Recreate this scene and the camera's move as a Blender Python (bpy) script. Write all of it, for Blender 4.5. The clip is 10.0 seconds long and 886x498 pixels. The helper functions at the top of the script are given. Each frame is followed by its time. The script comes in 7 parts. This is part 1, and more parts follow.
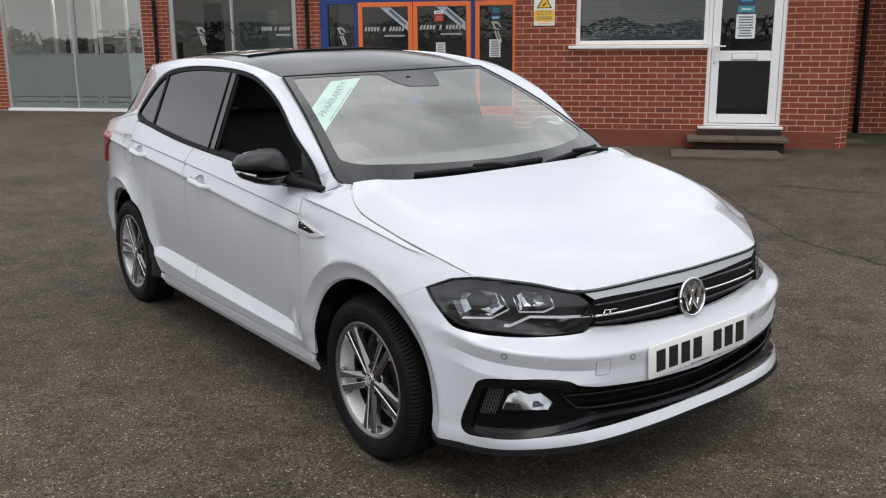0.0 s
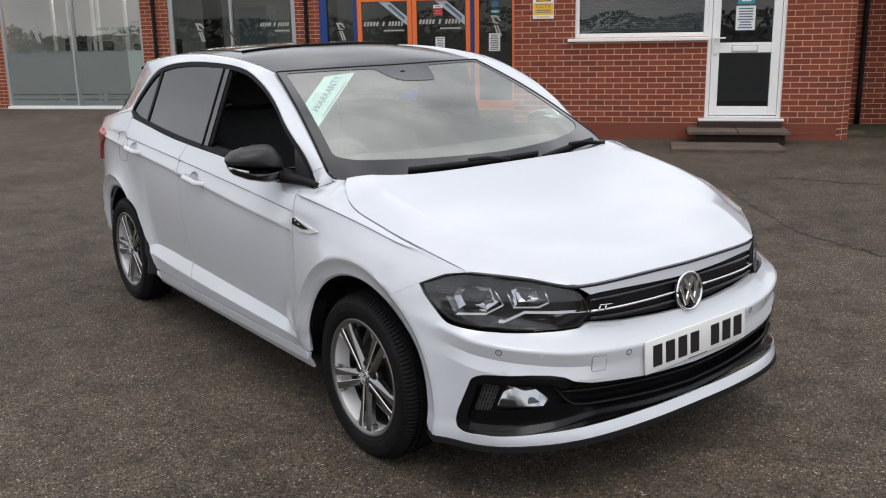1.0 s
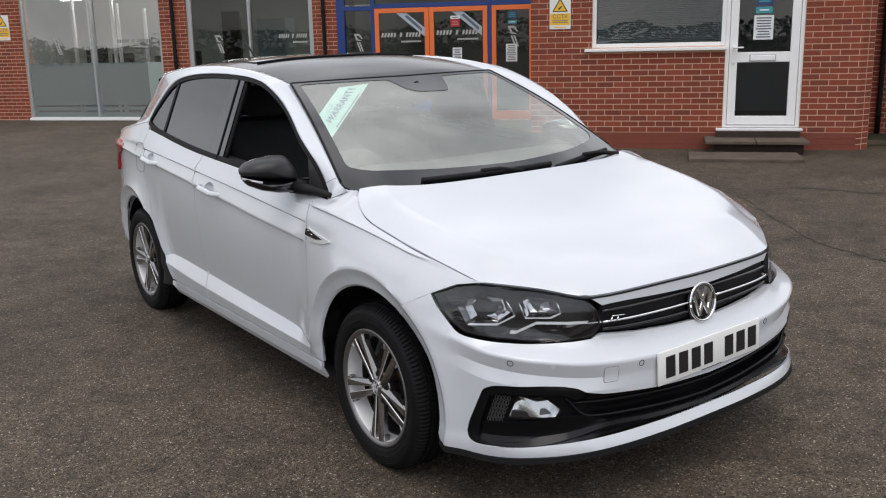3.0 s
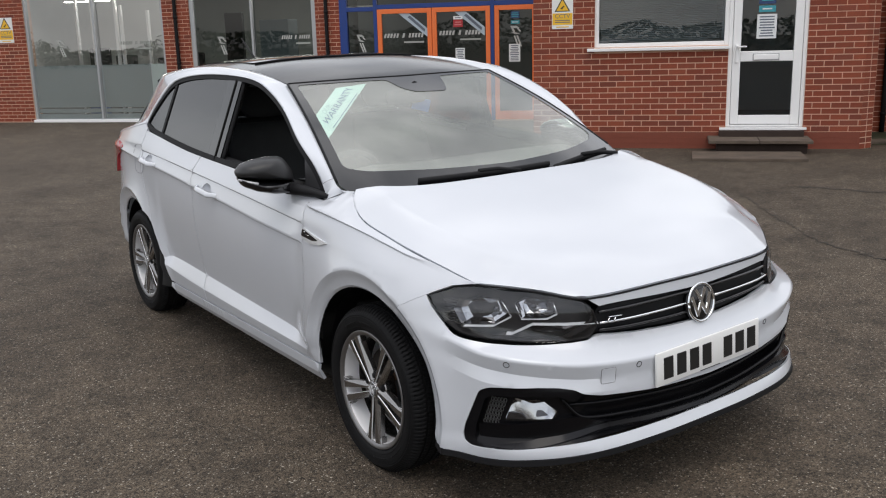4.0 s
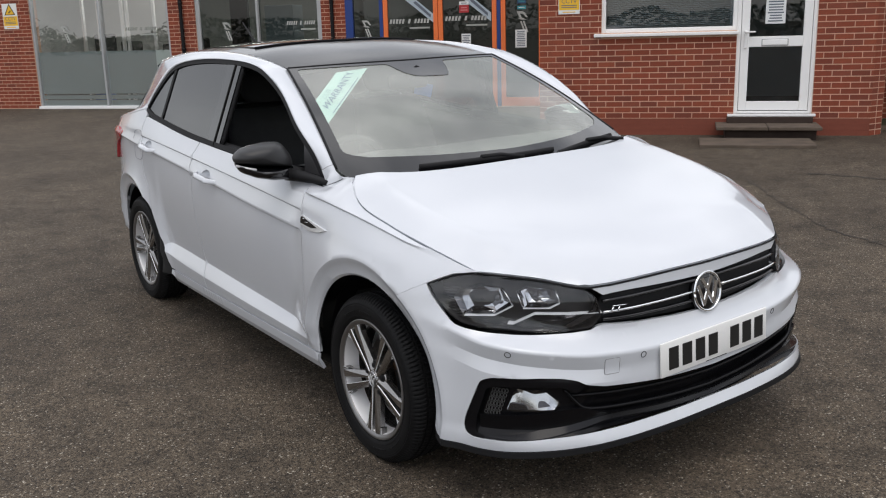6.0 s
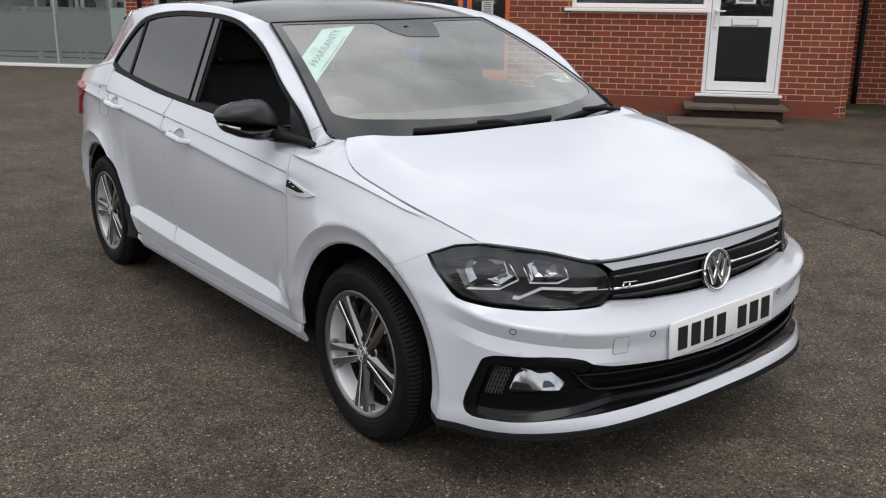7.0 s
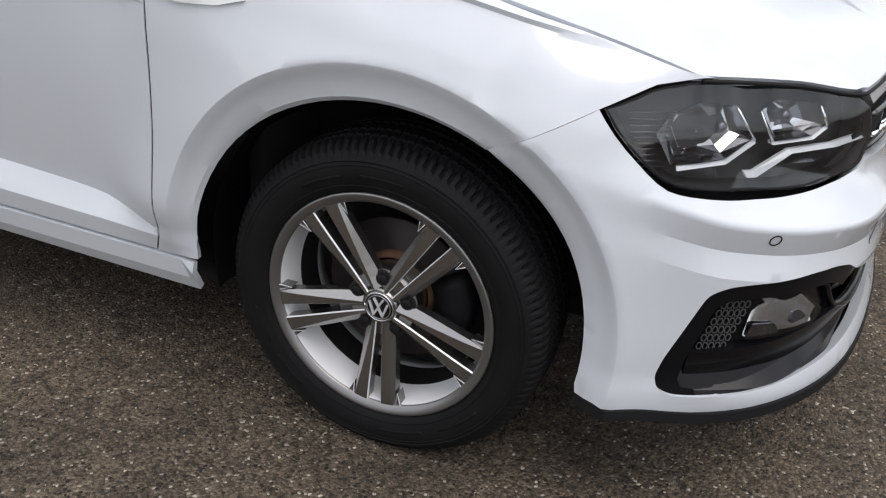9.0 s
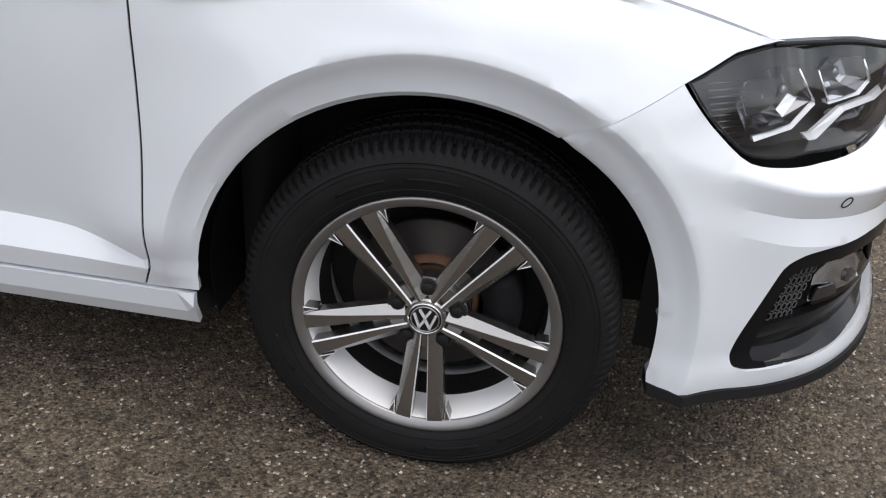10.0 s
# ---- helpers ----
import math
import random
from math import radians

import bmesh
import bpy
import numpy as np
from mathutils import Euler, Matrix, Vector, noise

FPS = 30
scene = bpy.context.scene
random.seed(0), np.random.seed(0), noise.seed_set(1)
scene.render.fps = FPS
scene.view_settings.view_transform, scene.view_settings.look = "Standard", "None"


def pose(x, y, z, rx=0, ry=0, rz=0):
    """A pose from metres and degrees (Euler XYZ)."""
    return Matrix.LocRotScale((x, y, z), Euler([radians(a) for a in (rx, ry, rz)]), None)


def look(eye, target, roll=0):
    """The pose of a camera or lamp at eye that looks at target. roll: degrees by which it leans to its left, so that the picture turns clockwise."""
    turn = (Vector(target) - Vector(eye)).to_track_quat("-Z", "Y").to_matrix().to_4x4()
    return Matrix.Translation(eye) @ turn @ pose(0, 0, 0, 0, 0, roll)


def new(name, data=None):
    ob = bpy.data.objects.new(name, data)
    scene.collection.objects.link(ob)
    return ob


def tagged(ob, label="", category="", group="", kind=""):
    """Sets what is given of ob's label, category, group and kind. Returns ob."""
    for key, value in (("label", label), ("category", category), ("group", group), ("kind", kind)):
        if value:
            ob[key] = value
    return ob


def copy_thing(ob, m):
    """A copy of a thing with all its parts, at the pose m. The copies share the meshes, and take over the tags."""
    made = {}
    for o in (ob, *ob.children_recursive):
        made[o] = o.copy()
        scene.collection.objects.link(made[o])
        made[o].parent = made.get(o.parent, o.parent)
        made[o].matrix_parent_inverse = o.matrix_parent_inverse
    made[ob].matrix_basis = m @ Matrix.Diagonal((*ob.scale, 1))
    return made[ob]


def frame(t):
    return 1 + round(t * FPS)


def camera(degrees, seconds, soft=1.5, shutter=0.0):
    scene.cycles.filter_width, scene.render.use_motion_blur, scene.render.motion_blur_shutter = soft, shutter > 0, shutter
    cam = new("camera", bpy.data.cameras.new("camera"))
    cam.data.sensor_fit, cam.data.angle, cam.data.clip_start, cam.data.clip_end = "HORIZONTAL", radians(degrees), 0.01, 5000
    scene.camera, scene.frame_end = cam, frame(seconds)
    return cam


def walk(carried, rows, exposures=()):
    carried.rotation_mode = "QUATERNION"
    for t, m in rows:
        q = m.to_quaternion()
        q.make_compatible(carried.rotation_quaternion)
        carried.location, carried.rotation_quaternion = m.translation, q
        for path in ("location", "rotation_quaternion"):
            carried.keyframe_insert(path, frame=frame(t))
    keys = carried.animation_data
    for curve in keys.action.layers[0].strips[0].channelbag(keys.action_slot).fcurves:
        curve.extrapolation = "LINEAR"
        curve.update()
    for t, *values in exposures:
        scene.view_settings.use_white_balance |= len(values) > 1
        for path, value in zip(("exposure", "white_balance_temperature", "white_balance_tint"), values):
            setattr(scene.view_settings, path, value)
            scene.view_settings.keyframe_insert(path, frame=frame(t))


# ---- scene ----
cam = camera(51.8, 10.0, 1.15)
PATH = [
    (0, (-2.458, -2.623, 1.511), (-1.289, -1.067, 1.054), -0.5),
    (0.5, (-2.43, -2.618, 1.508), (-1.258, -1.066, 1.044), -0.6),
    (1, (-2.417, -2.617, 1.506), (-1.254, -1.059, 1.038), -1.0),
    (1.5, (-2.4, -2.612, 1.506), (-1.255, -1.039, 1.043), -1.4),
    (2, (-2.396, -2.617, 1.501), (-1.263, -1.035, 1.039), -1.3),
    (2.5, (-2.403, -2.627, 1.507), (-1.268, -1.044, 1.055), -1.2),
    (4, (-2.364, -2.631, 1.502), (-1.239, -1.039, 1.058), -1.5),
    (4.5, (-2.328, -2.616, 1.493), (-1.212, -1.021, 1.032), -1.8),
    (5, (-2.311, -2.601, 1.49), (-1.198, -1.006, 1.024), -2.0),
    (6.5, (-2.319, -2.582, 1.487), (-1.204, -0.994, 1.005), -1.0),
    (7, (-2.341, -2.375, 1.437), (-1.155, -0.853, 0.909), 0.7),
    (7.5, (-2.351, -1.862, 1.388), (-1.059, -0.489, 0.721), 2.0),
    (8, (-2.198, -1.348, 1.295), (-0.789, -0.194, 0.467), 3.5),
    (8.5, (-2.153, -0.901, 1.238), (-0.628, -0.002, 0.307), 4.3),
    (9, (-2.043, -0.582, 1.129), (-0.388, 0.059, 0.207), 4.3),
    (9.5, (-1.949, -0.364, 1.089), (-0.253, 0.077, 0.125), 2.9),
    (10, (-2.0, -0.188, 1.101), (-0.272, 0.058, 0.124), 3.9),
]
walk(cam, [(t, look(eye, target, roll)) for t, eye, target, roll in PATH], [(0, 0.05), (2.5, 0.04), (4.5, 0.02), (7.2, 0.0), (8.0, -0.06), (8.6, 0.12), (9.0, 0.30), (9.5, 0.43), (10, 0.60)])

# ---- light: bright overcast sky with a broad, soft sun ----
world = bpy.data.worlds.new("sky")
scene.world = world
world.use_nodes = True
wn, wl = world.node_tree.nodes, world.node_tree.links
sky = wn.new("ShaderNodeTexSky")
sky.sky_type, sky.sun_disc = "NISHITA", False
sky.sun_elevation, sky.sun_rotation = radians(66), radians(220)
sky.air_density, sky.dust_density = 1.0, 2.0
grey = wn.new("ShaderNodeMixRGB")
grey.inputs[0].default_value = 0.72
grey.inputs[2].default_value = (6.9, 6.75, 6.6, 1)
wl.new(sky.outputs[0], grey.inputs[1])
cloud_place = wn.new("ShaderNodeTexCoord")
cloud = wn.new("ShaderNodeTexNoise")
cloud.inputs["Scale"].default_value, cloud.inputs["Detail"].default_value = 4.2, 6
wl.new(cloud_place.outputs["Generated"], cloud.inputs["Vector"])
cloud_ramp = wn.new("ShaderNodeValToRGB")
cloud_ramp.color_ramp.elements[0].position, cloud_ramp.color_ramp.elements[0].color = 0.38, (0.60, 0.62, 0.66, 1)
cloud_ramp.color_ramp.elements[1].position, cloud_ramp.color_ramp.elements[1].color = 0.64, (1.22, 1.22, 1.22, 1)
wl.new(cloud.outputs["Fac"], cloud_ramp.inputs[0])
clouds = wn.new("ShaderNodeMixRGB")
clouds.blend_type, clouds.inputs[0].default_value = "MULTIPLY", 1.0
wl.new(grey.outputs[0], clouds.inputs[1])
wl.new(cloud_ramp.outputs[0], clouds.inputs[2])
# an overcast sky is three times brighter overhead than at the horizon
split = wn.new("ShaderNodeSeparateXYZ")
wl.new(cloud_place.outputs["Generated"], split.inputs[0])
rise = wn.new("ShaderNodeMapRange")
rise.inputs[1].default_value, rise.inputs[2].default_value, rise.inputs[3].default_value, rise.inputs[4].default_value = 0.0, 1.0, 0.84, 1.38
wl.new(split.outputs["Z"], rise.inputs[0])
vault = wn.new("ShaderNodeMixRGB")
vault.blend_type, vault.inputs[0].default_value = "MULTIPLY", 1.0
wl.new(clouds.outputs[0], vault.inputs[1])
wl.new(rise.outputs[0], vault.inputs[2])
wl.new(vault.outputs[0], wn["Background"].inputs[0])
wn["Background"].inputs[1].default_value = 0.175
sun = new("sun", bpy.data.lights.new("sun", "SUN"))
sun.data.energy, sun.data.angle, sun.data.color = 0.7, radians(40), (1.0, 0.95, 0.88)
sun.matrix_world = look((-1.5, -3.2, 9), (0, 0.5, 0))


# ---- materials ----
def surface(name, colour, rough=0.5, metal=0.0, coat=0.0, vary=0.0, scale=8.0, bump=0.0, bump_scale=60.0, fine=0.0, spread=0.0, ior=1.5):
    """A procedural surface: colour varied at two scales, roughness, relief and a random tone for each object."""
    m = bpy.data.materials.new(name)
    m.use_nodes = True
    nodes, links = m.node_tree.nodes, m.node_tree.links
    b = nodes["Principled BSDF"]
    b.inputs["Base Color"].default_value = (*colour, 1)
    b.inputs["Roughness"].default_value, b.inputs["Metallic"].default_value = rough, metal
    b.inputs["Coat Weight"].default_value, b.inputs["Coat Roughness"].default_value = coat, 0.03
    b.inputs["IOR"].default_value = ior
    place = nodes.new("ShaderNodeTexCoord")
    if vary or fine or spread:
        wide, grain = nodes.new("ShaderNodeTexNoise"), nodes.new("ShaderNodeTexNoise")
        wide.inputs["Scale"].default_value, wide.inputs["Detail"].default_value = scale, 6
        grain.inputs["Scale"].default_value, grain.inputs["Detail"].default_value = scale * 22, 3
        for tex in (wide, grain):
            links.new(place.outputs["Object"], tex.inputs["Vector"])
        total = nodes.new("ShaderNodeMath")
        total.operation = "MULTIPLY_ADD"
        links.new(wide.outputs["Fac"], total.inputs[0])
        total.inputs[1].default_value, total.inputs[2].default_value = 2 * vary, 1 - vary
        total2 = nodes.new("ShaderNodeMath")
        total2.operation = "MULTIPLY_ADD"
        links.new(grain.outputs["Fac"], total2.inputs[0])
        total2.inputs[1].default_value = 2 * fine
        links.new(total.outputs[0], total2.inputs[2])
        last = nodes.new("ShaderNodeMath")
        last.operation = "SUBTRACT"
        links.new(total2.outputs[0], last.inputs[0])
        last.inputs[1].default_value = fine
        tone = last
        if spread:
            own = nodes.new("ShaderNodeObjectInfo")
            tone = nodes.new("ShaderNodeMath")
            tone.operation = "MULTIPLY_ADD"
            links.new(own.outputs["Random"], tone.inputs[0])
            tone.inputs[1].default_value = spread
            links.new(last.outputs[0], tone.inputs[2])
        mix = nodes.new("ShaderNodeMixRGB")
        mix.blend_type, mix.inputs[0].default_value = "MULTIPLY", 1.0
        mix.inputs[1].default_value = (*colour, 1)
        links.new(tone.outputs[0], mix.inputs[2])
        links.new(mix.outputs[0], b.inputs["Base Color"])
    if bump:
        relief, lift = nodes.new("ShaderNodeTexNoise"), nodes.new("ShaderNodeBump")
        relief.inputs["Scale"].default_value, relief.inputs["Detail"].default_value = bump_scale, 4
        links.new(place.outputs["Object"], relief.inputs["Vector"])
        lift.inputs["Strength"].default_value, lift.inputs["Distance"].default_value = bump, 0.004
        links.new(relief.outputs["Fac"], lift.inputs["Height"])
        links.new(lift.outputs[0], b.inputs["Normal"])
    return m


def clear(name, tint, rough=0.0, ior=1.45, veil=0.0):
    """A thin pane: mostly clear, tinted, with the gloss of glass and, if wanted, a pale veil of glare mixed in as
    diffuse colour.
    """
    m = bpy.data.materials.new(name)
    m.use_nodes = True
    nodes, links = m.node_tree.nodes, m.node_tree.links
    through_it, gloss = nodes.new("ShaderNodeBsdfTransparent"), nodes.new("ShaderNodeBsdfGlossy")
    edge, mix = nodes.new("ShaderNodeLayerWeight"), nodes.new("ShaderNodeMixShader")
    steep, share = nodes.new("ShaderNodeMath"), nodes.new("ShaderNodeMath")
    base = ((ior - 1) / (ior + 1)) ** 2
    edge.inputs[0].default_value = 0.5
    steep.operation, steep.inputs[1].default_value = "POWER", 5.0
    share.operation, share.inputs[1].default_value, share.inputs[2].default_value = "MULTIPLY_ADD", 1 - base, base
    links.new(edge.outputs["Facing"], steep.inputs[0])
    links.new(steep.outputs[0], share.inputs[0])
    through_it.inputs[0].default_value = (*tint, 1)
    gloss.inputs["Roughness"].default_value = rough
    links.new(share.outputs[0], mix.inputs[0])
    inner = through_it
    if veil:
        film, inner, patches = nodes.new("ShaderNodeBsdfDiffuse"), nodes.new("ShaderNodeMixShader"), nodes.new("ShaderNodeTexNoise")
        film.inputs[0].default_value = (0.80, 0.84, 0.72, 1)
        patches.inputs["Scale"].default_value, patches.inputs["Detail"].default_value = 3.0, 5
        amount = nodes.new("ShaderNodeMath")
        amount.operation, amount.inputs[1].default_value = "MULTIPLY", 2 * veil
        links.new(patches.outputs["Fac"], amount.inputs[0])
        links.new(amount.outputs[0], inner.inputs[0])
        links.new(through_it.outputs[0], inner.inputs[1])
        links.new(film.outputs[0], inner.inputs[2])
    links.new(inner.outputs[0], mix.inputs[1])
    links.new(gloss.outputs[0], mix.inputs[2])
    links.new(mix.outputs[0], nodes["Material Output"].inputs[0])
    return m


def glow(name, colour, strength):
    m = surface(name, colour, 0.5)
    b = m.node_tree.nodes["Principled BSDF"]
    b.inputs["Emission Color"].default_value, b.inputs["Emission Strength"].default_value = (*colour, 1), strength
    return m


PAINT = surface("white_car_paint", (0.626, 0.650, 0.690), 0.24, coat=1.0, vary=0.01, scale=3)
GLOSS_BLACK = surface("gloss_black", (0.005, 0.005, 0.006), 0.06, coat=0.4)
BLACK_PLASTIC = surface("black_plastic", (0.009, 0.009, 0.010), 0.6, fine=0.15, scale=30, ior=1.3)
SATIN_BLACK = surface("satin_black", (0.005, 0.005, 0.006), 0.24, ior=1.30)
SOFT_CHROME = surface("lamp_reflector", (0.60, 0.61, 0.63), 0.10, metal=1.0)
# chrome darkened in colour, for the parts of a bowl without bright reflections
LAMP_BOWL = surface("darkened_lamp_bowl", (0.17, 0.17, 0.18), 0.14, metal=1.0)
BLADE_GLOSS = surface("glossy_dark_plastic", (0.008, 0.008, 0.010), 0.20, ior=1.36)
MESH_GREY = surface("grey_plastic_mesh", (0.07, 0.07, 0.07), 0.45)
BADGE_CHROME = surface("pale_satin_chrome", (0.86, 0.87, 0.88), 0.22, metal=0.45)
# near-black: the shade of gaps, hollows and underbody is in this colour
DARK = surface("shade_black", (0.006, 0.006, 0.006), 0.9)
RUBBER = surface("tyre_rubber", (0.008, 0.008, 0.0085), 0.62, vary=0.4, scale=18, fine=0.3, bump=0.15, bump_scale=350, ior=1.24)
ALLOY = surface("grey_alloy", (0.36, 0.36, 0.37), 0.3, metal=0.9, fine=0.05, scale=20)
SPOKE_GREY = surface("dark_gloss_alloy", (0.32, 0.312, 0.305), 0.24, metal=0.95, fine=0.04, scale=20)
RIM_GREY = surface("satin_rim_grey", (0.25, 0.245, 0.245), 0.34, metal=0.85, fine=0.04, scale=20)
BARREL = surface("silver_rim_barrel", (0.90, 0.90, 0.91), 0.30, metal=0.1, coat=0.3)
CUT_EDGE = surface("diamond_cut_edge", (0.88, 0.88, 0.90), 0.35, metal=0.3)
ALLOY_BRIGHT = surface("bright_alloy", (0.70, 0.70, 0.71), 0.38, metal=0.35, fine=0.04, scale=20)
CHROME = surface("chrome", (0.86, 0.87, 0.88), 0.08, metal=1.0)
BRAKE_IRON = surface("brake_iron", (0.035, 0.029, 0.026), 0.5, metal=0.6, vary=0.4, scale=30)
RUST = surface("rusty_hub", (0.17, 0.085, 0.045), 0.8, vary=0.5, scale=60)
LENS = clear("lamp_lens", (0.93, 0.94, 0.95), ior=1.72)
LAMP_BED = surface("dark_grey_lamp_bed", (0.018, 0.018, 0.02), 0.6)
DARK_CHROME = surface("smoked_chrome", (0.10, 0.10, 0.11), 0.2, metal=0.9)
LIGHT_BAR = surface("milky_light_bar", (0.62, 0.63, 0.65), 0.15, coat=0.6)
# the patchy pale veil puts sky glare into the windscreen's own colour
SCREEN_GLASS = clear("windscreen_glass", (0.88, 0.93, 0.86), ior=2.6, veil=0.19)
SIDE_GLASS = clear("side_glass", (0.86, 0.92, 0.88), ior=1.4)
TINTED = clear("privacy_glass", (0.07, 0.075, 0.08), ior=2.3)
RED_LENS = surface("red_lens", (0.35, 0.012, 0.015), 0.12, coat=0.8)
PLATE_WHITE = surface("plate_white", (0.82, 0.82, 0.8), 0.35, fine=0.03)
INK = surface("black_ink", (0.012, 0.012, 0.012), 0.4)
CLOTH = surface("dark_seat_cloth", (0.045, 0.045, 0.048), 0.9, vary=0.2, scale=14, bump=0.3, bump_scale=400)
DASH = surface("dashboard_plastic", (0.08, 0.082, 0.085), 0.6, fine=0.15, scale=25, bump=0.1, bump_scale=300)
HEADLINER = surface("pale_headliner", (0.45, 0.45, 0.44), 0.9, fine=0.06, scale=20)


# ---- mesh tools ----
from mathutils.geometry import delaunay_2d_cdt


def ease(a, b, v):
    k = min(1.0, max(0.0, (v - a) / (b - a)))
    return k * k * (3 - 2 * k)


def bend(knots):
    """A smooth curve through (place, value) knots that never overshoots them."""
    xs, ys = [k[0] for k in knots], [k[1] for k in knots]
    d = [(ys[i + 1] - ys[i]) / (xs[i + 1] - xs[i]) for i in range(len(xs) - 1)]
    m = [d[0]] + [0 if d[i - 1] * d[i] <= 0 else 2 * d[i - 1] * d[i] / (d[i - 1] + d[i]) for i in range(1, len(d))] + [d[-1]]

    def value(x):
        if x <= xs[0]:
            return ys[0]
        if x >= xs[-1]:
            return ys[-1]
        i = 0
        while xs[i + 1] < x:
            i += 1
        h = xs[i + 1] - xs[i]
        t = (x - xs[i]) / h
        return (1 + 2 * t) * (1 - t) ** 2 * ys[i] + t * (1 - t) ** 2 * h * m[i] + t * t * (3 - 2 * t) * ys[i + 1] + t * t * (t - 1) * h * m[i + 1]

    return value


def line(knots):
    """Straight pieces through (place, value) knots."""
    xs, ys = [k[0] for k in knots], [k[1] for k in knots]
    return lambda x: float(np.interp(x, xs, ys))


def spline(points, n=8, closed=False):
    """A rounded way through a few points, in 2D or 3D."""
    p = [Vector(q) for q in points]
    out = []
    count = len(p) if closed else len(p) - 1
    for i in range(count):
        a, b = p[i], p[(i + 1) % len(p)]
        before = p[i - 1] if (i or closed) else a * 2 - b
        after = p[(i + 2) % len(p)] if (i + 2 < len(p) or closed) else b * 2 - a
        for k in range(n):
            t = k / n
            out.append(0.5 * (2 * a + (b - before) * t + (2 * before - 5 * a + 4 * b - after) * t * t + (3 * a - before - 3 * b + after) * t**3))
    if not closed:
        out.append(p[-1])
    return out


def dense(points, step, closed=True):
    """The same way with a point at least every step."""
    out = []
    p = [Vector(q) for q in points]
    for i in range(len(p) if closed else len(p) - 1):
        a, b = p[i], p[(i + 1) % len(p)]
        n = max(1, math.ceil((b - a).length / step))
        out += [a.lerp(b, k / n) for k in range(n)]
    return out if closed else out + [p[-1]]


def rounded(points, r, n=5):
    """A closed outline with its corners cut round."""
    p, out = [Vector(q) for q in points], []
    for i, c in enumerate(p):
        a, b = p[i - 1] - c, p[(i + 1) % len(p)] - c
        k = min(r, a.length * 0.45, b.length * 0.45)
        s, e = c + a.normalized() * k, c + b.normalized() * k
        out += [s * (1 - t) ** 2 + c * 2 * t * (1 - t) + e * t * t for t in (j / n for j in range(n + 1))]
    return out


def inset(points, g):
    """A closed outline moved inwards by g."""
    p = [Vector(q) for q in points]
    area = sum(p[i - 1].x * p[i].y - p[i].x * p[i - 1].y for i in range(len(p)))
    side, out = (1 if area > 0 else -1), []
    for i, c in enumerate(p):
        a, b = (c - p[i - 1]).normalized(), (p[(i + 1) % len(p)] - c).normalized()
        n = Vector((-(a.y + b.y), a.x + b.x))
        n = n.normalized() if n.length > 1e-6 else Vector((-a.y, a.x))
        out.append(c + n * g * side)
    return out


def within(points, loop):
    """Which points lie inside a closed outline."""
    pts, lp = np.array([tuple(q)[:2] for q in points], float), np.array([tuple(q)[:2] for q in loop], float)
    hit = np.zeros(len(pts), bool)
    for (x0, y0), (x1, y1) in zip(lp, np.roll(lp, -1, 0)):
        if y0 == y1:
            continue
        cross = ((y0 > pts[:, 1]) != (y1 > pts[:, 1])) & (pts[:, 0] < (x1 - x0) * (pts[:, 1] - y0) / (y1 - y0) + x0)
        hit ^= cross
    return hit


def sheet(outline, step, holes=(), folds=()):
    """A flat net of triangles over an outline, with holes, and with edges along the folds."""
    verts, edges = [], []

    def way(points, closed):
        base = len(verts)
        verts.extend(Vector(q[:2]) for q in points)
        edges.extend((base + i, base + i + 1) for i in range(len(points) - 1))
        if closed:
            edges.append((base + len(points) - 1, base))

    loops = [dense(outline, step)] + [dense(h, step) for h in holes]
    for lp in loops:
        way(lp, True)
    for fold in folds:
        pts = dense(fold, step, False)
        inside = within(pts, loops[0])
        for h in loops[1:]:
            inside &= ~within(pts, h)
        run = []
        for q, ok in zip(pts, inside):
            if ok:
                run.append(q)
            elif len(run) > 1:
                way(run, False)
                run = []
            else:
                run = []
        if len(run) > 1:
            way(run, False)
    border = np.array([tuple(v) for v in verts])
    lo, hi = border.min(0), border.max(0)
    grid = []
    for j, b in enumerate(np.arange(lo[1] + step * 0.5, hi[1], step * 0.87)):
        for a in np.arange(lo[0] + step * (0.5 if j % 2 else 0.1), hi[0], step):
            grid.append((a, b))
    if grid:
        grid = np.array(grid)
        keep = within(grid, loops[0])
        for h in loops[1:]:
            keep &= ~within(grid, h)
        grid = grid[keep]
        if len(grid):
            near = np.array([np.min(np.hypot(*(border - g).T)) for g in grid])
            verts.extend(Vector(g) for g in grid[near > step * 0.45])
    v2, _, tris, *_ = delaunay_2d_cdt(verts, edges, [], 1, 1e-6)
    mid = [sum((v2[i] for i in t), Vector((0, 0))) / len(t) for t in tris]
    keep = within(mid, loops[0])
    for h in loops[1:]:
        keep &= ~within(mid, h)
    return v2, [tuple(t) for t, k in zip(tris, keep) if k]


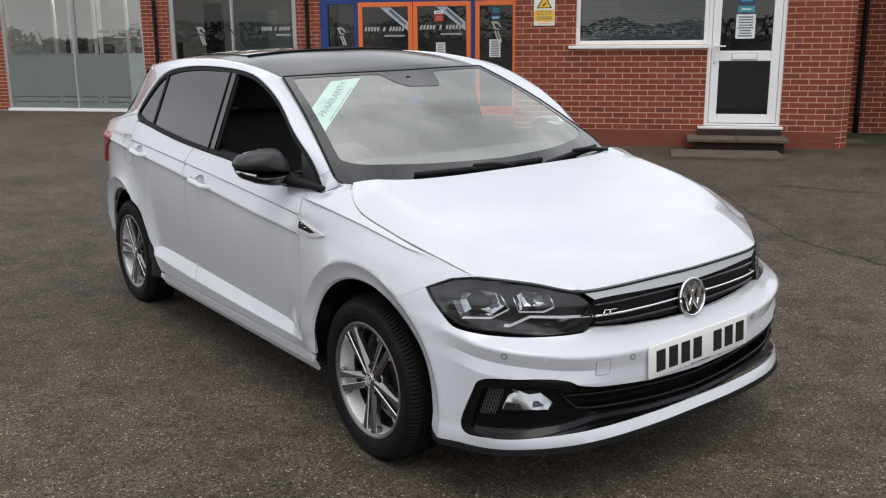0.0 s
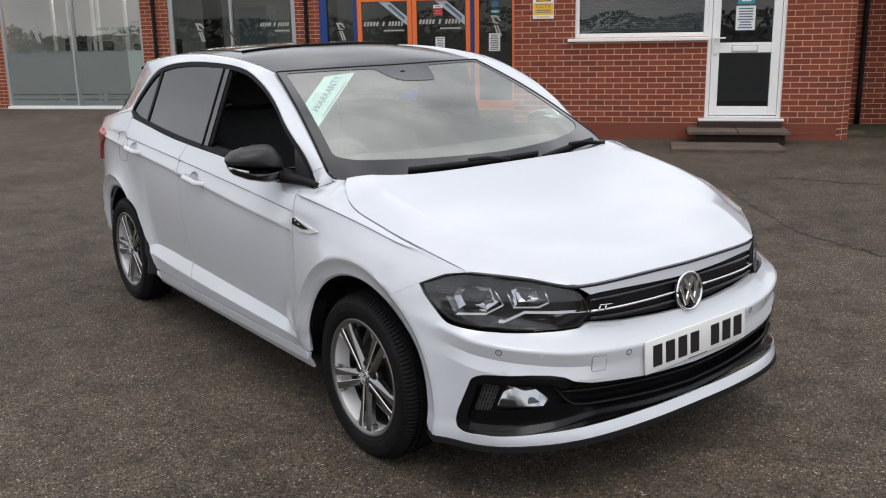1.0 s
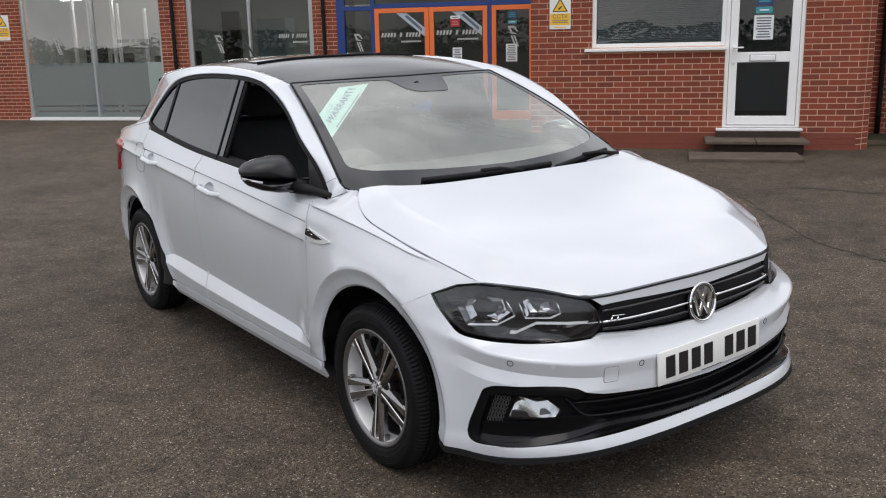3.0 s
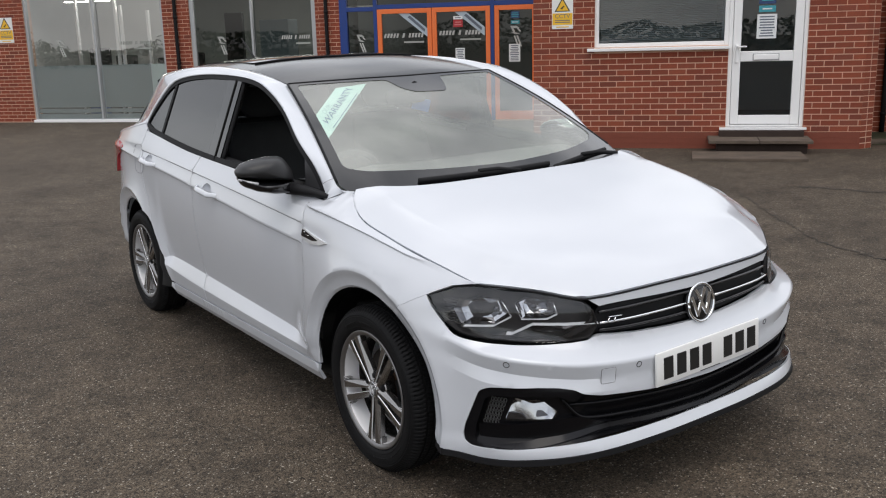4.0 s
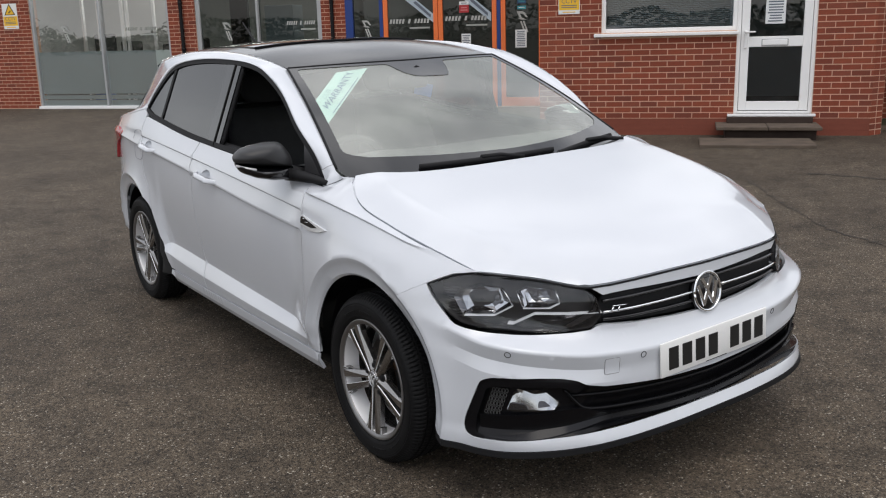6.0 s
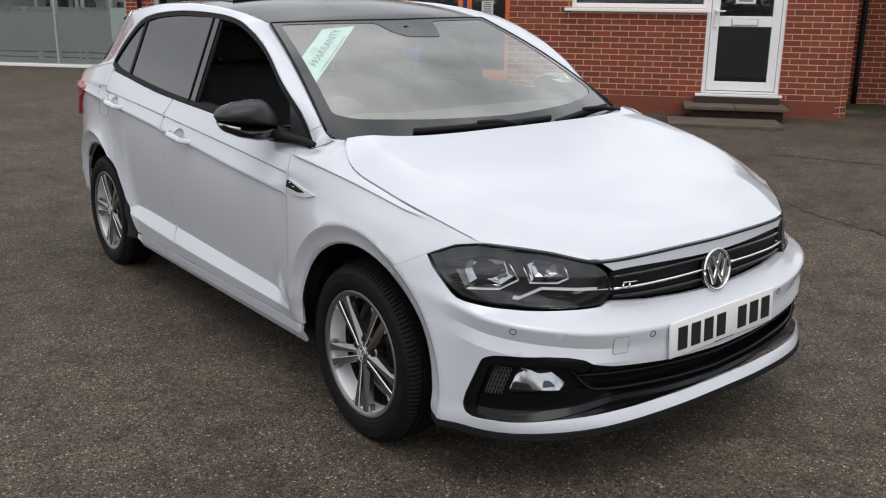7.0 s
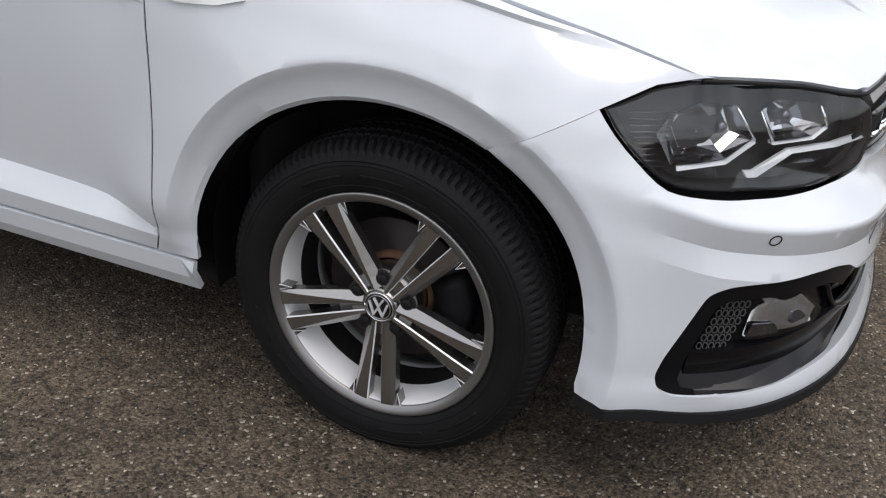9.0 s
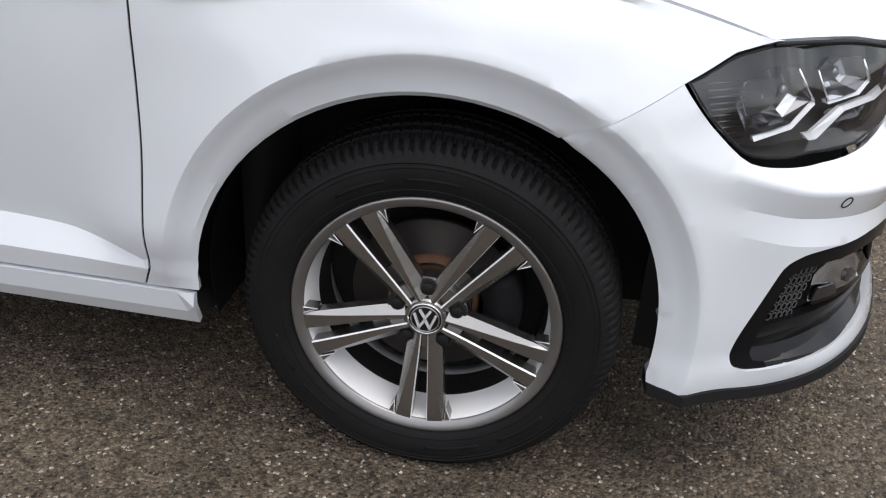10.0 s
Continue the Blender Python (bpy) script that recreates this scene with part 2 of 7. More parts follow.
def skin(net, place, out, lip=0.012):
    """Lays a flat net on a curved surface, facing out, and turns its edges in by lip. Returns points and faces."""
    v2, tris = net
    used = sorted({i for t in tris for i in t})
    index = {i: n for n, i in enumerate(used)}
    pts = np.array([tuple(place(*v2[i][:2])) for i in used])
    f = np.array([[index[i] for i in t] for t in tris])
    normal = np.cross(pts[f[:, 1]] - pts[f[:, 0]], pts[f[:, 2]] - pts[f[:, 0]])
    if (normal @ np.array(out)).sum() < 0:
        f, normal = f[:, ::-1], -normal
    vn = np.zeros_like(pts)
    for k in range(3):
        np.add.at(vn, f[:, k], normal)
    vn /= np.linalg.norm(vn, axis=1)[:, None] + 1e-12
    points, faces = [tuple(p) for p in pts], [tuple(int(i) for i in t) for t in f]
    if lip:
        seen = {}
        for t in faces:
            for a, b in zip(t, t[1:] + t[:1]):
                seen[(a, b)] = 1
        rim, top, low = [e for e in seen if (e[1], e[0]) not in seen], {}, {}
        for i in sorted({i for e in rim for i in e}):
            top[i] = len(points)
            points.append(tuple(pts[i]))
            low[i] = len(points)
            points.append(tuple(pts[i] - vn[i] * lip))
        faces += [(top[b], top[a], low[a], low[b]) for a, b in rim]
    return points, faces


def mesh_of(name, points, faces, material, smooth=True):
    me = bpy.data.meshes.new(name)
    me.from_pydata(points, [], faces)
    me.materials.append(material)
    if smooth:
        me.polygons.foreach_set("use_smooth", [True] * len(me.polygons))
    me.update()
    return me


def flipped(points, faces):
    return [(-x, y, z) for x, y, z in points], [tuple(reversed(t)) for t in faces]


def put(name, points, faces, material, parent=None, label="", smooth=True):
    ob = new(name, mesh_of(name, points, faces, material, smooth))
    if parent:
        ob.parent = parent
    return tagged(ob, label)


def joined(*pieces):
    points, faces = [], []
    for p, f in pieces:
        base = len(points)
        points += [tuple(q) for q in p]
        faces += [tuple(i + base for i in t) for t in f]
    return points, faces


def moved(piece, m):
    return [tuple(m @ Vector(p)) for p in piece[0]], piece[1]


def loft(rows, closed=False):
    """Faces between rows of equally many points."""
    n = len(rows[0])
    points = [tuple(p) for r in rows for p in r]
    faces = []
    for i in range(len(rows) - 1):
        for j in range(n if closed else n - 1):
            k = (j + 1) % n
            faces.append((i * n + j, i * n + k, (i + 1) * n + k, (i + 1) * n + j))
    return points, faces


def capped(rows):
    """A tube of closed rows with both ends shut."""
    points, faces = loft(rows, True)
    n = len(rows[0])
    faces.append(tuple(reversed(range(n))))
    faces.append(tuple(range(len(points) - n, len(points))))
    return points, faces


def box(x0, x1, y0, y1, z0, z1, r=0.0):
    """A block, its edges cut by r."""
    bm = bmesh.new()
    bmesh.ops.create_cube(bm, size=1)
    for v in bm.verts:
        v.co = Vector(((x0 + x1) / 2 + v.co.x * (x1 - x0), (y0 + y1) / 2 + v.co.y * (y1 - y0), (z0 + z1) / 2 + v.co.z * (z1 - z0)))
    if r:
        bmesh.ops.bevel(bm, geom=bm.edges[:], offset=r, segments=2, affect="EDGES", profile=0.5)
    return bm


def block(x0, x1, y0, y1, z0, z1, r=0.0):
    bm = box(x0, x1, y0, y1, z0, z1, r)
    bm.verts.index_update()
    piece = [tuple(v.co) for v in bm.verts], [tuple(v.index for v in f.verts) for f in bm.faces]
    bm.free()
    return piece


def tube(way, r, n=10, flat=1.0):
    """A round bar along a way of 3D points; r may be a function of the part of the way."""
    rows = []
    p = [Vector(q) for q in way]
    side = None
    for i, c in enumerate(p):
        ahead = (p[min(i + 1, len(p) - 1)] - p[max(i - 1, 0)]).normalized()
        if side is None:
            side = ahead.cross(Vector((0, 0, 1)) if abs(ahead.z) < 0.9 else Vector((1, 0, 0))).normalized()
        side = (side - ahead * side.dot(ahead)).normalized()
        up = ahead.cross(side)
        rr = r(i / (len(p) - 1)) if callable(r) else r
        rows.append([c + (side * math.cos(a) + up * math.sin(a) * flat) * rr for a in (2 * math.pi * k / n for k in range(n))])
    return capped(rows)


def lathe(profile, n, axis="x"):
    """Turns (radius, along) pairs about an axis."""
    rows = []
    for r, a in profile:
        ring = []
        for k in range(n):
            c, s = math.cos(2 * math.pi * k / n), math.sin(2 * math.pi * k / n)
            ring.append({"x": (a, r * c, r * s), "y": (r * c, a, r * s), "z": (r * c, r * s, a)}[axis])
        rows.append(ring)
    return loft(rows, True)


# ---- the car: its surfaces ----
# Car axes: x across (its right side at -x), y from the nose (-) to the tail (+) with the front axle at 0, z up.
ARCH_F, ARCH_R, HUB_Z = 0.0, 2.551, 0.308
ARCH_OPEN, ARCH_EDGE = 0.365, 0.432

PLAN = spline([(0, -0.803), (0.20, -0.797), (0.40, -0.772), (0.55, -0.727), (0.665, -0.655), (0.742, -0.56), (0.792, -0.45), (0.818, -0.33), (0.838, -0.2),
               (0.850, 0), (0.858, 0.4), (0.860, 1.2), (0.860, 2.0), (0.848, 2.5), (0.815, 2.85), (0.75, 3.05), (0.66, 3.17), (0.48, 3.235), (0, 3.26)], 14)
PX, PY = np.array([p.x for p in PLAN]), np.array([p.y for p in PLAN])
PS = np.r_[0, np.cumsum(np.hypot(np.diff(PX), np.diff(PY)))]
TX, TY = np.gradient(PX, PS), np.gradient(PY, PS)
FRONT = PY < 0.3
S_OF_X = lambda x: float(np.interp(x, PX[FRONT], PS[FRONT]))
S_OF_Y = lambda y: float(np.interp(y, PY, PS))

TORNADO = bend([(-0.4, 0.735), (0.2, 0.764), (0.415, 0.777), (0.793, 0.801), (1.166, 0.833), (1.637, 0.873), (2.03, 0.903), (2.53, 0.938), (2.9, 0.955)])
UPPER_LINE = bend([(0.2, 0.836), (0.4, 0.848), (0.88, 0.885), (1.48, 0.928), (2.0, 0.962), (2.6, 0.99)])
LOW_CREASE = bend([(0.40, 0.349), (0.45, 0.358), (0.49, 0.371), (0.54, 0.381), (0.60, 0.3885), (0.69, 0.394), (1.08, 0.409), (1.53, 0.427), (1.95, 0.440), (2.03, 0.438), (2.07, 0.427), (2.10, 0.402)])
DOOR_RIB = bend([(0.40, 0.343), (0.7, 0.347), (1.1, 0.353), (1.63, 0.365), (1.9, 0.377), (2.05, 0.389), (2.10, 0.394)])
WING_STEP = 0.010
WING_FOLD = bend([(-0.46, 0.754), (-0.40, 0.775), (-0.30, 0.808), (-0.167, 0.840), (0.0, 0.869), (0.143, 0.888), (0.4, 0.912), (0.8, 0.935)])
BONNET_EDGE_Z = bend([(-0.463, 0.762), (-0.27, 0.822), (-0.11, 0.860), (0.05, 0.891), (0.15, 0.917), (0.20, 0.946), (0.245, 0.973), (0.27, 0.978)])
BONNET_EDGE_X = bend([(-0.463, 0.694), (-0.36, 0.732), (-0.27, 0.757), (-0.11, 0.780), (0.05, 0.782), (0.15, 0.766), (0.20, 0.747), (0.245, 0.720), (0.27, 0.702)])
BELT = bend([(0.36, 0.932), (0.6, 0.955), (1.09, 0.982), (1.65, 1.012), (2.14, 1.062), (2.5, 1.10)])


def ring_edge(yc, y, z):
    """The arch ring's outer radius, a little less towards its feet."""
    dy, dz = y - yc, z - HUB_Z - 0.005
    return ARCH_EDGE - 0.022 * abs(dy / max(1e-6, math.hypot(dy, dz))) ** 3


def arch_keep(yc, y, z):
    foot = 1 if y < yc else ease(0.30, 0.43, z)
    return foot * (ease(WING_FOLD(y) - 0.01, WING_FOLD(y) - 0.09, z) if yc == ARCH_F else 1)


def flare(y, z):
    """The arches swell outwards to a crisp ring and turn in towards the wheel."""
    d = 0.0
    for yc in (ARCH_F, ARCH_R):
        r = math.hypot(y - yc, z - HUB_Z - 0.005)
        if r > 0.60:
            continue
        keep, edge = arch_keep(yc, y, z), ring_edge(yc, y, z)
        swell = ease(-0.49, -0.38, y)
        d -= 0.026 * min(1.0, max(0.0, (0.58 - r) / (0.58 - edge))) ** 1.8 * keep * swell
        if r < edge:
            k = (edge - r) / (edge - ARCH_OPEN)
            d += (0.024 * (1 - (1 - min(1, k)) ** 2.2) + 0.008 * ease(ARCH_OPEN + 0.010, ARCH_OPEN, r)) * (0.3 + 0.7 * keep) * (0.4 + 0.6 * swell) * (1 if y < yc else ease(0.295, 0.34, z))
    return d


def side_depth(y, z):
    """How far the flank lies in from the widest plan, in metres."""
    zt, zl = TORNADO(y), LOW_CREASE(y)
    zm = DOOR_RIB(y)
    deep = 0.014 + 0.0255 * min(1.0, (zl - zm) / 0.045)
    low = line([(0.19, 0.07), (0.225, 0.042), (0.262, 0.024), (0.290, 0.006), (0.296, 0.008), (0.302, 0.021), (zm - 0.002, 0.0125), (zm + 0.001, 0.013), (zl - 0.001, deep - 0.0005), (zl, deep)])
    if z < zl:
        d = low(z)
    elif z < zt - 0.010:
        k = (z - zl) / (zt - 0.010 - zl)
        d = deep * (1 - k) ** 1.6 + 0.015 * k**4
    elif z < zt:
        d = 0.015 - 0.014 * (z - zt + 0.010) / 0.010
    else:
        zu = UPPER_LINE(y)
        top = BELT(y) - 0.012
        if z < zu - 0.007:
            d = 0.001 + 0.021 * (z - zt) / (zu - 0.007 - zt)
        elif z < zu:
            d = 0.022 - 0.007 * (z - zu + 0.007) / 0.007
        elif z < top:
            k = (z - zu) / max(top - zu, 0.01)
            d = 0.015 + 0.0335 * k
        else:
            d = 0.0485 + 0.37 * (z - top)
    if y < 0.5:  # the wing's rounded top, up to the bonnet
        zk, zb = WING_FOLD(y), BONNET_EDGE_Z(y)
        base = float(np.interp(y, PY, PX))
        dk = 0.030 + 0.014 * ease(0.2, -0.4, y)
        if z > zk:
            k = (z - zk) / max(zb - zk, 0.008)
            wing = dk + (base - BONNET_EDGE_X(y) - dk) * min(k, 1.6) ** 1.15
        else:
            k, low_k = max(0.0, (z - zt + 0.06) / (zk - zt + 0.06)), min(1.0, max(0.0, (z - zl) / (zt - 0.010 - zl)))
            wing = (deep * (1 - low_k) ** 1.6 if z > zl else d) + dk * k**1.6
            wing += WING_STEP * ease(-0.40, -0.27, y) * max(0.0, 1 - (zk - z) / 0.05) ** 2 * (1 if z < zk - 0.009 else (zk - z) / 0.009)
        share = ease(0.52, 0.40, y) * ease(0.30, 0.46, z) * (1 - ease(0.33, 0.40, y) * ease(0.915, 0.945, z))
        d = wing * share + d * (1 - share)
    if 0.3 < y < 0.70:
        d += 0.055 * ease(0.70, 0.40, y) * ease(0.905, 0.955, z) * ease(0.30, 0.38, y)
    for yc in (ARCH_F, ARCH_R):
        r = math.hypot(y - yc, z - HUB_Z - 0.005)
        d += (min(d, 0.008) - d) * ease(0.60 if yc == ARCH_F else 0.53, 0.44, r) * arch_keep(yc, y, z)
    if y < -0.12 and z < 0.5:  # the bumper's end stands upright over the splitter
        d += (min(d, 0.008) - d) * ease(-0.12, -0.26, y)
    if y > 2.3:
        d += 0.10 * ((y - 2.3) ** 1.5) * max(0, z - 0.95) * 2
    return d


NOSE_SET = bend([(0, 0.050), (0.3, 0.052), (0.45, 0.064), (0.60, 0.088), (0.72, 0.098), (0.79, 0.05), (0.83, 0.03)])
NOSE_CREASE = bend([(0, 0.522), (0.25, 0.523), (0.495, 0.534), (0.63, 0.551), (0.75, 0.571), (0.79, 0.594), (0.825, 0.64)])


def nose_depth(x, z):
    """How far the front lies in from the widest plan."""
    zc, deep, lip = NOSE_CREASE(x), NOSE_SET(x), 1 - 0.8 * ease(0.70, 0.80, x)
    if z <= zc:
        d = line([(0.20, 0.020), (0.225, 0.004 - 0.004 * lip), (0.25, 0.004 - 0.013 * lip), (0.265, 0.004 - 0.012 * lip), (0.292, 0.006), (0.34, 0.005), (0.42, 0.006), (zc - 0.008, 0.004), (zc, 0.005)])(z)
        cheek = (0.4 + 0.6 * ease(0.36, 0.55, x)) * ease(0.84, 0.74, x)
        zr = zc - 0.052
        d += 0.014 * cheek * min(1, max(0, (zc - 0.003 - z) / (zc - 0.003 - zr) if z > zr else 1 - (zr - z) / 0.040))
    else:
        k = (z - zc) / 0.055
        d = 0.005 + (deep - 0.012) * min(1, k) ** 0.75 + 0.007 * ease(1, 3.5, k)
        d += max(0, z - 0.69) * 0.5
    return d


def body_at(s, z, deeper=0.0):
    """A point of the body's skin, s along the plan from the middle of the nose (negative: its right side)."""
    a = abs(s)
    x, y = float(np.interp(a, PS, PX)), float(np.interp(a, PS, PY))
    tx, ty = float(np.interp(a, PS, TX)), float(np.interp(a, PS, TY))
    w = ease(-0.46, -0.24, y)
    d = deeper
    if w < 1:
        d += (1 - w) * nose_depth(x, z)
    if w > 0:
        d += w * side_depth(y, z)
    if y > -0.49:
        d += flare(y, z)
    nx, ny = ty * (1 - w) + w, -tx * (1 - w)
    return Vector(((1 if s > 0 else -1) * max(0.0, x - nx * d), y - ny * d, z))


TIP_Z = line([(-0.463, 0.763), (-0.449, 0.7615), (-0.39, 0.7535), (-0.327, 0.722), (-0.172, 0.641)])
TIP_X = bend([(-0.463, 0.684), (-0.449, 0.697), (-0.39, 0.749), (-0.327, 0.806), (-0.26, 0.843), (-0.172, 0.850)])


def flank(y, z, deeper=0.0):
    p = body_at(-S_OF_Y(y), z, deeper)
    if y < -0.18:  # the wing's tip over the lamp
        zl, zb = TIP_Z(y), BONNET_EDGE_Z(y)
        k = (z - zl) / max(0.004, zb - zl)
        zk = (WING_FOLD(y) - zl) / max(0.004, zb - zl)
        w = ease(-0.36, -0.325, y)
        xl = TIP_X(y) * (1 - w) - body_at(-S_OF_Y(y), zl).x * w
        x = xl + (BONNET_EDGE_X(y) - xl) * min(1.3, max(0, k)) ** 1.25
        if 0 < k < zk:
            x -= 0.6 * WING_STEP * ease(-0.40, -0.27, y) * max(0.0, 1 - (zk - k) / 0.5) ** 2 * min(1, (zk - k) * (zb - zl) / 0.009)
        p = p.lerp(Vector((-x + deeper, y, z)), ease(-0.18, -0.31, y) * ease(-0.3, 0.0, k))
    return p


BONNET_MID = bend([(-0.76, 0.725), (-0.742, 0.738), (-0.70, 0.765), (-0.62, 0.803), (-0.52, 0.840), (-0.4, 0.873), (-0.1, 0.944), (0.16, 0.998), (0.3, 1.015)])


def lead(x):
    """The bonnet's leading edge, which sweeps back towards the lamps."""
    a = abs(x)
    return -0.742 + 0.066 * (min(a, 0.46) / 0.46) ** 2 + 1.112 * max(0, a - 0.46) ** 1.10


LEAD_Z = bend([(0, 0.742), (0.08, 0.7415), (0.16, 0.7395), (0.25, 0.735), (0.33, 0.730), (0.40, 0.7265), (0.46, 0.726), (0.574, 0.750), (0.693, 0.766), (0.75, 0.77)])


def bonnet_at(x, y):
    """The bonnet: its arch across, drawn to the leading edge at the front."""
    p, y0 = bonnet_main(x, y), lead(x)
    t = max(0.0, y - y0)
    return p + Vector((0, 0, (LEAD_Z(abs(x)) - bonnet_main(x, y0).z) * max(0.0, 1 - t / 0.26) ** 2.2))


BONNET_FOLD = 0.118


def bonnet_main(x, y):
    a = abs(x)
    edge = BONNET_EDGE_X(y)
    fold = edge - BONNET_FOLD
    k = min(a / edge, 1.03)
    h = 0.50 * k * k
    if a > fold:
        h += 0.50 * ((a - fold) / (edge - fold)) ** 1.25
    main = BONNET_MID(y) - (BONNET_MID(y) - BONNET_EDGE_Z(y)) * h
    return Vector((x, y, main))


def screen_at(u, v):
    """The windscreen: u across from -1 to 1, v up from 0 to 1."""
    y = 0.165 + (0.985 - 0.165) * v + (0.200 - 0.12 * v) * abs(u) ** 2.2
    z = 0.985 + (1.347 - 0.985) * v + 0.022 * math.sin(math.pi * v) - 0.012 * u * u * v
    return Vector((u * (0.717 - 0.159 * v), y - 0.0 * v, z))


ROOF_MID = bend([(0.95, 1.335), (0.985, 1.350), (1.1, 1.378), (1.3, 1.412), (1.5, 1.433), (1.8, 1.446), (2.1, 1.443), (2.5, 1.415), (2.9, 1.365)])


def roof_at(x, y):
    k = abs(x) / 0.6
    return Vector((x, y, ROOF_MID(y) - 0.034 * k**2.4 - (0.012 * k * k if y < 1.1 else 0.012 * k * k)))


# the side window opening, as (y, z) corners from its front tip round the top to the rear tip and back along the belt
DLO = [(0.393, 0.935), (0.418, 0.953), (0.453, 0.983), (0.56, 1.0745), (0.80, 1.233), (1.02, 1.322), (1.20, 1.360), (1.46, 1.374), (1.75, 1.373), (2.0, 1.352), (2.14, 1.308), (2.27, 1.20), (2.335, 1.115), (2.27, 1.083), (2.14, 1.062),
       (1.65, 1.012), (1.09, 0.982), (0.6, 0.955)]


# ---- the car: its parts ----
car = tagged(new("car"), "white five-door hatchback with a black roof parked on tarmac", "car")


def both(name, piece, material, parent, label=""):
    """The same part on the right and on the left side."""
    a = put(name, *piece, material, parent, label)
    b = put(name, *flipped(*piece), material, parent, label)
    return a, b


def circle_arc(yc, r, a0, a1, n=24):
    return [(yc + r * math.cos(radians(a0 + (a1 - a0) * k / n)), HUB_Z + 0.005 + r * math.sin(radians(a0 + (a1 - a0) * k / n))) for k in range(n + 1)]


def side_folds(y0, y1, zs):
    out = []
    for fold in zs:
        out += [[(y, fold(y) + dz) for y in np.arange(y0, y1, 0.025)] for dz in (-0.014, -0.009, -0.001, 0.006)]
    return out


def ring_folds(yc):
    folds = [circle_arc(yc, ARCH_OPEN + 0.010, -20, 200, 50)]
    for d in (-0.030, -0.014, -0.0015, 0.0015, 0.014):
        folds.append([(yc + (q[0] - yc) * k, HUB_Z + 0.005 + (q[1] - HUB_Z - 0.005) * k) for q in circle_arc(yc, 1.0, -20, 200, 50) for k in (ring_edge(yc, *q) + d,)])
    return folds


OUT_SIDE = (-1, 0, 0)
GAP = 0.0022


def crisp(panels, angle):
    """Keeps the pressed folds of panels sharp."""
    for ob in panels:
        ob.data.set_sharp_from_angle(angle=radians(angle))
    return panels


def fold_edges(ob, net, near):
    """Marks as sharp the edges whose two ends lie on a fold, told by near(a, b) on the flat net."""
    used = sorted({i for t in net[1] for i in t})
    on = [near(*net[0][i][:2]) for i in used]
    bm = bmesh.new()
    bm.from_mesh(ob.data)
    for e in bm.edges:
        a, b = e.verts[0].index, e.verts[1].index
        if max(a, b) < len(on) and on[a] and on[a] == on[b]:
            e.smooth = False
    bm.to_mesh(ob.data)
    bm.free()


def flank_panel(name, outline, folds, step=0.028, holes=(), label="", material=PAINT):
    net = sheet(inset(outline, GAP), step, holes, folds)
    return crisp(both(name, skin(net, flank, OUT_SIDE), material, car, label), 30 if name in ("front_wing", "rear_quarter") else 13)


DOOR_FRONT = bend([(0.23, 0.475), (0.306, 0.456), (0.345, 0.440), (0.42, 0.436), (0.60, 0.426), (0.78, 0.427), (0.94, 0.450)])
DOOR_MID = bend([(0.28, 1.515), (0.5, 1.555), (0.88, 1.575), (1.02, 1.52)])
DOOR_REAR = bend([(0.7, 2.21), (0.80, 2.30), (0.92, 2.34), (1.08, 2.30)])

# wing: from the bumper's seam over the arch to the door
seam_low, seam_high = (-0.172, 0.641), (-0.327, 0.722)
arch_from = math.degrees(math.atan2(seam_low[1] - HUB_Z - 0.005, seam_low[0]))
wing = circle_arc(0, ARCH_OPEN, -1, arch_from)
wing += [seam_high] + [(y, TIP_Z(y) + 0.001) for y in (-0.36, -0.39, -0.42, -0.449, -0.463)]
wing += [(y, BONNET_EDGE_Z(y)) for y in np.linspace(-0.42, 0.26, 16)]
wing += [(0.30, 0.972), (0.335, 0.962), (0.365, 0.945), (0.391, 0.933), (0.452, 0.936)]
wing += [(DOOR_FRONT(z), z) for z in np.linspace(0.92, 0.305, 16)] + [(0.370, 0.305)]
flank_panel("front_wing", wing, ring_folds(0) + side_folds(-0.44, 0.44, [WING_FOLD]), 0.022)

def cup_loop(mid):
    """Outline of the finger hollow behind a door handle."""
    return [(mid + 0.052 * math.cos(a), TORNADO(mid) + 0.012 + 0.033 * math.sin(a)) for a in (2 * math.pi * k / 32 for k in range(32))]


front_door = [(DOOR_FRONT(z), z) for z in np.linspace(0.306, 0.935, 18)] + [(y, BELT(y)) for y in np.linspace(0.47, 1.52, 20)] + [(DOOR_MID(z), z) for z in np.linspace(1.0, 0.306, 14)]
doors_f = flank_panel("front_door", front_door, side_folds(0.4, 1.6, [TORNADO, UPPER_LINE, LOW_CREASE, DOOR_RIB]), holes=[cup_loop(1.370)])
rear_door = [(DOOR_MID(z), z) for z in np.linspace(0.306, 1.0, 14)] + [(y, BELT(y)) for y in np.linspace(1.53, 2.28, 14)] + [(DOOR_REAR(z), z) for z in np.linspace(1.07, 0.72, 8)]
rear_door += [(2.19, 0.60), (2.158, 0.555), (2.120, 0.50), (2.093, 0.45), (2.072, 0.41), (2.052, 0.37), (2.036, 0.335), (2.012, 0.306)]
doors_r = flank_panel("rear_door", rear_door, side_folds(1.5, 2.4, [TORNADO, UPPER_LINE, LOW_CREASE, DOOR_RIB]) + ring_folds(ARCH_R), holes=[cup_loop(2.180)])
quarter = [(2.19, 0.60)] + [(DOOR_REAR(z), z) for z in np.linspace(0.72, 1.07, 8)] + [(2.30, 1.088), (2.345, 1.111), (2.64, 1.066), (2.95, 1.018), (2.98, 0.98), (2.80, 0.93), (2.90, 0.80), (3.02, 0.70), (3.0, 0.62), (2.87, 0.60)]
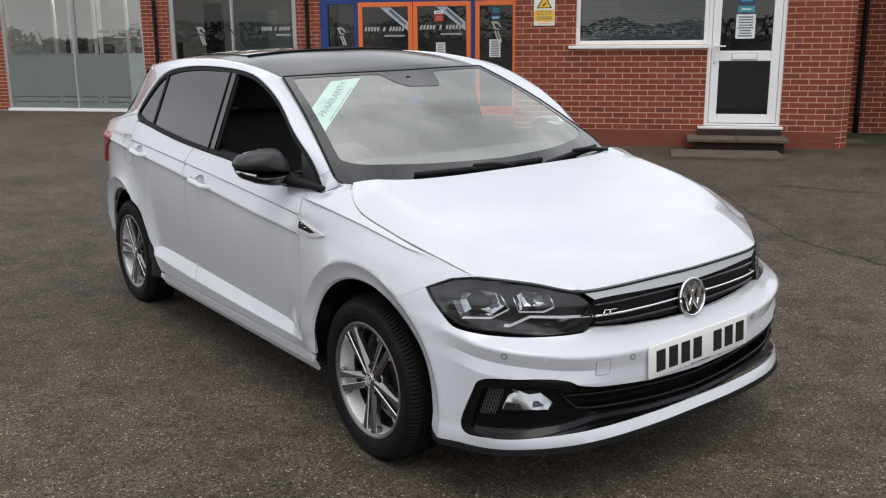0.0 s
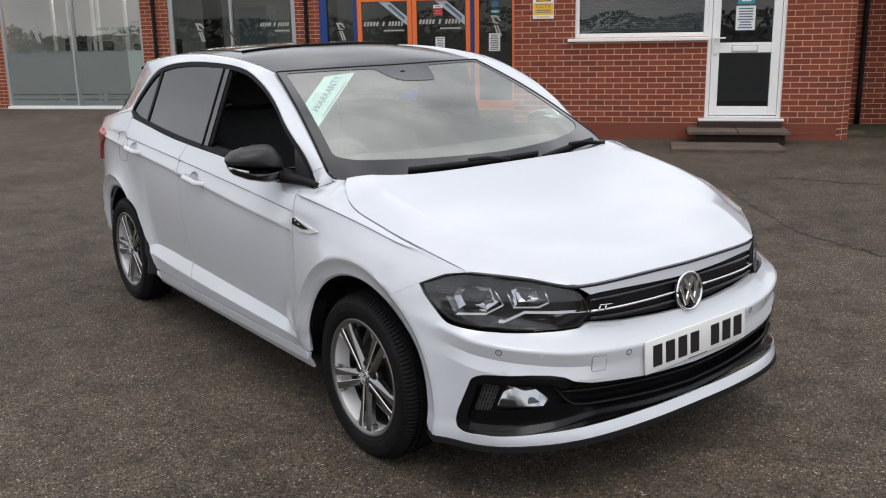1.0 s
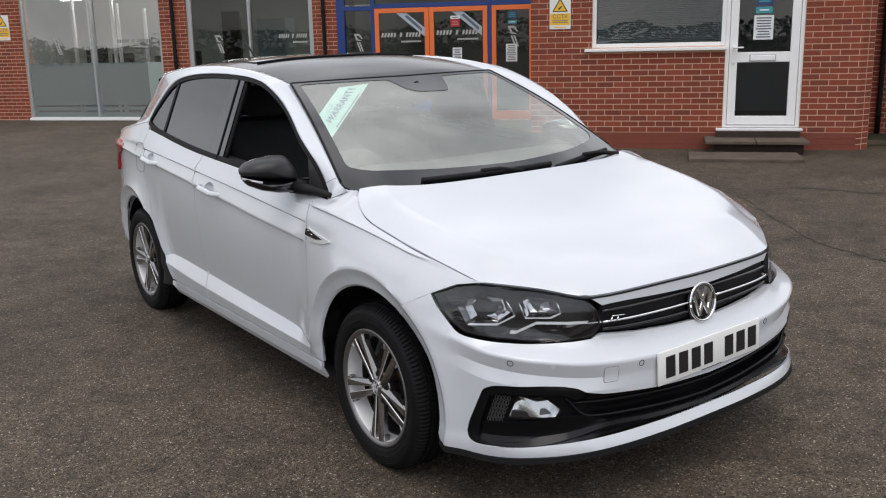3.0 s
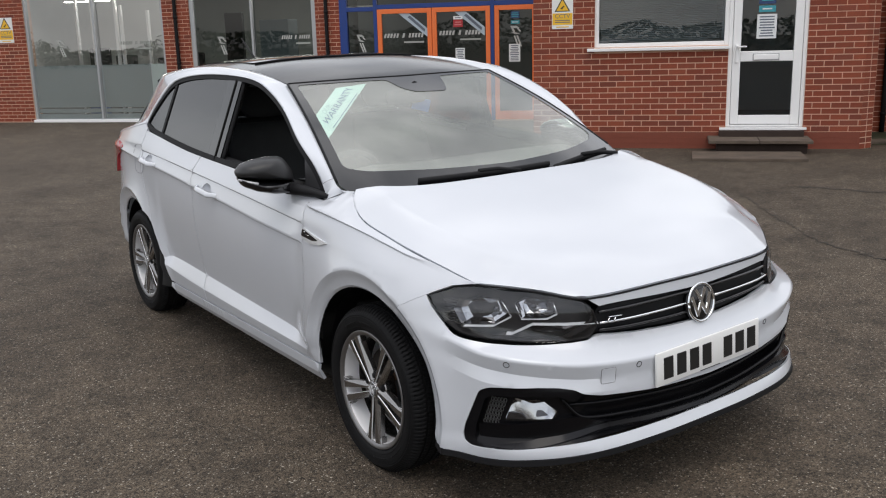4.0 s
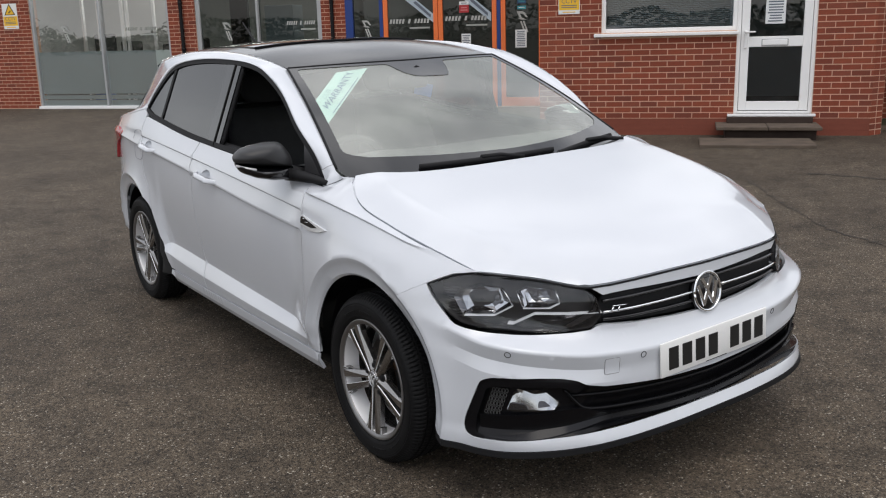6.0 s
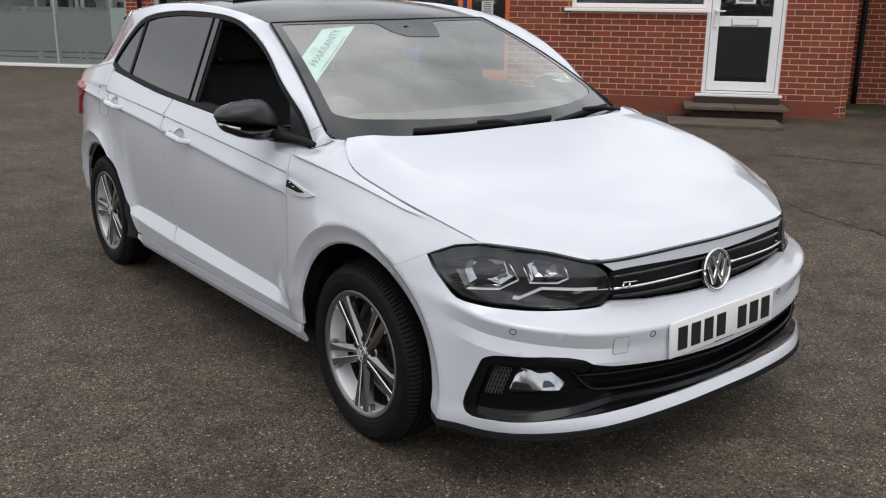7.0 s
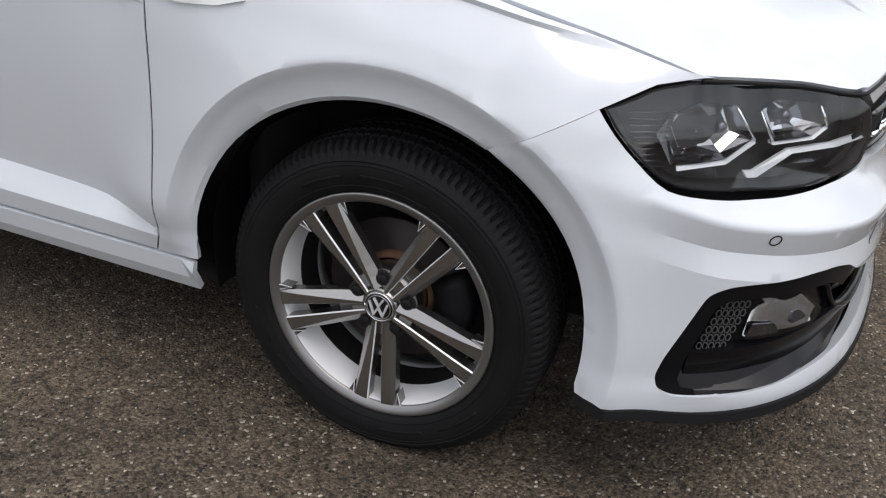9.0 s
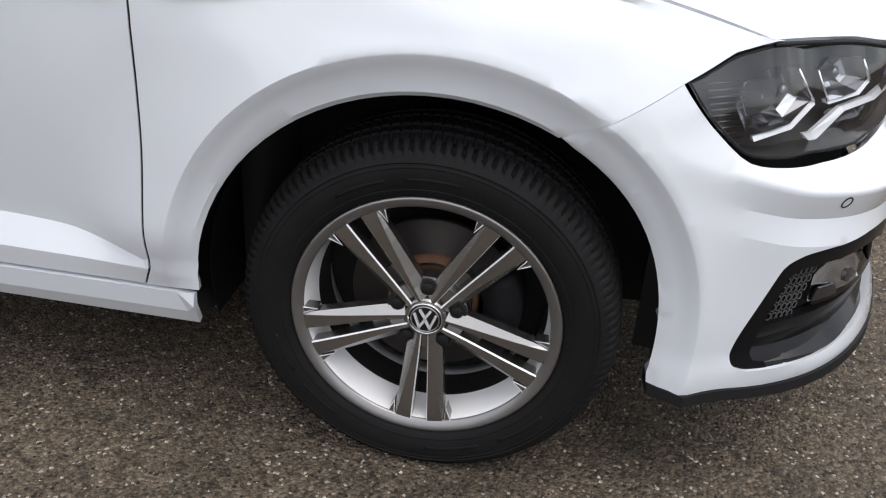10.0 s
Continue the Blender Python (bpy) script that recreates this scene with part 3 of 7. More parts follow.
quarter += circle_arc(ARCH_R, ARCH_OPEN, 43, 102, 18) + [(2.40, 0.668), (2.33, 0.659), (2.27, 0.644), (2.225, 0.624)]
flank_panel("rear_quarter", quarter, ring_folds(ARCH_R) + side_folds(2.1, 2.9, [TORNADO]))
sill = [(0.373, 0.302), (2.008, 0.302), (1.985, 0.240), (0.376, 0.231)]
flank_panel("side_sill", sill, [[(y, 0.262) for y in np.arange(0.3, 2.2, 0.03)]], 0.03, label="painted side sill")

# dark seals in the door gaps and the wing's gutter under the bonnet's edge
both("door_seal", tube([flank(DOOR_FRONT(z), z, 0.0058) for z in np.linspace(0.31, 0.92, 30)], 0.0042, 6), DARK, car)
both("door_seal", tube([flank(DOOR_MID(z), z, 0.0068) for z in np.linspace(0.31, 0.99, 30)], 0.0042, 6), DARK, car)
gutter = []
for y in np.linspace(-0.38, 0.25, 30):
    p, q = Vector(flank(y, BONNET_EDGE_Z(y))), Vector(bonnet_at(-BONNET_EDGE_X(y), y))
    gutter.append((p + q) / 2 - Vector((0, 0, 0.013)))
both("wing_gutter", tube(gutter, 0.0070, 8), PAINT, car)

# bonnet
rear_line = [(-0.70 + 1.40 * k / 30, 0) for k in range(31)]
bonnet = [(x, 0.117 + 0.153 * (abs(x) / 0.70) ** 3.4) for x, _ in rear_line]
bonnet += [(BONNET_EDGE_X(y), y) for y in np.linspace(0.24, -0.445, 20)]
bonnet += [(x, lead(x)) for x in np.linspace(0.695, -0.695, 46)]
bonnet += [(-BONNET_EDGE_X(y), y) for y in np.linspace(-0.445, 0.24, 20)]
creases = [[(sx * (BONNET_EDGE_X(y) - BONNET_FOLD + o), y) for y in np.arange(-0.7, 0.25, 0.03)] for sx in (-1, 1) for o in (-0.012, 0, 0.012)]
put("bonnet", *skin(sheet(inset(bonnet, 0.001), 0.026, (), creases), bonnet_at, (0, 0, 1), 0.016), PAINT, car)
for sg in (-1, 1):
    put("bonnet_seal", *tube([Vector((sg * x, lead(x) - 0.002, LEAD_Z(x) - 0.007)) for x in np.linspace(0.0, 0.700, 44)], 0.0034, 6), BLACK_PLASTIC, car)

# front bumper with one wide lower opening
sx = S_OF_X
LAMP_LOW = bend([(0, 0.589), (0.117, 0.591), (0.24, 0.596), (0.35, 0.600), (0.43, 0.606)])
LAMP_BOT_Z = bend([(0.4435, 0.630), (0.46, 0.604), (0.485, 0.594), (0.556, 0.590), (0.74, 0.5915), (0.81, 0.594), (0.895, 0.604), (0.943, 0.6135), (1.011, 0.6625), (1.064, 0.720)])
LAMP_TOP_Z = line([(0.4435, 0.655), (0.452, 0.690), (0.497, 0.720), (0.675, 0.743), (0.905, 0.760), (0.990, 0.752), (1.064, 0.722)])
half = [(sx(x), LAMP_LOW(x)) for x in np.linspace(0.0, 0.425, 14)] + [(s, LAMP_BOT_Z(s) - 0.001) for s in np.linspace(0.46, 1.056, 34)] + [(1.067, 0.7235), (S_OF_Y(-0.172), 0.641)]
front_arch = [(y * (1 - 0.030 * max(0.0, -y / ARCH_OPEN) ** 5), z) for y, z in circle_arc(0, ARCH_OPEN, arch_from, 189, 20)][1:]
half += [(S_OF_Y(y), z) for y, z in front_arch] + [(S_OF_Y(-0.353), 0.237)]
CHIN = bend([(0, 0.262), (0.15, 0.259), (0.486, 0.248), (0.667, 0.241), (0.85, 0.229), (0.95, 0.231), (1.03, 0.2355), (1.06, 0.237)])
half += [(s, CHIN(s)) for s in np.linspace(1.02, 0, 24)]
bumper = half[:-1] + [(0, CHIN(0))] + [(-s, z) for s, z in reversed(half[1:-1])]
hole_half = [(0, 0.405), (0.25, 0.411), (0.46, 0.428), (0.523, 0.441), (0.548, 0.456), (0.60, 0.467), (0.665, 0.471), (0.78, 0.468), (0.822, 0.464), (0.855, 0.450), (0.905, 0.332), (0.914, 0.297), (0.908, 0.275), (0.885, 0.263), (0.84, 0.263),
             (0.755, 0.270), (0.633, 0.280), (0.47, 0.286), (0.25, 0.292), (0, 0.296)]
hole = hole_half[:-1] + [(0, 0.296)] + [(-s, z) for s, z in reversed(hole_half[1:-1])]
hole = rounded(hole, 0.014, 3)
bfolds = [[(sg * sx(x), NOSE_CREASE(x) + dz) for x in np.linspace(0.0, 0.80, 50)] for sg in (-1, 1) for dz in (-0.052, -0.040, -0.026, -0.012, -0.003, 0.003, 0.010, 0.020, 0.034, 0.05)]
bfolds += [[(sg * sx(x), NOSE_CREASE(x) - 0.092) for x in np.linspace(0.36, 0.80, 30)] for sg in (-1, 1)]
bfolds += [[(sg * S_OF_Y(y), z) for y, z in c if y < -0.1] for c in ring_folds(0) for sg in (-1, 1)]
def bumper_fold(s, z):
    x = float(np.interp(abs(s), PS, PX))
    for n, dz in enumerate((-0.052, -0.092)):
        if 0.38 <= x < 0.80 and abs(z - NOSE_CREASE(x) - dz) < 0.0006:
            return n + 1
    return 0


bumper_net = sheet(inset(bumper, 0.0015), 0.02, [hole], bfolds)
bumper_ob = put("front_bumper", *skin(bumper_net, body_at, (0, -1, 0.2), 0.02), PAINT, car)
fold_edges(bumper_ob, bumper_net, bumper_fold)

# black insert of the opening, with the fog lamps' beds
insert = inset(hole, -0.004)
net = sheet(insert, 0.02)
put("lower_grille", *skin(net, lambda s, z: body_at(s, z, 0.005 + (0.023 + 0.03 * ease(sx(0.54), sx(0.44), abs(s))) * ease(0.262, 0.315, z)), (0, -1, 0), 0.0), SATIN_BLACK, car, "black lower grille insert")
# two slats that run right across; the lower one curls up round the fog lamps' beds
for half_way, thick, deep in (([(0, 0.376), (0.15, 0.380), (0.34, 0.390), (0.56, 0.402)], 0.0075, 0.026), ([(0, 0.330), (0.18, 0.336), (0.34, 0.345), (0.47, 0.352), (0.520, 0.361), (0.552, 0.385), (0.585, 0.424)], 0.0070, 0.020)):
    side = spline([Vector(q) for q in half_way], 7)
    way = [body_at(-q.x, q.y, deep) for q in reversed(side[1:])] + [body_at(q.x, q.y, deep) for q in side]
    put("grille_bar", *tube(way, thick, 8, 0.8), SATIN_BLACK, car)
BLADE_TOP = bend([(0, 0.318), (0.42, 0.334), (0.55, 0.366), (0.70, 0.352), (0.865, 0.338)])
BLADE_RIDGE = bend([(0, 0.306), (0.25, 0.314), (0.42, 0.324), (0.60, 0.304), (0.852, 0.281)])
BLADE_FOOT = bend([(0, 0.297), (0.25, 0.302), (0.42, 0.310), (0.56, 0.292), (0.71, 0.275), (0.852, 0.271)])
FOOT_DEEP = bend([(0, 0.016), (0.42, 0.017), (0.56, 0.010), (0.71, 0.003), (0.852, 0.007)])
for sg in (-1, 1):
    steps = np.linspace(0, 0.862, 90)
    sheets = [[body_at(sg * q, BLADE_TOP(q), 0.026), body_at(sg * q, BLADE_TOP(q) - 0.002, 0.011), body_at(sg * q, (BLADE_TOP(q) + BLADE_RIDGE(q)) / 2, 0.016), body_at(sg * q, BLADE_RIDGE(q), 0.021)] for q in steps]
    blade_ob = put("grille_blade", *loft(sheets), SATIN_BLACK, car, "black lower blade below the fog lamp", smooth=False)
    facet = [[body_at(sg * q, BLADE_RIDGE(q), 0.0208), body_at(sg * q, BLADE_FOOT(q), FOOT_DEEP(q)), body_at(sg * q, BLADE_FOOT(q) - 0.016, FOOT_DEEP(q) + 0.012)] for q in steps]
    put("blade_facet", *loft(facet), BLADE_GLOSS, blade_ob, "glossy black upward facet").data.set_sharp_from_angle(angle=radians(25))
# flush bezel round the outer corners
outer_way = [(0.523, 0.441), (0.548, 0.456), (0.60, 0.467), (0.665, 0.471), (0.78, 0.468), (0.822, 0.464), (0.855, 0.450), (0.905, 0.332), (0.914, 0.297), (0.908, 0.275), (0.885, 0.263), (0.84, 0.263)]
inner_way = [(0.845, 0.273), (0.866, 0.276), (0.874, 0.290), (0.868, 0.330), (0.836, 0.424), (0.815, 0.435), (0.78, 0.438), (0.665, 0.441), (0.605, 0.437), (0.575, 0.428), (0.55, 0.416)]
for sg in (-1, 1):
    ring = [(sg * q, z) for q, z in outer_way + inner_way]
    put("corner_bezel", *skin(sheet(ring, 0.012), lambda q, z: body_at(q, z, 0.005), (0, -1, 0), 0.018), SATIN_BLACK, car, "smooth black bezel round the fog lamp")

# splitter lip under the bumper
way_s = np.linspace(-S_OF_Y(-0.356), S_OF_Y(-0.356), 80)
rows = [[body_at(s, max(0.232, CHIN(abs(s)) + 0.006), d) + Vector((0, 0, CHIN(abs(s)) - h - max(0.232, CHIN(abs(s)) + 0.006))) for h, d in ((-0.001, 0.003), (0.0, -0.003), (0.018, -0.005), (0.020, 0.04), (0.001, 0.04))] for s in way_s]
put("splitter", *capped(rows), BLACK_PLASTIC, car, "matt black front splitter lip", smooth=False)

# upper grille between the lamps
G_TOP = bend([(0, 0.6965), (0.16, 0.697), (0.30, 0.6965), (0.40, 0.693), (0.44, 0.688), (0.5, 0.672)])
g_half = [(sx(x), G_TOP(x)) for x in np.linspace(0, 0.425, 14)] + [(sx(0.445), 0.66), (sx(0.44), 0.615)] + [(sx(x), LAMP_LOW(x) + 0.003) for x in np.linspace(0.43, 0, 14)]
grille = g_half[:-1] + [(0, LAMP_LOW(0) + 0.003)] + [(-s, z) for s, z in reversed(g_half[1:-1])]
net = sheet(grille, 0.02)
upper = put("radiator_grille", *skin(net, lambda s, z: body_at(s, z, 0.022), (0, -1, 0), 0.0), BLACK_PLASTIC, car, "black radiator grille")
for zc in (0.618, 0.674):
    way = [body_at(s, zc + 0.01 * (1 - (s / sx(0.43)) ** 2) * (1 if zc > 0.62 else 0), 0.012) for s in np.linspace(-sx(0.43), sx(0.43), 40)]
    put("slat", *tube(way, 0.008, 8, 0.7), GLOSS_BLACK, upper)
for sg in (-1, 1):
    way = [body_at(sg * s, 0.642 + 0.009 * (1 - s / sx(0.43)), 0.004) for s in np.linspace(sx(0.075), sx(0.432), 20)]
    put("chrome_strip", *tube(way, 0.0055, 8, 0.8), CHROME, upper, "thin chrome grille strip")
# top panel strip between bonnet and grille, in body colour
strip_half = [(sx(x), LEAD_Z(x) - 0.007) for x in np.linspace(0, 0.472, 14)] + [(sx(x), G_TOP(x) + 0.002) for x in np.linspace(0.424, 0, 14)]
strip = strip_half + [(-s, z) for s, z in reversed(strip_half[1:-1])]


def nose_strip(s, z):
    p = body_at(s, z)
    a = min(abs(p.x), 0.475)
    k = min(1.0, max(0.0, (z - G_TOP(a)) / max(0.004, LEAD_Z(a) - 0.007 - G_TOP(a))))
    return Vector((p.x, lead(a) - 0.006 + 0.003 * k, z))


put("nose_panel", *skin(sheet(strip, 0.02), nose_strip, (0, -1, 0), 0.012), PAINT, car)


# headlamps: a black housing, chrome reflectors and light strips behind a clear lens
S_OUT, S_IN = 1.062, 0.4435


def lamp_skin(s, z, deep=0.0):
    """The lamp's face, which goes straight down behind the bumper's shelf."""
    x = float(np.interp(abs(s), PS, PX))
    p = body_at(s, max(z, min(NOSE_CREASE(x) + 0.042, 0.65)), deep)
    return Vector((p.x, p.y, z))


lamp_edge = [(s, LAMP_TOP_Z(s)) for s in np.linspace(S_IN, S_OUT, 30)] + [(s, LAMP_BOT_Z(s)) for s in np.linspace(S_OUT, S_IN, 30)][1:]
lamp_edge = inset(lamp_edge, 0.0015)


def headlamp(sg):
    mirror = (lambda piece: piece) if sg < 0 else (lambda piece: flipped(*piece))
    net = sheet(lamp_edge, 0.02)
    housing = put("headlamp", *mirror(skin(net, lambda s, z: lamp_skin(-s, z, 0.052), (-0.4, -1, 0.2), 0.0)), LAMP_BED, car, "clear headlamp with chrome reflectors in a black housing")
    put("lens", *mirror(skin(net, lambda s, z: lamp_skin(-s, z, 0.002), (-0.4, -1, 0.2), 0.0)), LENS, housing, "clear lens").visible_shadow = False
    put("lamp_wall", *mirror(loft([[lamp_skin(-s, z, d) for s, z in lamp_edge] for d in (0.005, 0.052)], True)), LAMP_BED, housing)
    rim = [lamp_skin(-s, z, 0.004) for s, z in inset(lamp_edge, 0.002)]
    put("lamp_seal", *mirror(tube(rim + rim[:1], 0.0026, 6)), BLACK_PLASTIC, housing)

    def at(s, z, deep):
        return lamp_skin(-s, z, deep)

    def strip(name, ways, r, material=CHROME, label=""):
        put(name, *mirror(tube([at(*w) for w in ways], r, 4, 1.0)), material, housing, label)

    def faceted(name, edge, back, near, far, cuts, seed):
        """A bowl from an outline to a smaller back, broken into flat mirror facets."""
        rnd = random.Random(seed)
        mid = Vector((sum(p[0] for p in edge) / len(edge), sum(p[1] for p in edge) / len(edge)))
        ring = dense([Vector(p) for p in edge], cuts)
        rows = []
        for k, (deep, shrink) in enumerate(((near, 1.0), (near + (far - near) * 0.45, 0.86), (near + (far - near) * 0.8, 0.5 * (1 + back)), (far, back), (far - 0.004, back * 0.4))):
            rows.append([at(*(mid + (p - mid) * (shrink * (1 + (rnd.uniform(-0.07, 0.07) if 0 < k < 4 else 0)))), deep + (rnd.uniform(-0.004, 0.004) if k > 0 else 0)) for p in ring])
        bowl = put(name, *mirror(loft(rows, True)), LAMP_BOWL, housing, smooth=False)
        bowl.data.materials.append(SOFT_CHROME)
        # random facets in paler chrome: highlights put in by colour
        for f in bowl.data.polygons:
            f.material_index = 1 if rnd.random() < 0.34 else 0
        return bowl

    big = faceted("reflector", [(0.979, 0.686), (0.967, 0.712), (0.90, 0.728), (0.817, 0.716), (0.778, 0.665), (0.836, 0.640), (0.945, 0.640)], 0.34, 0.018, 0.056, 0.085, 3)
    small = faceted("reflector", [(0.762, 0.706), (0.717, 0.722), (0.598, 0.712), (0.582, 0.676), (0.62, 0.663), (0.722, 0.660)], 0.38, 0.018, 0.046, 0.080, 8)
    for bowl, s, z, d in ((big, 0.842, 0.680, 0.050), (small, 0.672, 0.692, 0.042)):
        c = at(s, z, d)
        ball = lathe([(0.05, -1), (0.8, -0.6), (1, 0), (0.8, 0.6), (0.05, 1)], 12)
        put("bulb", *mirror(([tuple(Vector(v) * 0.011 + c) for v in ball[0]], ball[1])), DARK_CHROME, bowl)
    # daylight strips with their kinks
    def flat_strip(name, way, h, deep):
        rows = [[at(s, z + h / 2, deep + 0.014), at(s, z + h / 2, deep + 0.008), at(s, z - h / 2, deep), at(s, z - h / 2, deep + 0.012)] for s, z in way]
        put(name, *mirror(capped(rows)), LIGHT_BAR, housing, "white daylight strip", smooth=False)

    flat_strip("light_strip", [(0.934, 0.635), (0.836, 0.635), (0.773, 0.663)], 0.0045, 0.012)
    flat_strip("light_strip", [(0.788, 0.613), (0.766, 0.612), (0.676, 0.6435), (0.55, 0.6415), (0.434, 0.640)], 0.0050, 0.010)
    flat_strip("light_strip", [(0.729, 0.658), (0.618, 0.660), (0.580, 0.675)], 0.0045, 0.014)
    strip("bowl_edge", [(0.580, 0.676, 0.015), (0.592, 0.707, 0.018)], 0.0025)
    strip("bowl_edge", [(0.773, 0.664, 0.016), (0.817, 0.713, 0.02)], 0.0025)
    strip("bowl_edge", [(0.762, 0.706, 0.018), (0.729, 0.660, 0.016)], 0.002)
    # bright dish under the long strip, and a dark blade at the inner end
    dish = sheet(rounded([(0.70, 0.634), (0.50, 0.633), (0.545, 0.620), (0.67, 0.618)], 0.006, 3), 0.018)
    put("lower_dish", *mirror(skin(dish, lambda s, z: at(s, z, 0.018 + (z - 0.618) * 1.2 + 0.004 * math.sin(s * 60)), (-0.4, -1, 0.2), 0.0)), DARK_CHROME, housing, smooth=False)
    blade = sheet([(0.450, 0.686), (0.437, 0.640), (0.544, 0.597), (0.566, 0.603), (0.462, 0.650)], 0.02)
    put("inner_blade", *mirror(skin(blade, lambda s, z: at(s, z, 0.016), (-0.4, -1, 0.2), 0.006)), DARK_CHROME, housing)
    # ribbed outer corner
    for k in range(11):
        z = 0.628 + 0.0085 * k
        strip("rib", [(1.010 + 0.35 * max(0, z - 0.66), z, 0.024), (0.950 + 0.08 * (z - 0.63), z - 0.002, 0.028)], 0.0016, DARK_CHROME)


headlamp(-1)
headlamp(1)


# fog lamps in the outer corners of the lower grille
def fog_lamp(sg):
    mirror = (lambda piece: piece) if sg < 0 else (lambda piece: flipped(*piece))
    rnd = random.Random(5)
    shape = rounded([(-s, z) for s, z in ((0.772, 0.362), (0.745, 0.425), (0.664, 0.430), (0.601, 0.385), (0.619, 0.365))], 0.006, 2)
    net = sheet(shape, 0.036)
    jitter = {}

    def facet(s, z):
        return body_at(s, z, 0.022 + jitter.setdefault((round(s, 4), round(z, 4)), rnd.uniform(-0.004, 0.004)) + (z - 0.39) * 0.25)

    bed = put("fog_lamp", *mirror(skin(net, facet, (-0.3, -1, 0), 0.01)), SOFT_CHROME, car, "chrome fog lamp behind a clear lens")
    dark = rounded([(-0.768, 0.364), (-0.760, 0.386), (-0.715, 0.384), (-0.700, 0.364)], 0.004, 3)
    put("lamp_mask", *mirror(skin(sheet(dark, 0.012), lambda s, z: body_at(s, z, 0.012), (-0.3, -1, 0), 0.004)), DARK_CHROME, bed)
    bulb_shade = rounded([(-0.672, 0.372), (-0.668, 0.392), (-0.65, 0.392), (-0.63, 0.376)], 0.006, 3)
    put("lamp_cover", *mirror(skin(sheet(bulb_shade, 0.012), lambda s, z: body_at(s, z, 0.013 + (z - 0.37) * 0.3), (-0.3, -1, 0), 0.004)), DARK_CHROME, bed)
    put("lens", *mirror(skin(sheet(inset(shape, -0.002), 0.03), lambda s, z: body_at(s, z, 0.008), (-0.3, -1, 0), 0.0)), LENS, bed, "clear lens").visible_shadow = False
    # honeycomb beside the lamp
    for i in range(6):
        for j in range(5):
            s, z = 0.772 + 0.0108 * j + 0.0056 * i, 0.420 - 0.0150 * i
            c = body_at(-s, z, 0.020)
            a, b = body_at(-s - 0.0050, z, 0.020) - c, body_at(-s, z + 0.0068, 0.020) - c
            ring = [c + a * math.cos(t) + b * math.sin(t) for t in (2 * math.pi * k / 6 for k in range(7))]
            put("mesh_cell", *mirror(tube(ring, 0.0012, 4)), MESH_GREY, bed)


fog_lamp(-1)
fog_lamp(1)


def disc_on(centre, ahead, r, depth, n=24):
    ahead = Vector(ahead).normalized()
    side = ahead.cross(Vector((0, 0, 1))).normalized()
    up = side.cross(ahead)
    c = Vector(centre)
    rows = [[c + (side * math.cos(a) + up * math.sin(a)) * rr + ahead * d for a in (2 * math.pi * k / n for k in range(n))] for rr, d in ((r, -depth), (r, depth * 0.6), (r * 0.85, depth), (r * 0.02, depth))]
    return capped(rows)


def ring_on(centre, ahead, r, thick, n=32):
    ahead = Vector(ahead).normalized()
    side = ahead.cross(Vector((0, 0, 1))).normalized()
    up = side.cross(ahead)
    way = [Vector(centre) + (side * math.cos(a) + up * math.sin(a)) * r for a in (2 * math.pi * k / n for k in range(n + 1))]
    return tube(way, thick, 8)


# parking sensors, towing eye cover, emblem, number plate
for sg, x, z in ((-1, 0.712, 0.541), (-1, 0.318, 0.505), (1, 0.318, 0.505), (1, 0.712, 0.541)):
    s = sx(x)
    c, n = body_at(sg * s, z), (body_at(sg * (s + 0.004), z) - body_at(sg * (s - 0.004), z)).cross(body_at(sg * s, z + 0.004) - body_at(sg * s, z - 0.004)).normalized() * 0.01
    n *= -1 if n.y > 0 else 1
    eye = put("parking_sensor", *disc_on(c, n, 0.0085, 0.0004), PAINT, car, smooth=False)
    put("sensor_gap", *ring_on(c + n * 0.05, n, 0.0094, 0.0011), DARK, eye)
tow = rounded([(-sx(0.455), 0.462), (-sx(0.455), 0.512), (-sx(0.405), 0.512), (-sx(0.405), 0.462)], 0.006, 3)
towed = put("tow_cover", *skin(sheet(inset(tow, 0.001), 0.02), lambda s, z: body_at(s, z, -0.0012), (0, -1, 0), 0.003), PAINT, car)
put("cover_gap", *tube([body_at(s, z, -0.0002) for s, z in tow + tow[:1]], 0.0009, 4), surface("seam_grey", (0.18, 0.18, 0.19), 0.6), towed)

em_c, em_n = Vector((0, -0.753, 0.640)), Vector((0, -1, 0.16)).normalized()
emblem = put("emblem", *disc_on(em_c - em_n * 0.008, em_n, 0.067, 0.010, 40), GLOSS_BLACK, car, "round chrome and black maker's badge")
put("badge_ring", *ring_on(em_c + em_n * 0.002, em_n, 0.0628, 0.0052, 40), CHROME, emblem)


def badge_bars(centre, ahead, r, thick, material, parent):
    """Slanted bars within a round badge."""
    ahead = Vector(ahead).normalized()
    side = Vector((1, 0, 0)) if abs(ahead.x) < 0.7 else Vector((0, 1, 0))
    side = (side - ahead * side.dot(ahead)).normalized()
    up = side.cross(ahead)
    up = up if up.z > 0 else -up
    ways = [[(-0.40, 0.78), (0, 0.12), (0.40, 0.78)], [(-0.80, 0.42), (-0.40, -0.72), (0, 0.0), (0.40, -0.72), (0.80, 0.42)]]
    for way in ways:
        pts = [Vector(centre) + side * (a * r) + up * (b * r) for a, b in way]
        for a, b in zip(pts, pts[1:]):
            along = (b - a).normalized()
            wide = along.cross(ahead) * thick
            rows = [[q + wide + ahead * 0.0, q + wide * 0.8 + ahead * 0.004, q - wide * 0.8 + ahead * 0.004, q - wide + ahead * 0.0] for q in (a - along * thick * 0.4, b + along * thick * 0.4)]
            put("badge_bar", *capped(rows), material, parent, smooth=False)


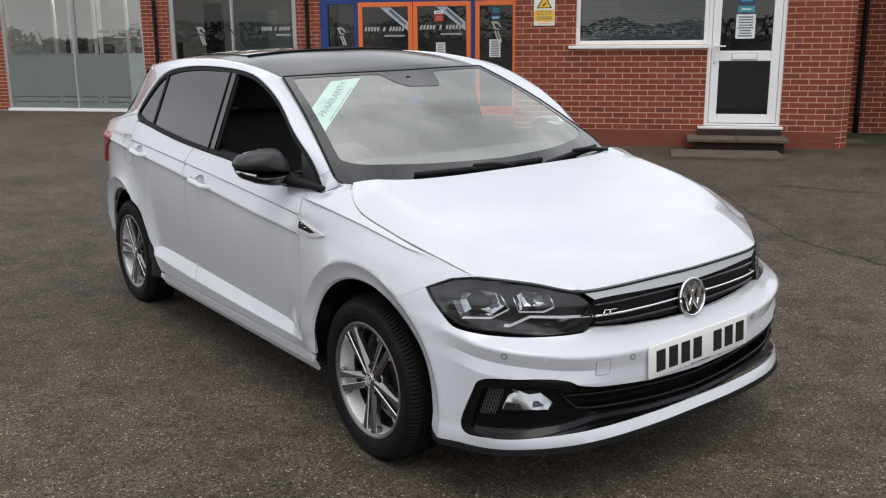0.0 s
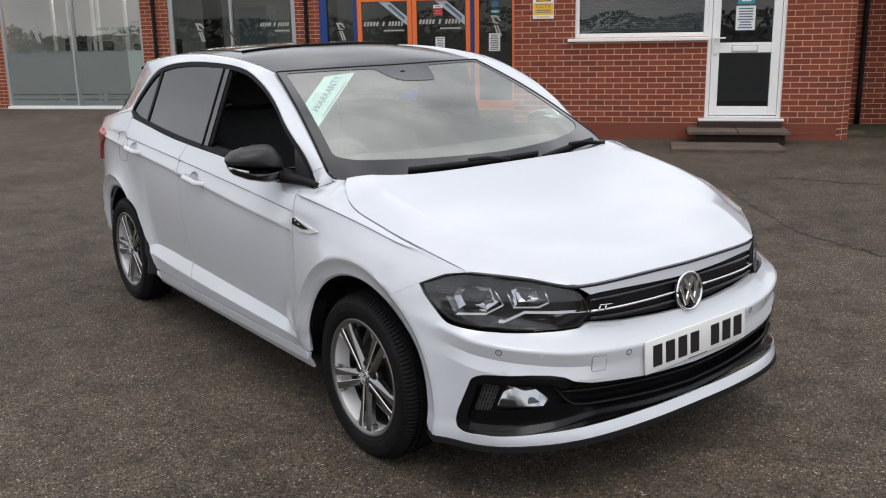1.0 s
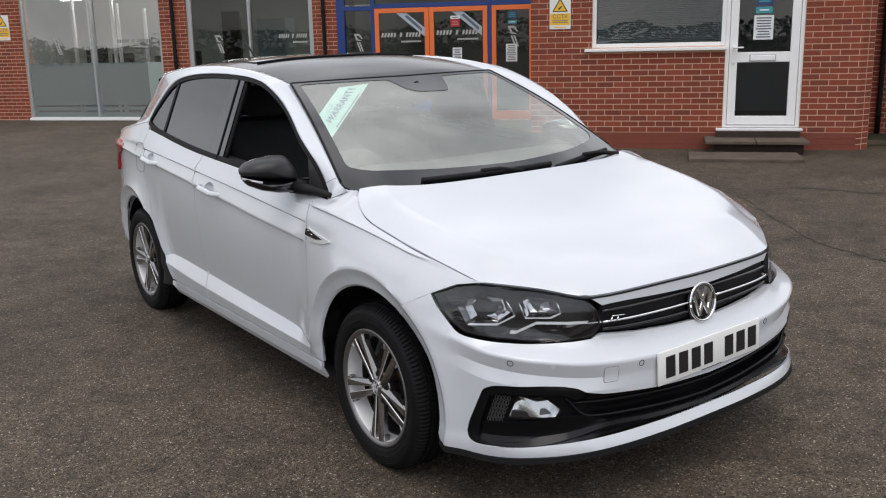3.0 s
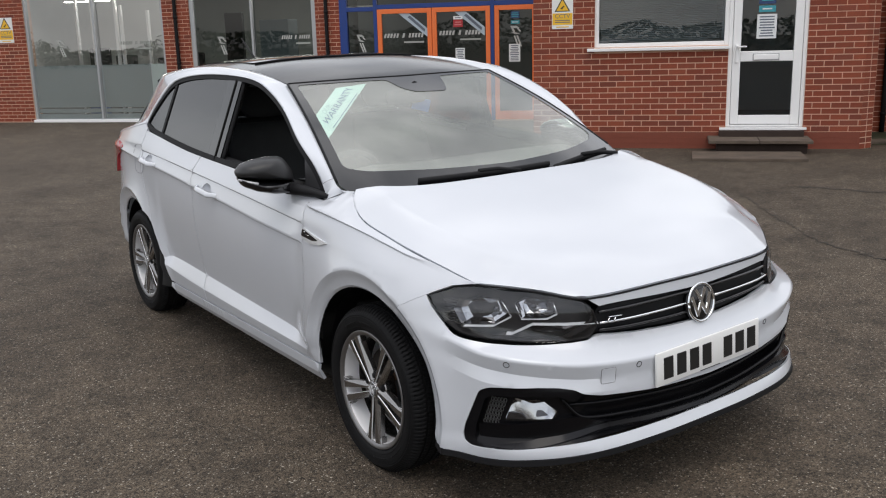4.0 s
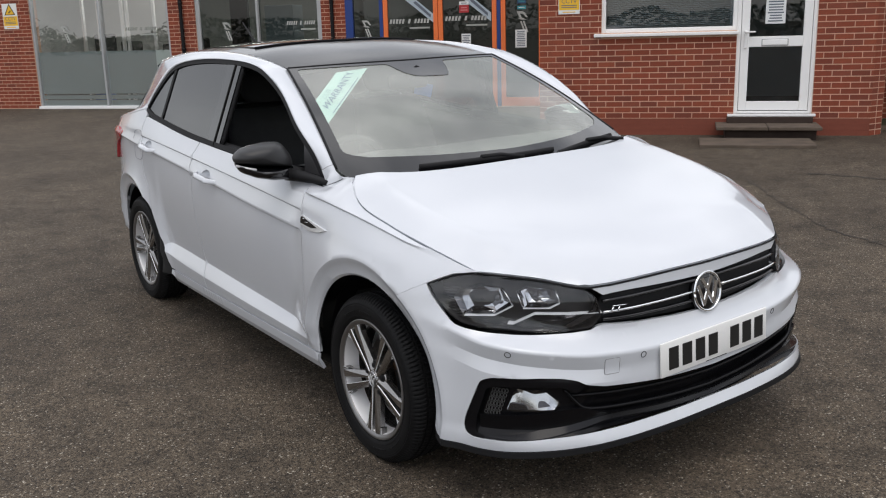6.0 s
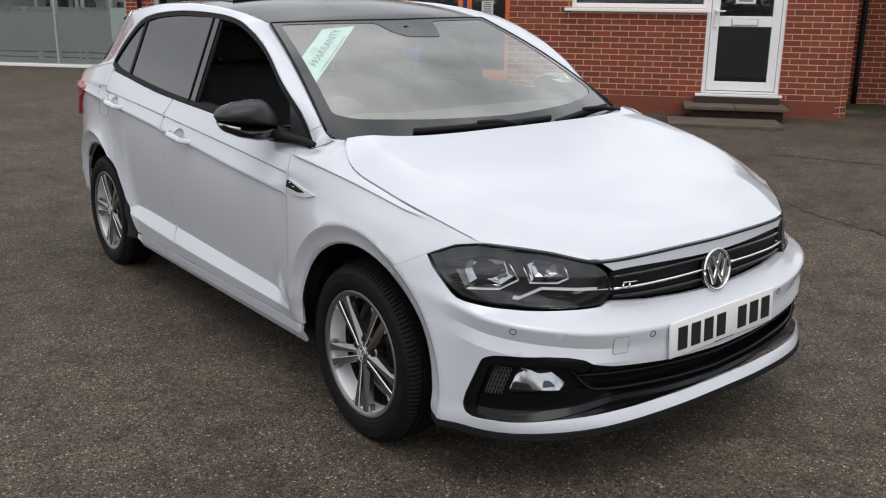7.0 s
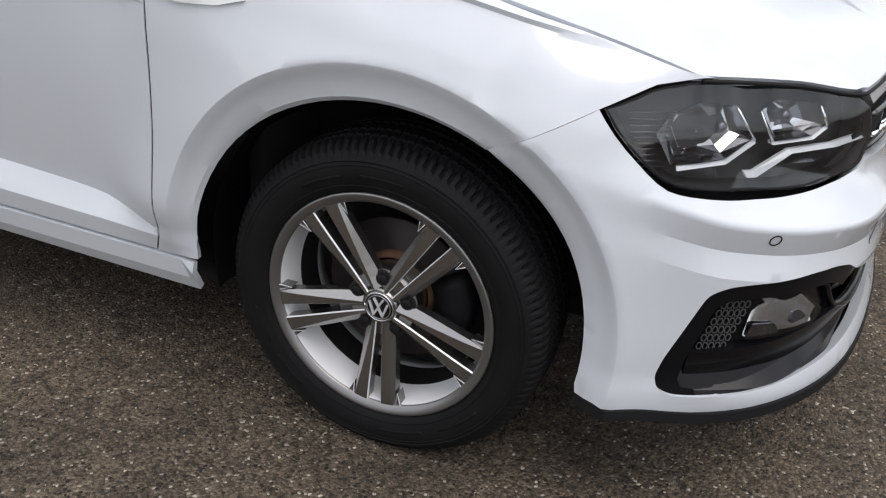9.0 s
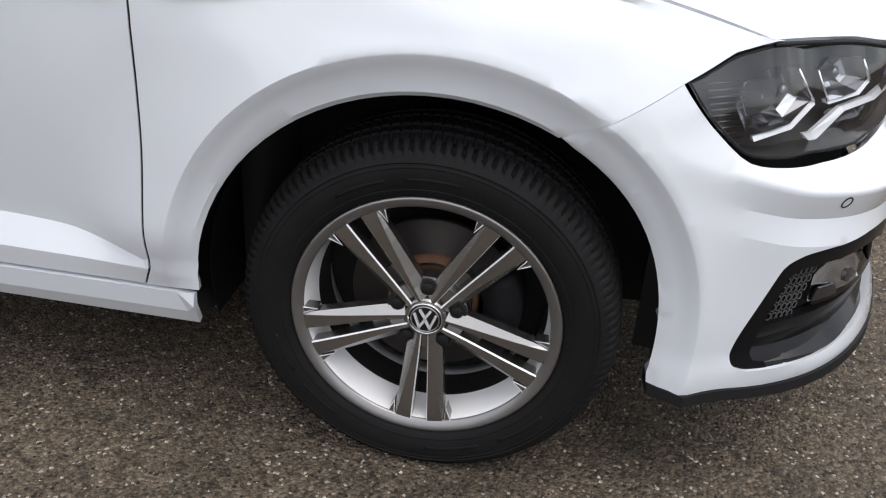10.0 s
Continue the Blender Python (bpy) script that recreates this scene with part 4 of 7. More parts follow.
badge_bars(em_c + em_n * 0.0015, em_n, 0.055, 0.0070, CHROME, emblem)

tilt = Matrix.Translation((0, -0.796, 0.476)) @ Matrix.Rotation(radians(-2.5), 4, "X") @ Matrix.Rotation(radians(-0.9), 4, "Y")
plate = put("number_plate", *moved(block(-0.26, 0.26, -0.004, 0.004, -0.0555, 0.0555, 0.003), tilt), PLATE_WHITE, car, "white number plate with black characters")
for k in range(7):
    x = -0.206 + 0.0625 * k + (0.045 if k > 3 else 0)
    put("plate_mark", *moved(block(x - 0.020, x + 0.024, -0.0062, -0.0035, -0.036, 0.036, 0.001), tilt), INK, plate, smooth=False)
put("maker_line", *moved(block(-0.05, 0.05, -0.0052, -0.0035, -0.0515, -0.0490), tilt), INK, plate, smooth=False)

# trim badge with three slanted bars on the grille and on each wing
for k in range(2):
    way = [body_at(-sx(0.408 - 0.022 * k), 0.641, 0.0), body_at(-sx(0.400 - 0.022 * k), 0.656, 0.0)]
    put("trim_badge", *tube(way, 0.0045, 6, 0.5), CHROME, upper)
way = [body_at(-s, 0.659, 0.0) for s in np.linspace(sx(0.402), sx(0.352), 6)]
put("trim_badge", *tube(way, 0.0035, 6, 0.5), CHROME, upper)
wing_badge = [(0.426, 0.826), (0.415, 0.832), (0.33, 0.815), (0.232, 0.803), (0.285, 0.788), (0.36, 0.782), (0.426, 0.796)]
pieces = both("wing_badge", skin(sheet(rounded(wing_badge, 0.006, 3), 0.01), lambda y, z: flank(y, z, -0.006), OUT_SIDE, 0.008), BADGE_CHROME, car, "chrome and black wing badge")
inner = [(0.424, 0.824), (0.416, 0.829), (0.345, 0.813), (0.296, 0.802), (0.34, 0.796), (0.424, 0.803)]
for host, piece in zip(pieces, (lambda q: q, lambda q: flipped(*q))):
    put("badge_field", *piece(skin(sheet(rounded(inner, 0.004, 3), 0.01), lambda y, z: flank(y, z, -0.0075), OUT_SIDE, 0.003)), GLOSS_BLACK, host)
    put("badge_mark", *piece(tube([flank(0.412, 0.811, -0.008), flank(0.404, 0.822, -0.008), flank(0.395, 0.820, -0.008)], 0.0022, 5, 0.5)), CHROME, host)
    put("badge_mark", *piece(tube([flank(0.392, 0.811, -0.008), flank(0.366, 0.811, -0.008)], 0.0018, 5, 0.5)), CHROME, host)


# ---- the car: glass, roof, pillars ----
net = sheet([(-0.97, -0.06), (0.97, -0.06), (1, 0.0), (1, 1.0), (-1, 1.0), (-1, 0.0)], 0.06)
screen = put("windscreen", *skin(net, screen_at, (0, -1, 1), 0.0), SCREEN_GLASS, car, "clear windscreen")
screen.visible_shadow = False
# black ceramic border just behind the glass
band = sheet([(-0.97, -0.06), (0.97, -0.06), (1, 0.0), (1, 1.0), (-1, 1.0), (-1, 0.0)], 0.05, [rounded([(-0.945, 0.125), (-0.85, 0.090), (-0.5, 0.075), (0, 0.070), (0.5, 0.080), (0.85, 0.105), (0.945, 0.145), (0.945, 0.975), (0.32, 0.968), (0.25, 0.86), (0.18, 0.775), (-0.09, 0.79), (-0.17, 0.84), (-0.22, 0.965), (-0.945, 0.975)], 0.035, 3)])
put("screen_border", *skin(band, lambda u, v: screen_at(u, v) + Vector((0, -0.001, 0.002)), (0, -1, 1), 0.0), GLOSS_BLACK, screen)
for sg in (-1, 1):
    put("screen_seal", *tube([screen_at(sg * 1.004, v) + Vector((0, 0, 0.001)) for v in np.linspace(0.02, 1, 24)], 0.005, 6), BLACK_PLASTIC, screen)
put("screen_seal", *tube([screen_at(u, 1.004) + Vector((0, 0, 0.002)) for u in np.linspace(-1, 1, 30)], 0.004, 6), BLACK_PLASTIC, screen)

# scuttle of black plastic under the glass
rows = []
for k in range(41):
    x = -0.715 + 1.43 * k / 40
    yb = 0.117 + 0.153 * (abs(x) / 0.70) ** 3.4
    z0 = bonnet_at(max(-0.7, min(0.7, x)), min(yb, 0.27)).z
    u = x / 0.705
    g = screen_at(max(-1, min(1, u)), 0.0)
    rows.append([(x, yb - 0.02, z0 - 0.03), (x, yb + 0.012, z0 - 0.022), (x, g.y - 0.02, g.z - 0.012)])
put("scuttle", *loft(rows), BLACK_PLASTIC, car)

roof = [(-0.555, y) for y in np.linspace(1.06, 2.70, 30)] + [(x, 2.72 + 0.06 * (1 - (x / 0.555) ** 2)) for x in np.linspace(-0.53, 0.53, 16)] + [(0.555, y) for y in np.linspace(2.70, 1.06, 30)]
roof += [(x, 0.992 + 0.068 * (abs(x) / 0.555) ** 2.2) for x in np.linspace(0.54, -0.54, 24)]
ROOF_BLACK = surface("gloss_black_roof", (0.005, 0.005, 0.006), 0.14, ior=1.42)
top = put("roof", *skin(sheet(roof, 0.04), roof_at, (0, 0, 1), 0.015), ROOF_BLACK, car, "gloss black roof")
pano = rounded([(-0.46, 1.62), (0.46, 1.62), (0.46, 2.35), (-0.46, 2.35)], 0.06, 5)
put("sunroof", *skin(sheet(pano, 0.04), lambda x, y: roof_at(x, y) + Vector((0, 0, 0.005)), (0, 0, 1), 0.012), GLOSS_BLACK, top, "dark glass sunroof panel")
put("wind_deflector", *tube([roof_at(x, 1.60 + 0.02 * (x / 0.46) ** 2) + Vector((0, 0, 0.004)) for x in np.linspace(-0.46, 0.46, 20)], 0.005, 6), BLACK_PLASTIC, top)
put("aerial", *tube([roof_at(0, 2.62) + Vector((0, 0, 0)), roof_at(0, 2.62) + Vector((0, 0.03, 0.03)), roof_at(0, 2.62) + Vector((0, 0.20, 0.15))], lambda k: 0.012 - 0.009 * k, 8), BLACK_PLASTIC, top, "short black aerial")

# painted pillars and roof rail: from the window opening up to the screen, roof and tailgate
upper_a = spline([Vector(q) for q in DLO[2:13]], 8)
edge_b = [screen_at(-1.012, v) for v in np.linspace(0.05, 1.0, 16)] + [roof_at(-0.558, y) + Vector((0, 0, 0.001)) for y in np.linspace(1.15, 2.64, 22)]
edge_b += spline([(-0.556, 2.70, 1.358), (-0.580, 2.80, 1.26), (-0.63, 2.88, 1.12), (-0.68, 2.95, 1.02)], 5)


def evenly(points, stops, n):
    """n points between each two stops (indices) of a way, evenly spaced."""
    out = []
    for a, b in zip(stops, stops[1:]):
        seg = [Vector(p) for p in points[a:b + 1]]
        d = np.r_[0, np.cumsum([(q - p).length for p, q in zip(seg, seg[1:])])]
        for t in np.linspace(0, d[-1], n, endpoint=False):
            i = min(len(seg) - 2, int(np.searchsorted(d, t, "right") - 1))
            out.append(seg[i].lerp(seg[i + 1], (t - d[i]) / max(1e-9, d[i + 1] - d[i])))
    return out + [Vector(points[stops[-1]])]


a3 = [flank(p.x, p.y, -0.001) for p in upper_a]
a3 = evenly(a3, [0, 32, 56, len(a3) - 1], 20)
b3 = evenly(edge_b, [0, 15, 35, len(edge_b) - 1], 20)
rows = []
for i, (a, b) in enumerate(zip(a3, b3)):
    out_way = Vector((-0.75, 0, 0.66)) * (0.006 + 0.010 * ease(4, 26, i))
    row = [a + Vector((0.012, 0, -0.002))]
    for k in range(9):
        t = k / 8
        row.append(a.lerp(b, t) + out_way * math.sin(math.pi * t**1.3) * min(1, (b - a).length / 0.12))
    row.append(b + Vector((0.004, 0, -0.012)))
    rows.append(row)
foot_line = [flank(2.335 + 0.615 * k / 10, 1.113 - 0.095 * k / 10) for k in range(11)]
rows[-1] = [p.lerp(b3[-1], ease(5, 10, k)) for k, p in enumerate(foot_line)]
rows[-2] = [Vector(p).lerp((Vector(rows[-3][k]) + Vector(rows[-1][k])) / 2, 0.7) for k, p in enumerate(rows[-2])]
pillar = loft(rows)
nrm = (Vector(rows[30][5]) - Vector(rows[30][4])).cross(Vector(rows[31][4]) - Vector(rows[30][4]))
both("roof_rail", pillar if nrm.x > 0 else (pillar[0], [tuple(reversed(t)) for t in pillar[1]]), PAINT, car, "white painted pillar and roof rail")
both("pillar_seam", tube([flank(2.33 + 0.62 * k / 10, 1.115 - 0.097 * k / 10, 0.013) for k in range(11)], 0.014, 6), PAINT, car)
# small panel between wing, bonnet and pillar foot
row_a = spline([flank(0.265, 0.966), flank(0.30, 0.972), flank(0.335, 0.962), flank(0.391, 0.934), flank(0.418, 0.950), a3[0]], 5)
row_b = spline([Vector((-0.700, 0.280, 0.966)), screen_at(-0.985, -0.06), screen_at(-1.0, -0.03), screen_at(-1.01, 0.0), screen_at(-1.012, 0.03), b3[0]], 5)
foot_rows = [[p.lerp(q, k / 8) + Vector((-0.75, 0, 0.66)) * 0.006 * math.sin(math.pi * (k / 8) ** 1.3) * min(1, (q - p).length / 0.12) for i, (p, q) in enumerate(zip(row_a, row_b))] for k in range(9)]
foot = loft(foot_rows)
both("foot_seam", tube([Vector(r[-1]) for r in foot_rows], 0.0009, 5), surface("joint_grey", (0.16, 0.16, 0.17), 0.6), car)
both("pillar_foot", flipped(*flipped(*foot)), PAINT, car)

# window frames, panes and pillar covers on both sides
outer = spline([Vector(q) for q in DLO], 6, True)
opening = inset(outer, 0.020)
trim = sheet(outer, 0.03, [opening])
both("window_trim", skin(trim, lambda y, z: flank(y, z, 0.003), OUT_SIDE, 0.02), BLACK_PLASTIC, car, "black rubber window surround")


def clip_y(loop, y0, y1, slope=0.0):
    """The part of an outline between two slanted lines."""
    def cut(points, inside, meet):
        out = []
        for i, c in enumerate(points):
            p = points[i - 1]
            if inside(c) != inside(p):
                out.append(meet(p, c))
            if inside(c):
                out.append(c)
        return out

    for bound, sgn in ((y0, 1), (y1, -1)):
        at = lambda q, bound=bound: bound + slope * (q.y - 1.0)
        ok = lambda q, at=at, sgn=sgn: sgn * (q.x - at(q)) >= 0

        def meet(p, c, at=at):
            fp, fc = p.x - at(p), c.x - at(c)
            return p.lerp(c, fp / (fp - fc))

        loop = cut(loop, ok, meet)
    return loop


SAIL = surface("satin_black_panel", (0.022, 0.022, 0.024), 0.38, fine=0.1, scale=30)
slim = inset(outer, 0.015)
pane_r = clip_y(slim, 1.475, 2.085, -0.10)
pane_q = clip_y(slim, 2.105, 2.6, -0.10)
cover_b = clip_y(slim, 1.325, 1.47, -0.05)
quarterlight = clip_y(slim, 0.0, 0.560, 0.42)
for host, piece in zip(doors_r, (lambda q: q, lambda q: flipped(*q))):
    put("window_pane", *piece(skin(sheet(pane_r, 0.05), lambda y, z: flank(y, z, 0.010), OUT_SIDE, 0.0)), TINTED, host, "dark tinted rear window")
    put("quarter_pane", *piece(skin(sheet(pane_q, 0.05), lambda y, z: flank(y, z, 0.010), OUT_SIDE, 0.0)), TINTED, host, "dark tinted quarter window")
    bar = clip_y(slim, 2.083, 2.107, -0.10)
    put("window_bar", *piece(skin(sheet(bar, 0.03), lambda y, z: flank(y, z, 0.005), OUT_SIDE, 0.01)), BLACK_PLASTIC, host)
for host, piece in zip(doors_f, (lambda q: q, lambda q: flipped(*q))):
    put("pillar_cover", *piece(skin(sheet(cover_b, 0.03), lambda y, z: flank(y, z, 0.006), OUT_SIDE, 0.03)), GLOSS_BLACK, host)
    for dy in (0.055,):
        put("channel_rib", *piece(tube([flank(1.325 + dy - 0.05 * (z - 1), z, 0.004) for z in np.linspace(1.0, 1.355, 10)], 0.004, 6)), DARK, host)
    put("window_channel", *piece(tube([flank(1.318 - 0.05 * (z - 1), z, 0.02) for z in np.linspace(0.99, 1.35, 10)], 0.010, 6)), BLACK_PLASTIC, host)
    put("corner_panel", *piece(skin(sheet(quarterlight, 0.03), lambda y, z: flank(y, z, 0.006), OUT_SIDE, 0.02)), SAIL, host, "matt black mirror corner panel")
put("window_pane", *flipped(*skin(sheet(clip_y(slim, 0.56, 1.32, 0), 0.05), lambda y, z: flank(y, z, 0.012), OUT_SIDE, 0.0)), SIDE_GLASS, doors_f[1], "clear front window").visible_shadow = False


# padded top of the door linings
both("door_lining", tube([flank(y, BELT(y) - 0.004, 0.050) for y in np.linspace(0.60, 1.50, 20)], 0.026, 8), BLACK_PLASTIC, car)


# door handles and mirrors
def handle(y0, y1, hosts):
    zt = lambda y: TORNADO(y) + 0.010
    mid = (y0 + y1) / 2
    rows = []
    for k in range(15):
        t = k / 14
        y = y0 + (y1 - y0) * t
        lift = 0.030 * ease(0, 0.22, t) * ease(1, 0.78, t) + 0.004
        h = 0.010 + 0.005 * math.sin(math.pi * t)
        rows.append([flank(y, zt(y) + h * math.sin(a), -lift + 0.007 * (1 - math.cos(a))) for a in (2 * math.pi * j / 10 for j in range(10))])
    cup_net = sheet(inset(cup_loop(mid), -0.003), 0.008)

    def dish(y, z):
        r = math.hypot((y - mid) / 0.054, (z - TORNADO(mid) - 0.012) / 0.035)
        return flank(y, z, 0.0012 + 0.017 * (1 - min(1, r) ** 2.5))

    for host, piece in zip(hosts, (lambda q: q, lambda q: flipped(*q))):
        bar = put("door_handle", *piece(capped(rows)), PAINT, host)
        put("handle_cup", *piece(skin(cup_net, dish, OUT_SIDE, 0.002)), PAINT, bar)


handle(1.255, 1.485, doors_f)
handle(2.07, 2.29, doors_r)


MIRROR_CAP = [(-1.046, 1.040), (-1.023, 1.064), (-0.977, 1.078), (-0.918, 1.087), (-0.859, 1.086), (-0.838, 1.074), (-0.806, 1.029), (-0.800, 0.994), (-0.936, 1.004), (-1.040, 1.022)]
MIRROR_LOW = [(-1.042, 1.022), (-0.936, 1.002), (-0.800, 0.992), (-0.790, 0.945), (-0.88, 0.946), (-0.96, 0.962), (-1.022, 0.988)]


def wing_mirror(host, piece):
    def shell(outline, round_off):
        ring = dense(rounded(outline, 0.012, 3), 0.02)
        mid = Vector((sum(p.x for p in ring) / len(ring), sum(p.y for p in ring) / len(ring)))
        rows = []
        for y, k in ((0.500, 0.04), (0.502, 0.30), (0.508, 0.55), (0.520, 0.76), (0.540, 0.91), (0.566, 0.99), (0.595, 1.0), (0.612, 0.985)):
            k = k if round_off else min(1.0, 0.25 + k)
            row = []
            for p in ring:
                q = mid + (Vector(p) - mid) * k
                back = 0.055 * max(0, (-0.80 - q.x) / 0.25) ** 1.3
                row.append(Vector((q.x + 0.42 * (y - 0.57 + back), y + back, q.y)))
            rows.append(row)
        return rows

    rows = shell(MIRROR_CAP, True)
    head = put("wing_mirror", *piece(capped(rows)), surface("mirror_cap_black", (0.014, 0.014, 0.015), 0.46, coat=0.06, fine=0.06, scale=12), host, "black door mirror with a slim indicator")
    c = sum((Vector(p) for p in rows[-1]), Vector()) / len(rows[-1])
    put("mirror_glass", *piece(capped([[Vector(p) + Vector((0, 0.001, 0)) for p in rows[-1]], [c + (Vector(p) - c) * 0.92 + Vector((0, 0.006, 0)) for p in rows[-1]]])), CHROME, head)
    put("lower_shell", *piece(capped(shell(MIRROR_LOW, True))), GLOSS_BLACK, head)
    put("indicator", *piece(tube([Vector((-1.020, 0.590, 1.014)), Vector((-0.995, 0.556, 1.006)), Vector((-0.965, 0.535, 0.999))], 0.0055, 8, 0.8)), ALLOY_BRIGHT, head, "slim clear indicator")
    arm = [Vector((-0.835, 0.560, 0.968)), Vector((-0.79, 0.50, 0.957)), Vector((-0.768, 0.43, 0.950)), Vector((-0.762, 0.382, 0.946))]
    put("mirror_arm", *piece(tube(arm, lambda k: 0.034 - 0.022 * k, 10, 0.75)), BLACK_PLASTIC, head)


def folded(q):
    """The left mirror, folded back against its door."""
    points, faces = flipped(*q)
    c, s = math.cos(radians(88)), math.sin(radians(88))
    out = []
    for x, y, z in points:
        dx, dy = x - 0.815, y - 0.575
        fold = ease(0.800, 0.815, x)
        out.append((x + fold * (0.815 + c * dx - s * dy - x), y + fold * (0.68 + s * dx + c * dy - y), z))
    return out, faces


for host, piece in zip(doors_f, (lambda q: q, folded)):
    wing_mirror(host, piece)

# fuel flap outline on the right rear quarter
flap = [(2.375 + 0.078 * math.copysign(abs(math.cos(a)) ** 0.6, math.cos(a)), 0.922 + 0.078 * math.copysign(abs(math.sin(a)) ** 0.6, math.sin(a))) for a in (2 * math.pi * k / 36 for k in range(37))]
put("fuel_flap", *tube([flank(y, z, -0.0002) for y, z in flap], 0.0013, 4), surface("flap_seam", (0.16, 0.16, 0.17), 0.6), car)

# wipers
for pts in ([(-0.45, 0.0, -0.012), (-0.2, 0.0, 0.002), (0.16, 0.0, 0.004)], [(0.17, 0.0, -0.028), (0.38, 0.0, -0.005), (0.60, 0.0, -0.010)]):
    way = spline([screen_at(x / 0.715, v) + Vector((0, -0.006, 0.008)) for x, _, v in pts], 8)
    blade = put("wiper", *tube(way, 0.009, 8, 1.3), BLACK_PLASTIC, car, "black windscreen wiper")
    put("wiper_arm", *tube([way[len(way) // 2] + Vector((0, 0, 0.012)), way[len(way) // 2] + Vector((0.09, -0.004, 0.012)), way[len(way) // 2] + Vector((0.20, -0.012, -0.006))], 0.009, 8), BLACK_PLASTIC, blade)

# tail: lamps, tailgate with its window, rear bumper
tail_lamp = rounded([(2.70, 0.962), (2.79, 0.992), (3.02, 0.975), (3.10, 0.90), (3.05, 0.80), (2.87, 0.80), (2.83, 0.90)], 0.02, 4)
both("tail_lamp", skin(sheet(tail_lamp, 0.02), lambda y, z: body_at(-S_OF_Y(y), z, -0.004 - 0.014 * ease(2.72, 2.86, y)), OUT_SIDE, 0.03), RED_LENS, car, "red tail lamp")
s_end = float(PS[-1])
back = [(S_OF_Y(2.87), 0.60), (S_OF_Y(3.0), 0.62), (S_OF_Y(3.02), 0.70), (s_end, 0.70), (s_end, 0.24), (S_OF_Y(3.0), 0.24), (S_OF_Y(2.90), 0.26)] + [(S_OF_Y(y), z) for y, z in circle_arc(ARCH_R, ARCH_OPEN, -5, 43, 10)]
both("rear_bumper", skin(sheet(back, 0.035), lambda s, z: body_at(-s, z), (-0.3, 1, 0), 0.02), PAINT, car)
rows = []
for z, yb, w in ((0.70, 3.225, 0.66), (0.85, 3.19, 0.67), (0.98, 3.10, 0.68), (1.02, 3.06, 0.68), (1.15, 2.96, 0.63), (1.28, 2.86, 0.575), (1.36, 2.78, 0.555)):
    rows.append([(w * u, yb - 0.10 * u * u, z) for u in np.linspace(-1, 1, 21)])
put("tailgate", *loft(rows[:4]), PAINT, car)
put("rear_window", *loft(rows[3:]), TINTED, car, "dark rear window")
put("roof_spoiler", *loft([[(0.56 * u, 2.70 - 0.02 * u * u, 1.378 - 0.03 * u * u) for u in np.linspace(-1, 1, 15)], [(0.55 * u, 2.87 - 0.05 * u * u, 1.348 - 0.03 * u * u) for u in np.linspace(-1, 1, 15)], [(0.55 * u, 2.86 - 0.05 * u * u, 1.333 - 0.03 * u * u) for u in np.linspace(-1, 1, 15)], [(0.56 * u, 2.77 - 0.02 * u * u, 1.345 - 0.03 * u * u) for u in np.linspace(-1, 1, 15)]]), GLOSS_BLACK, car)

# inner shell and arch walls added in near-black as painted shade; arch liners, floor pan
shell = [(-0.30, 0.26), (3.05, 0.26), (3.05, 0.99), (2.3, 0.99), (0.5, 0.92), (0.1, 0.84), (-0.30, 0.64)]
holes = [circle_arc(yc, ARCH_OPEN + 0.012, 0, 360, 40)[:-1] for yc in (ARCH_F, ARCH_R)]
shell = [(-0.36, 0.66)] + circle_arc(0, ARCH_OPEN + 0.012, 160, 5, 20) + [(0.40, 0.26), (2.14, 0.26)] + circle_arc(ARCH_R, ARCH_OPEN + 0.012, 175, 20, 20) + [(3.0, 0.50), (3.0, 0.95), (2.3, 0.99), (0.5, 0.91), (0.1, 0.86), (-0.2, 0.79)]
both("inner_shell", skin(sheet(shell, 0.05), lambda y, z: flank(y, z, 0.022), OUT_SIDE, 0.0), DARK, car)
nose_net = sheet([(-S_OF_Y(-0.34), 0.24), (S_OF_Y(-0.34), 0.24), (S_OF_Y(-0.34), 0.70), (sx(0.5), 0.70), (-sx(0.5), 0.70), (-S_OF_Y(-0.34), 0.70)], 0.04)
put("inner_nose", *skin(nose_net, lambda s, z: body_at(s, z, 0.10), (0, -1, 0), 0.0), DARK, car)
for yc in (ARCH_F, ARCH_R):
    rows = [[(x, yc + r * math.cos(a), HUB_Z + 0.005 + r * math.sin(a)) for a in np.linspace(radians(-14), radians(194), 40)] for x, r in ((-0.785, ARCH_OPEN + 0.004), (-0.76, ARCH_OPEN + 0.012), (-0.5, ARCH_OPEN + 0.008))]
    both("arch_liner", loft(rows), BLACK_PLASTIC, car)
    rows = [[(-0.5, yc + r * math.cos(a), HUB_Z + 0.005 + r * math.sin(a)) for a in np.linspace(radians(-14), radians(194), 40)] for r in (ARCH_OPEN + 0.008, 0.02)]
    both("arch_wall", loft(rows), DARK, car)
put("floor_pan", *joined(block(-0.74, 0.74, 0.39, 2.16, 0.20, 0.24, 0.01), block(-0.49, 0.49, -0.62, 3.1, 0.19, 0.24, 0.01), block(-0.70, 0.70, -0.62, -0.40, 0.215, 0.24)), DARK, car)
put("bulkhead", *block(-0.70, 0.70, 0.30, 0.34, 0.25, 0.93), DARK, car)


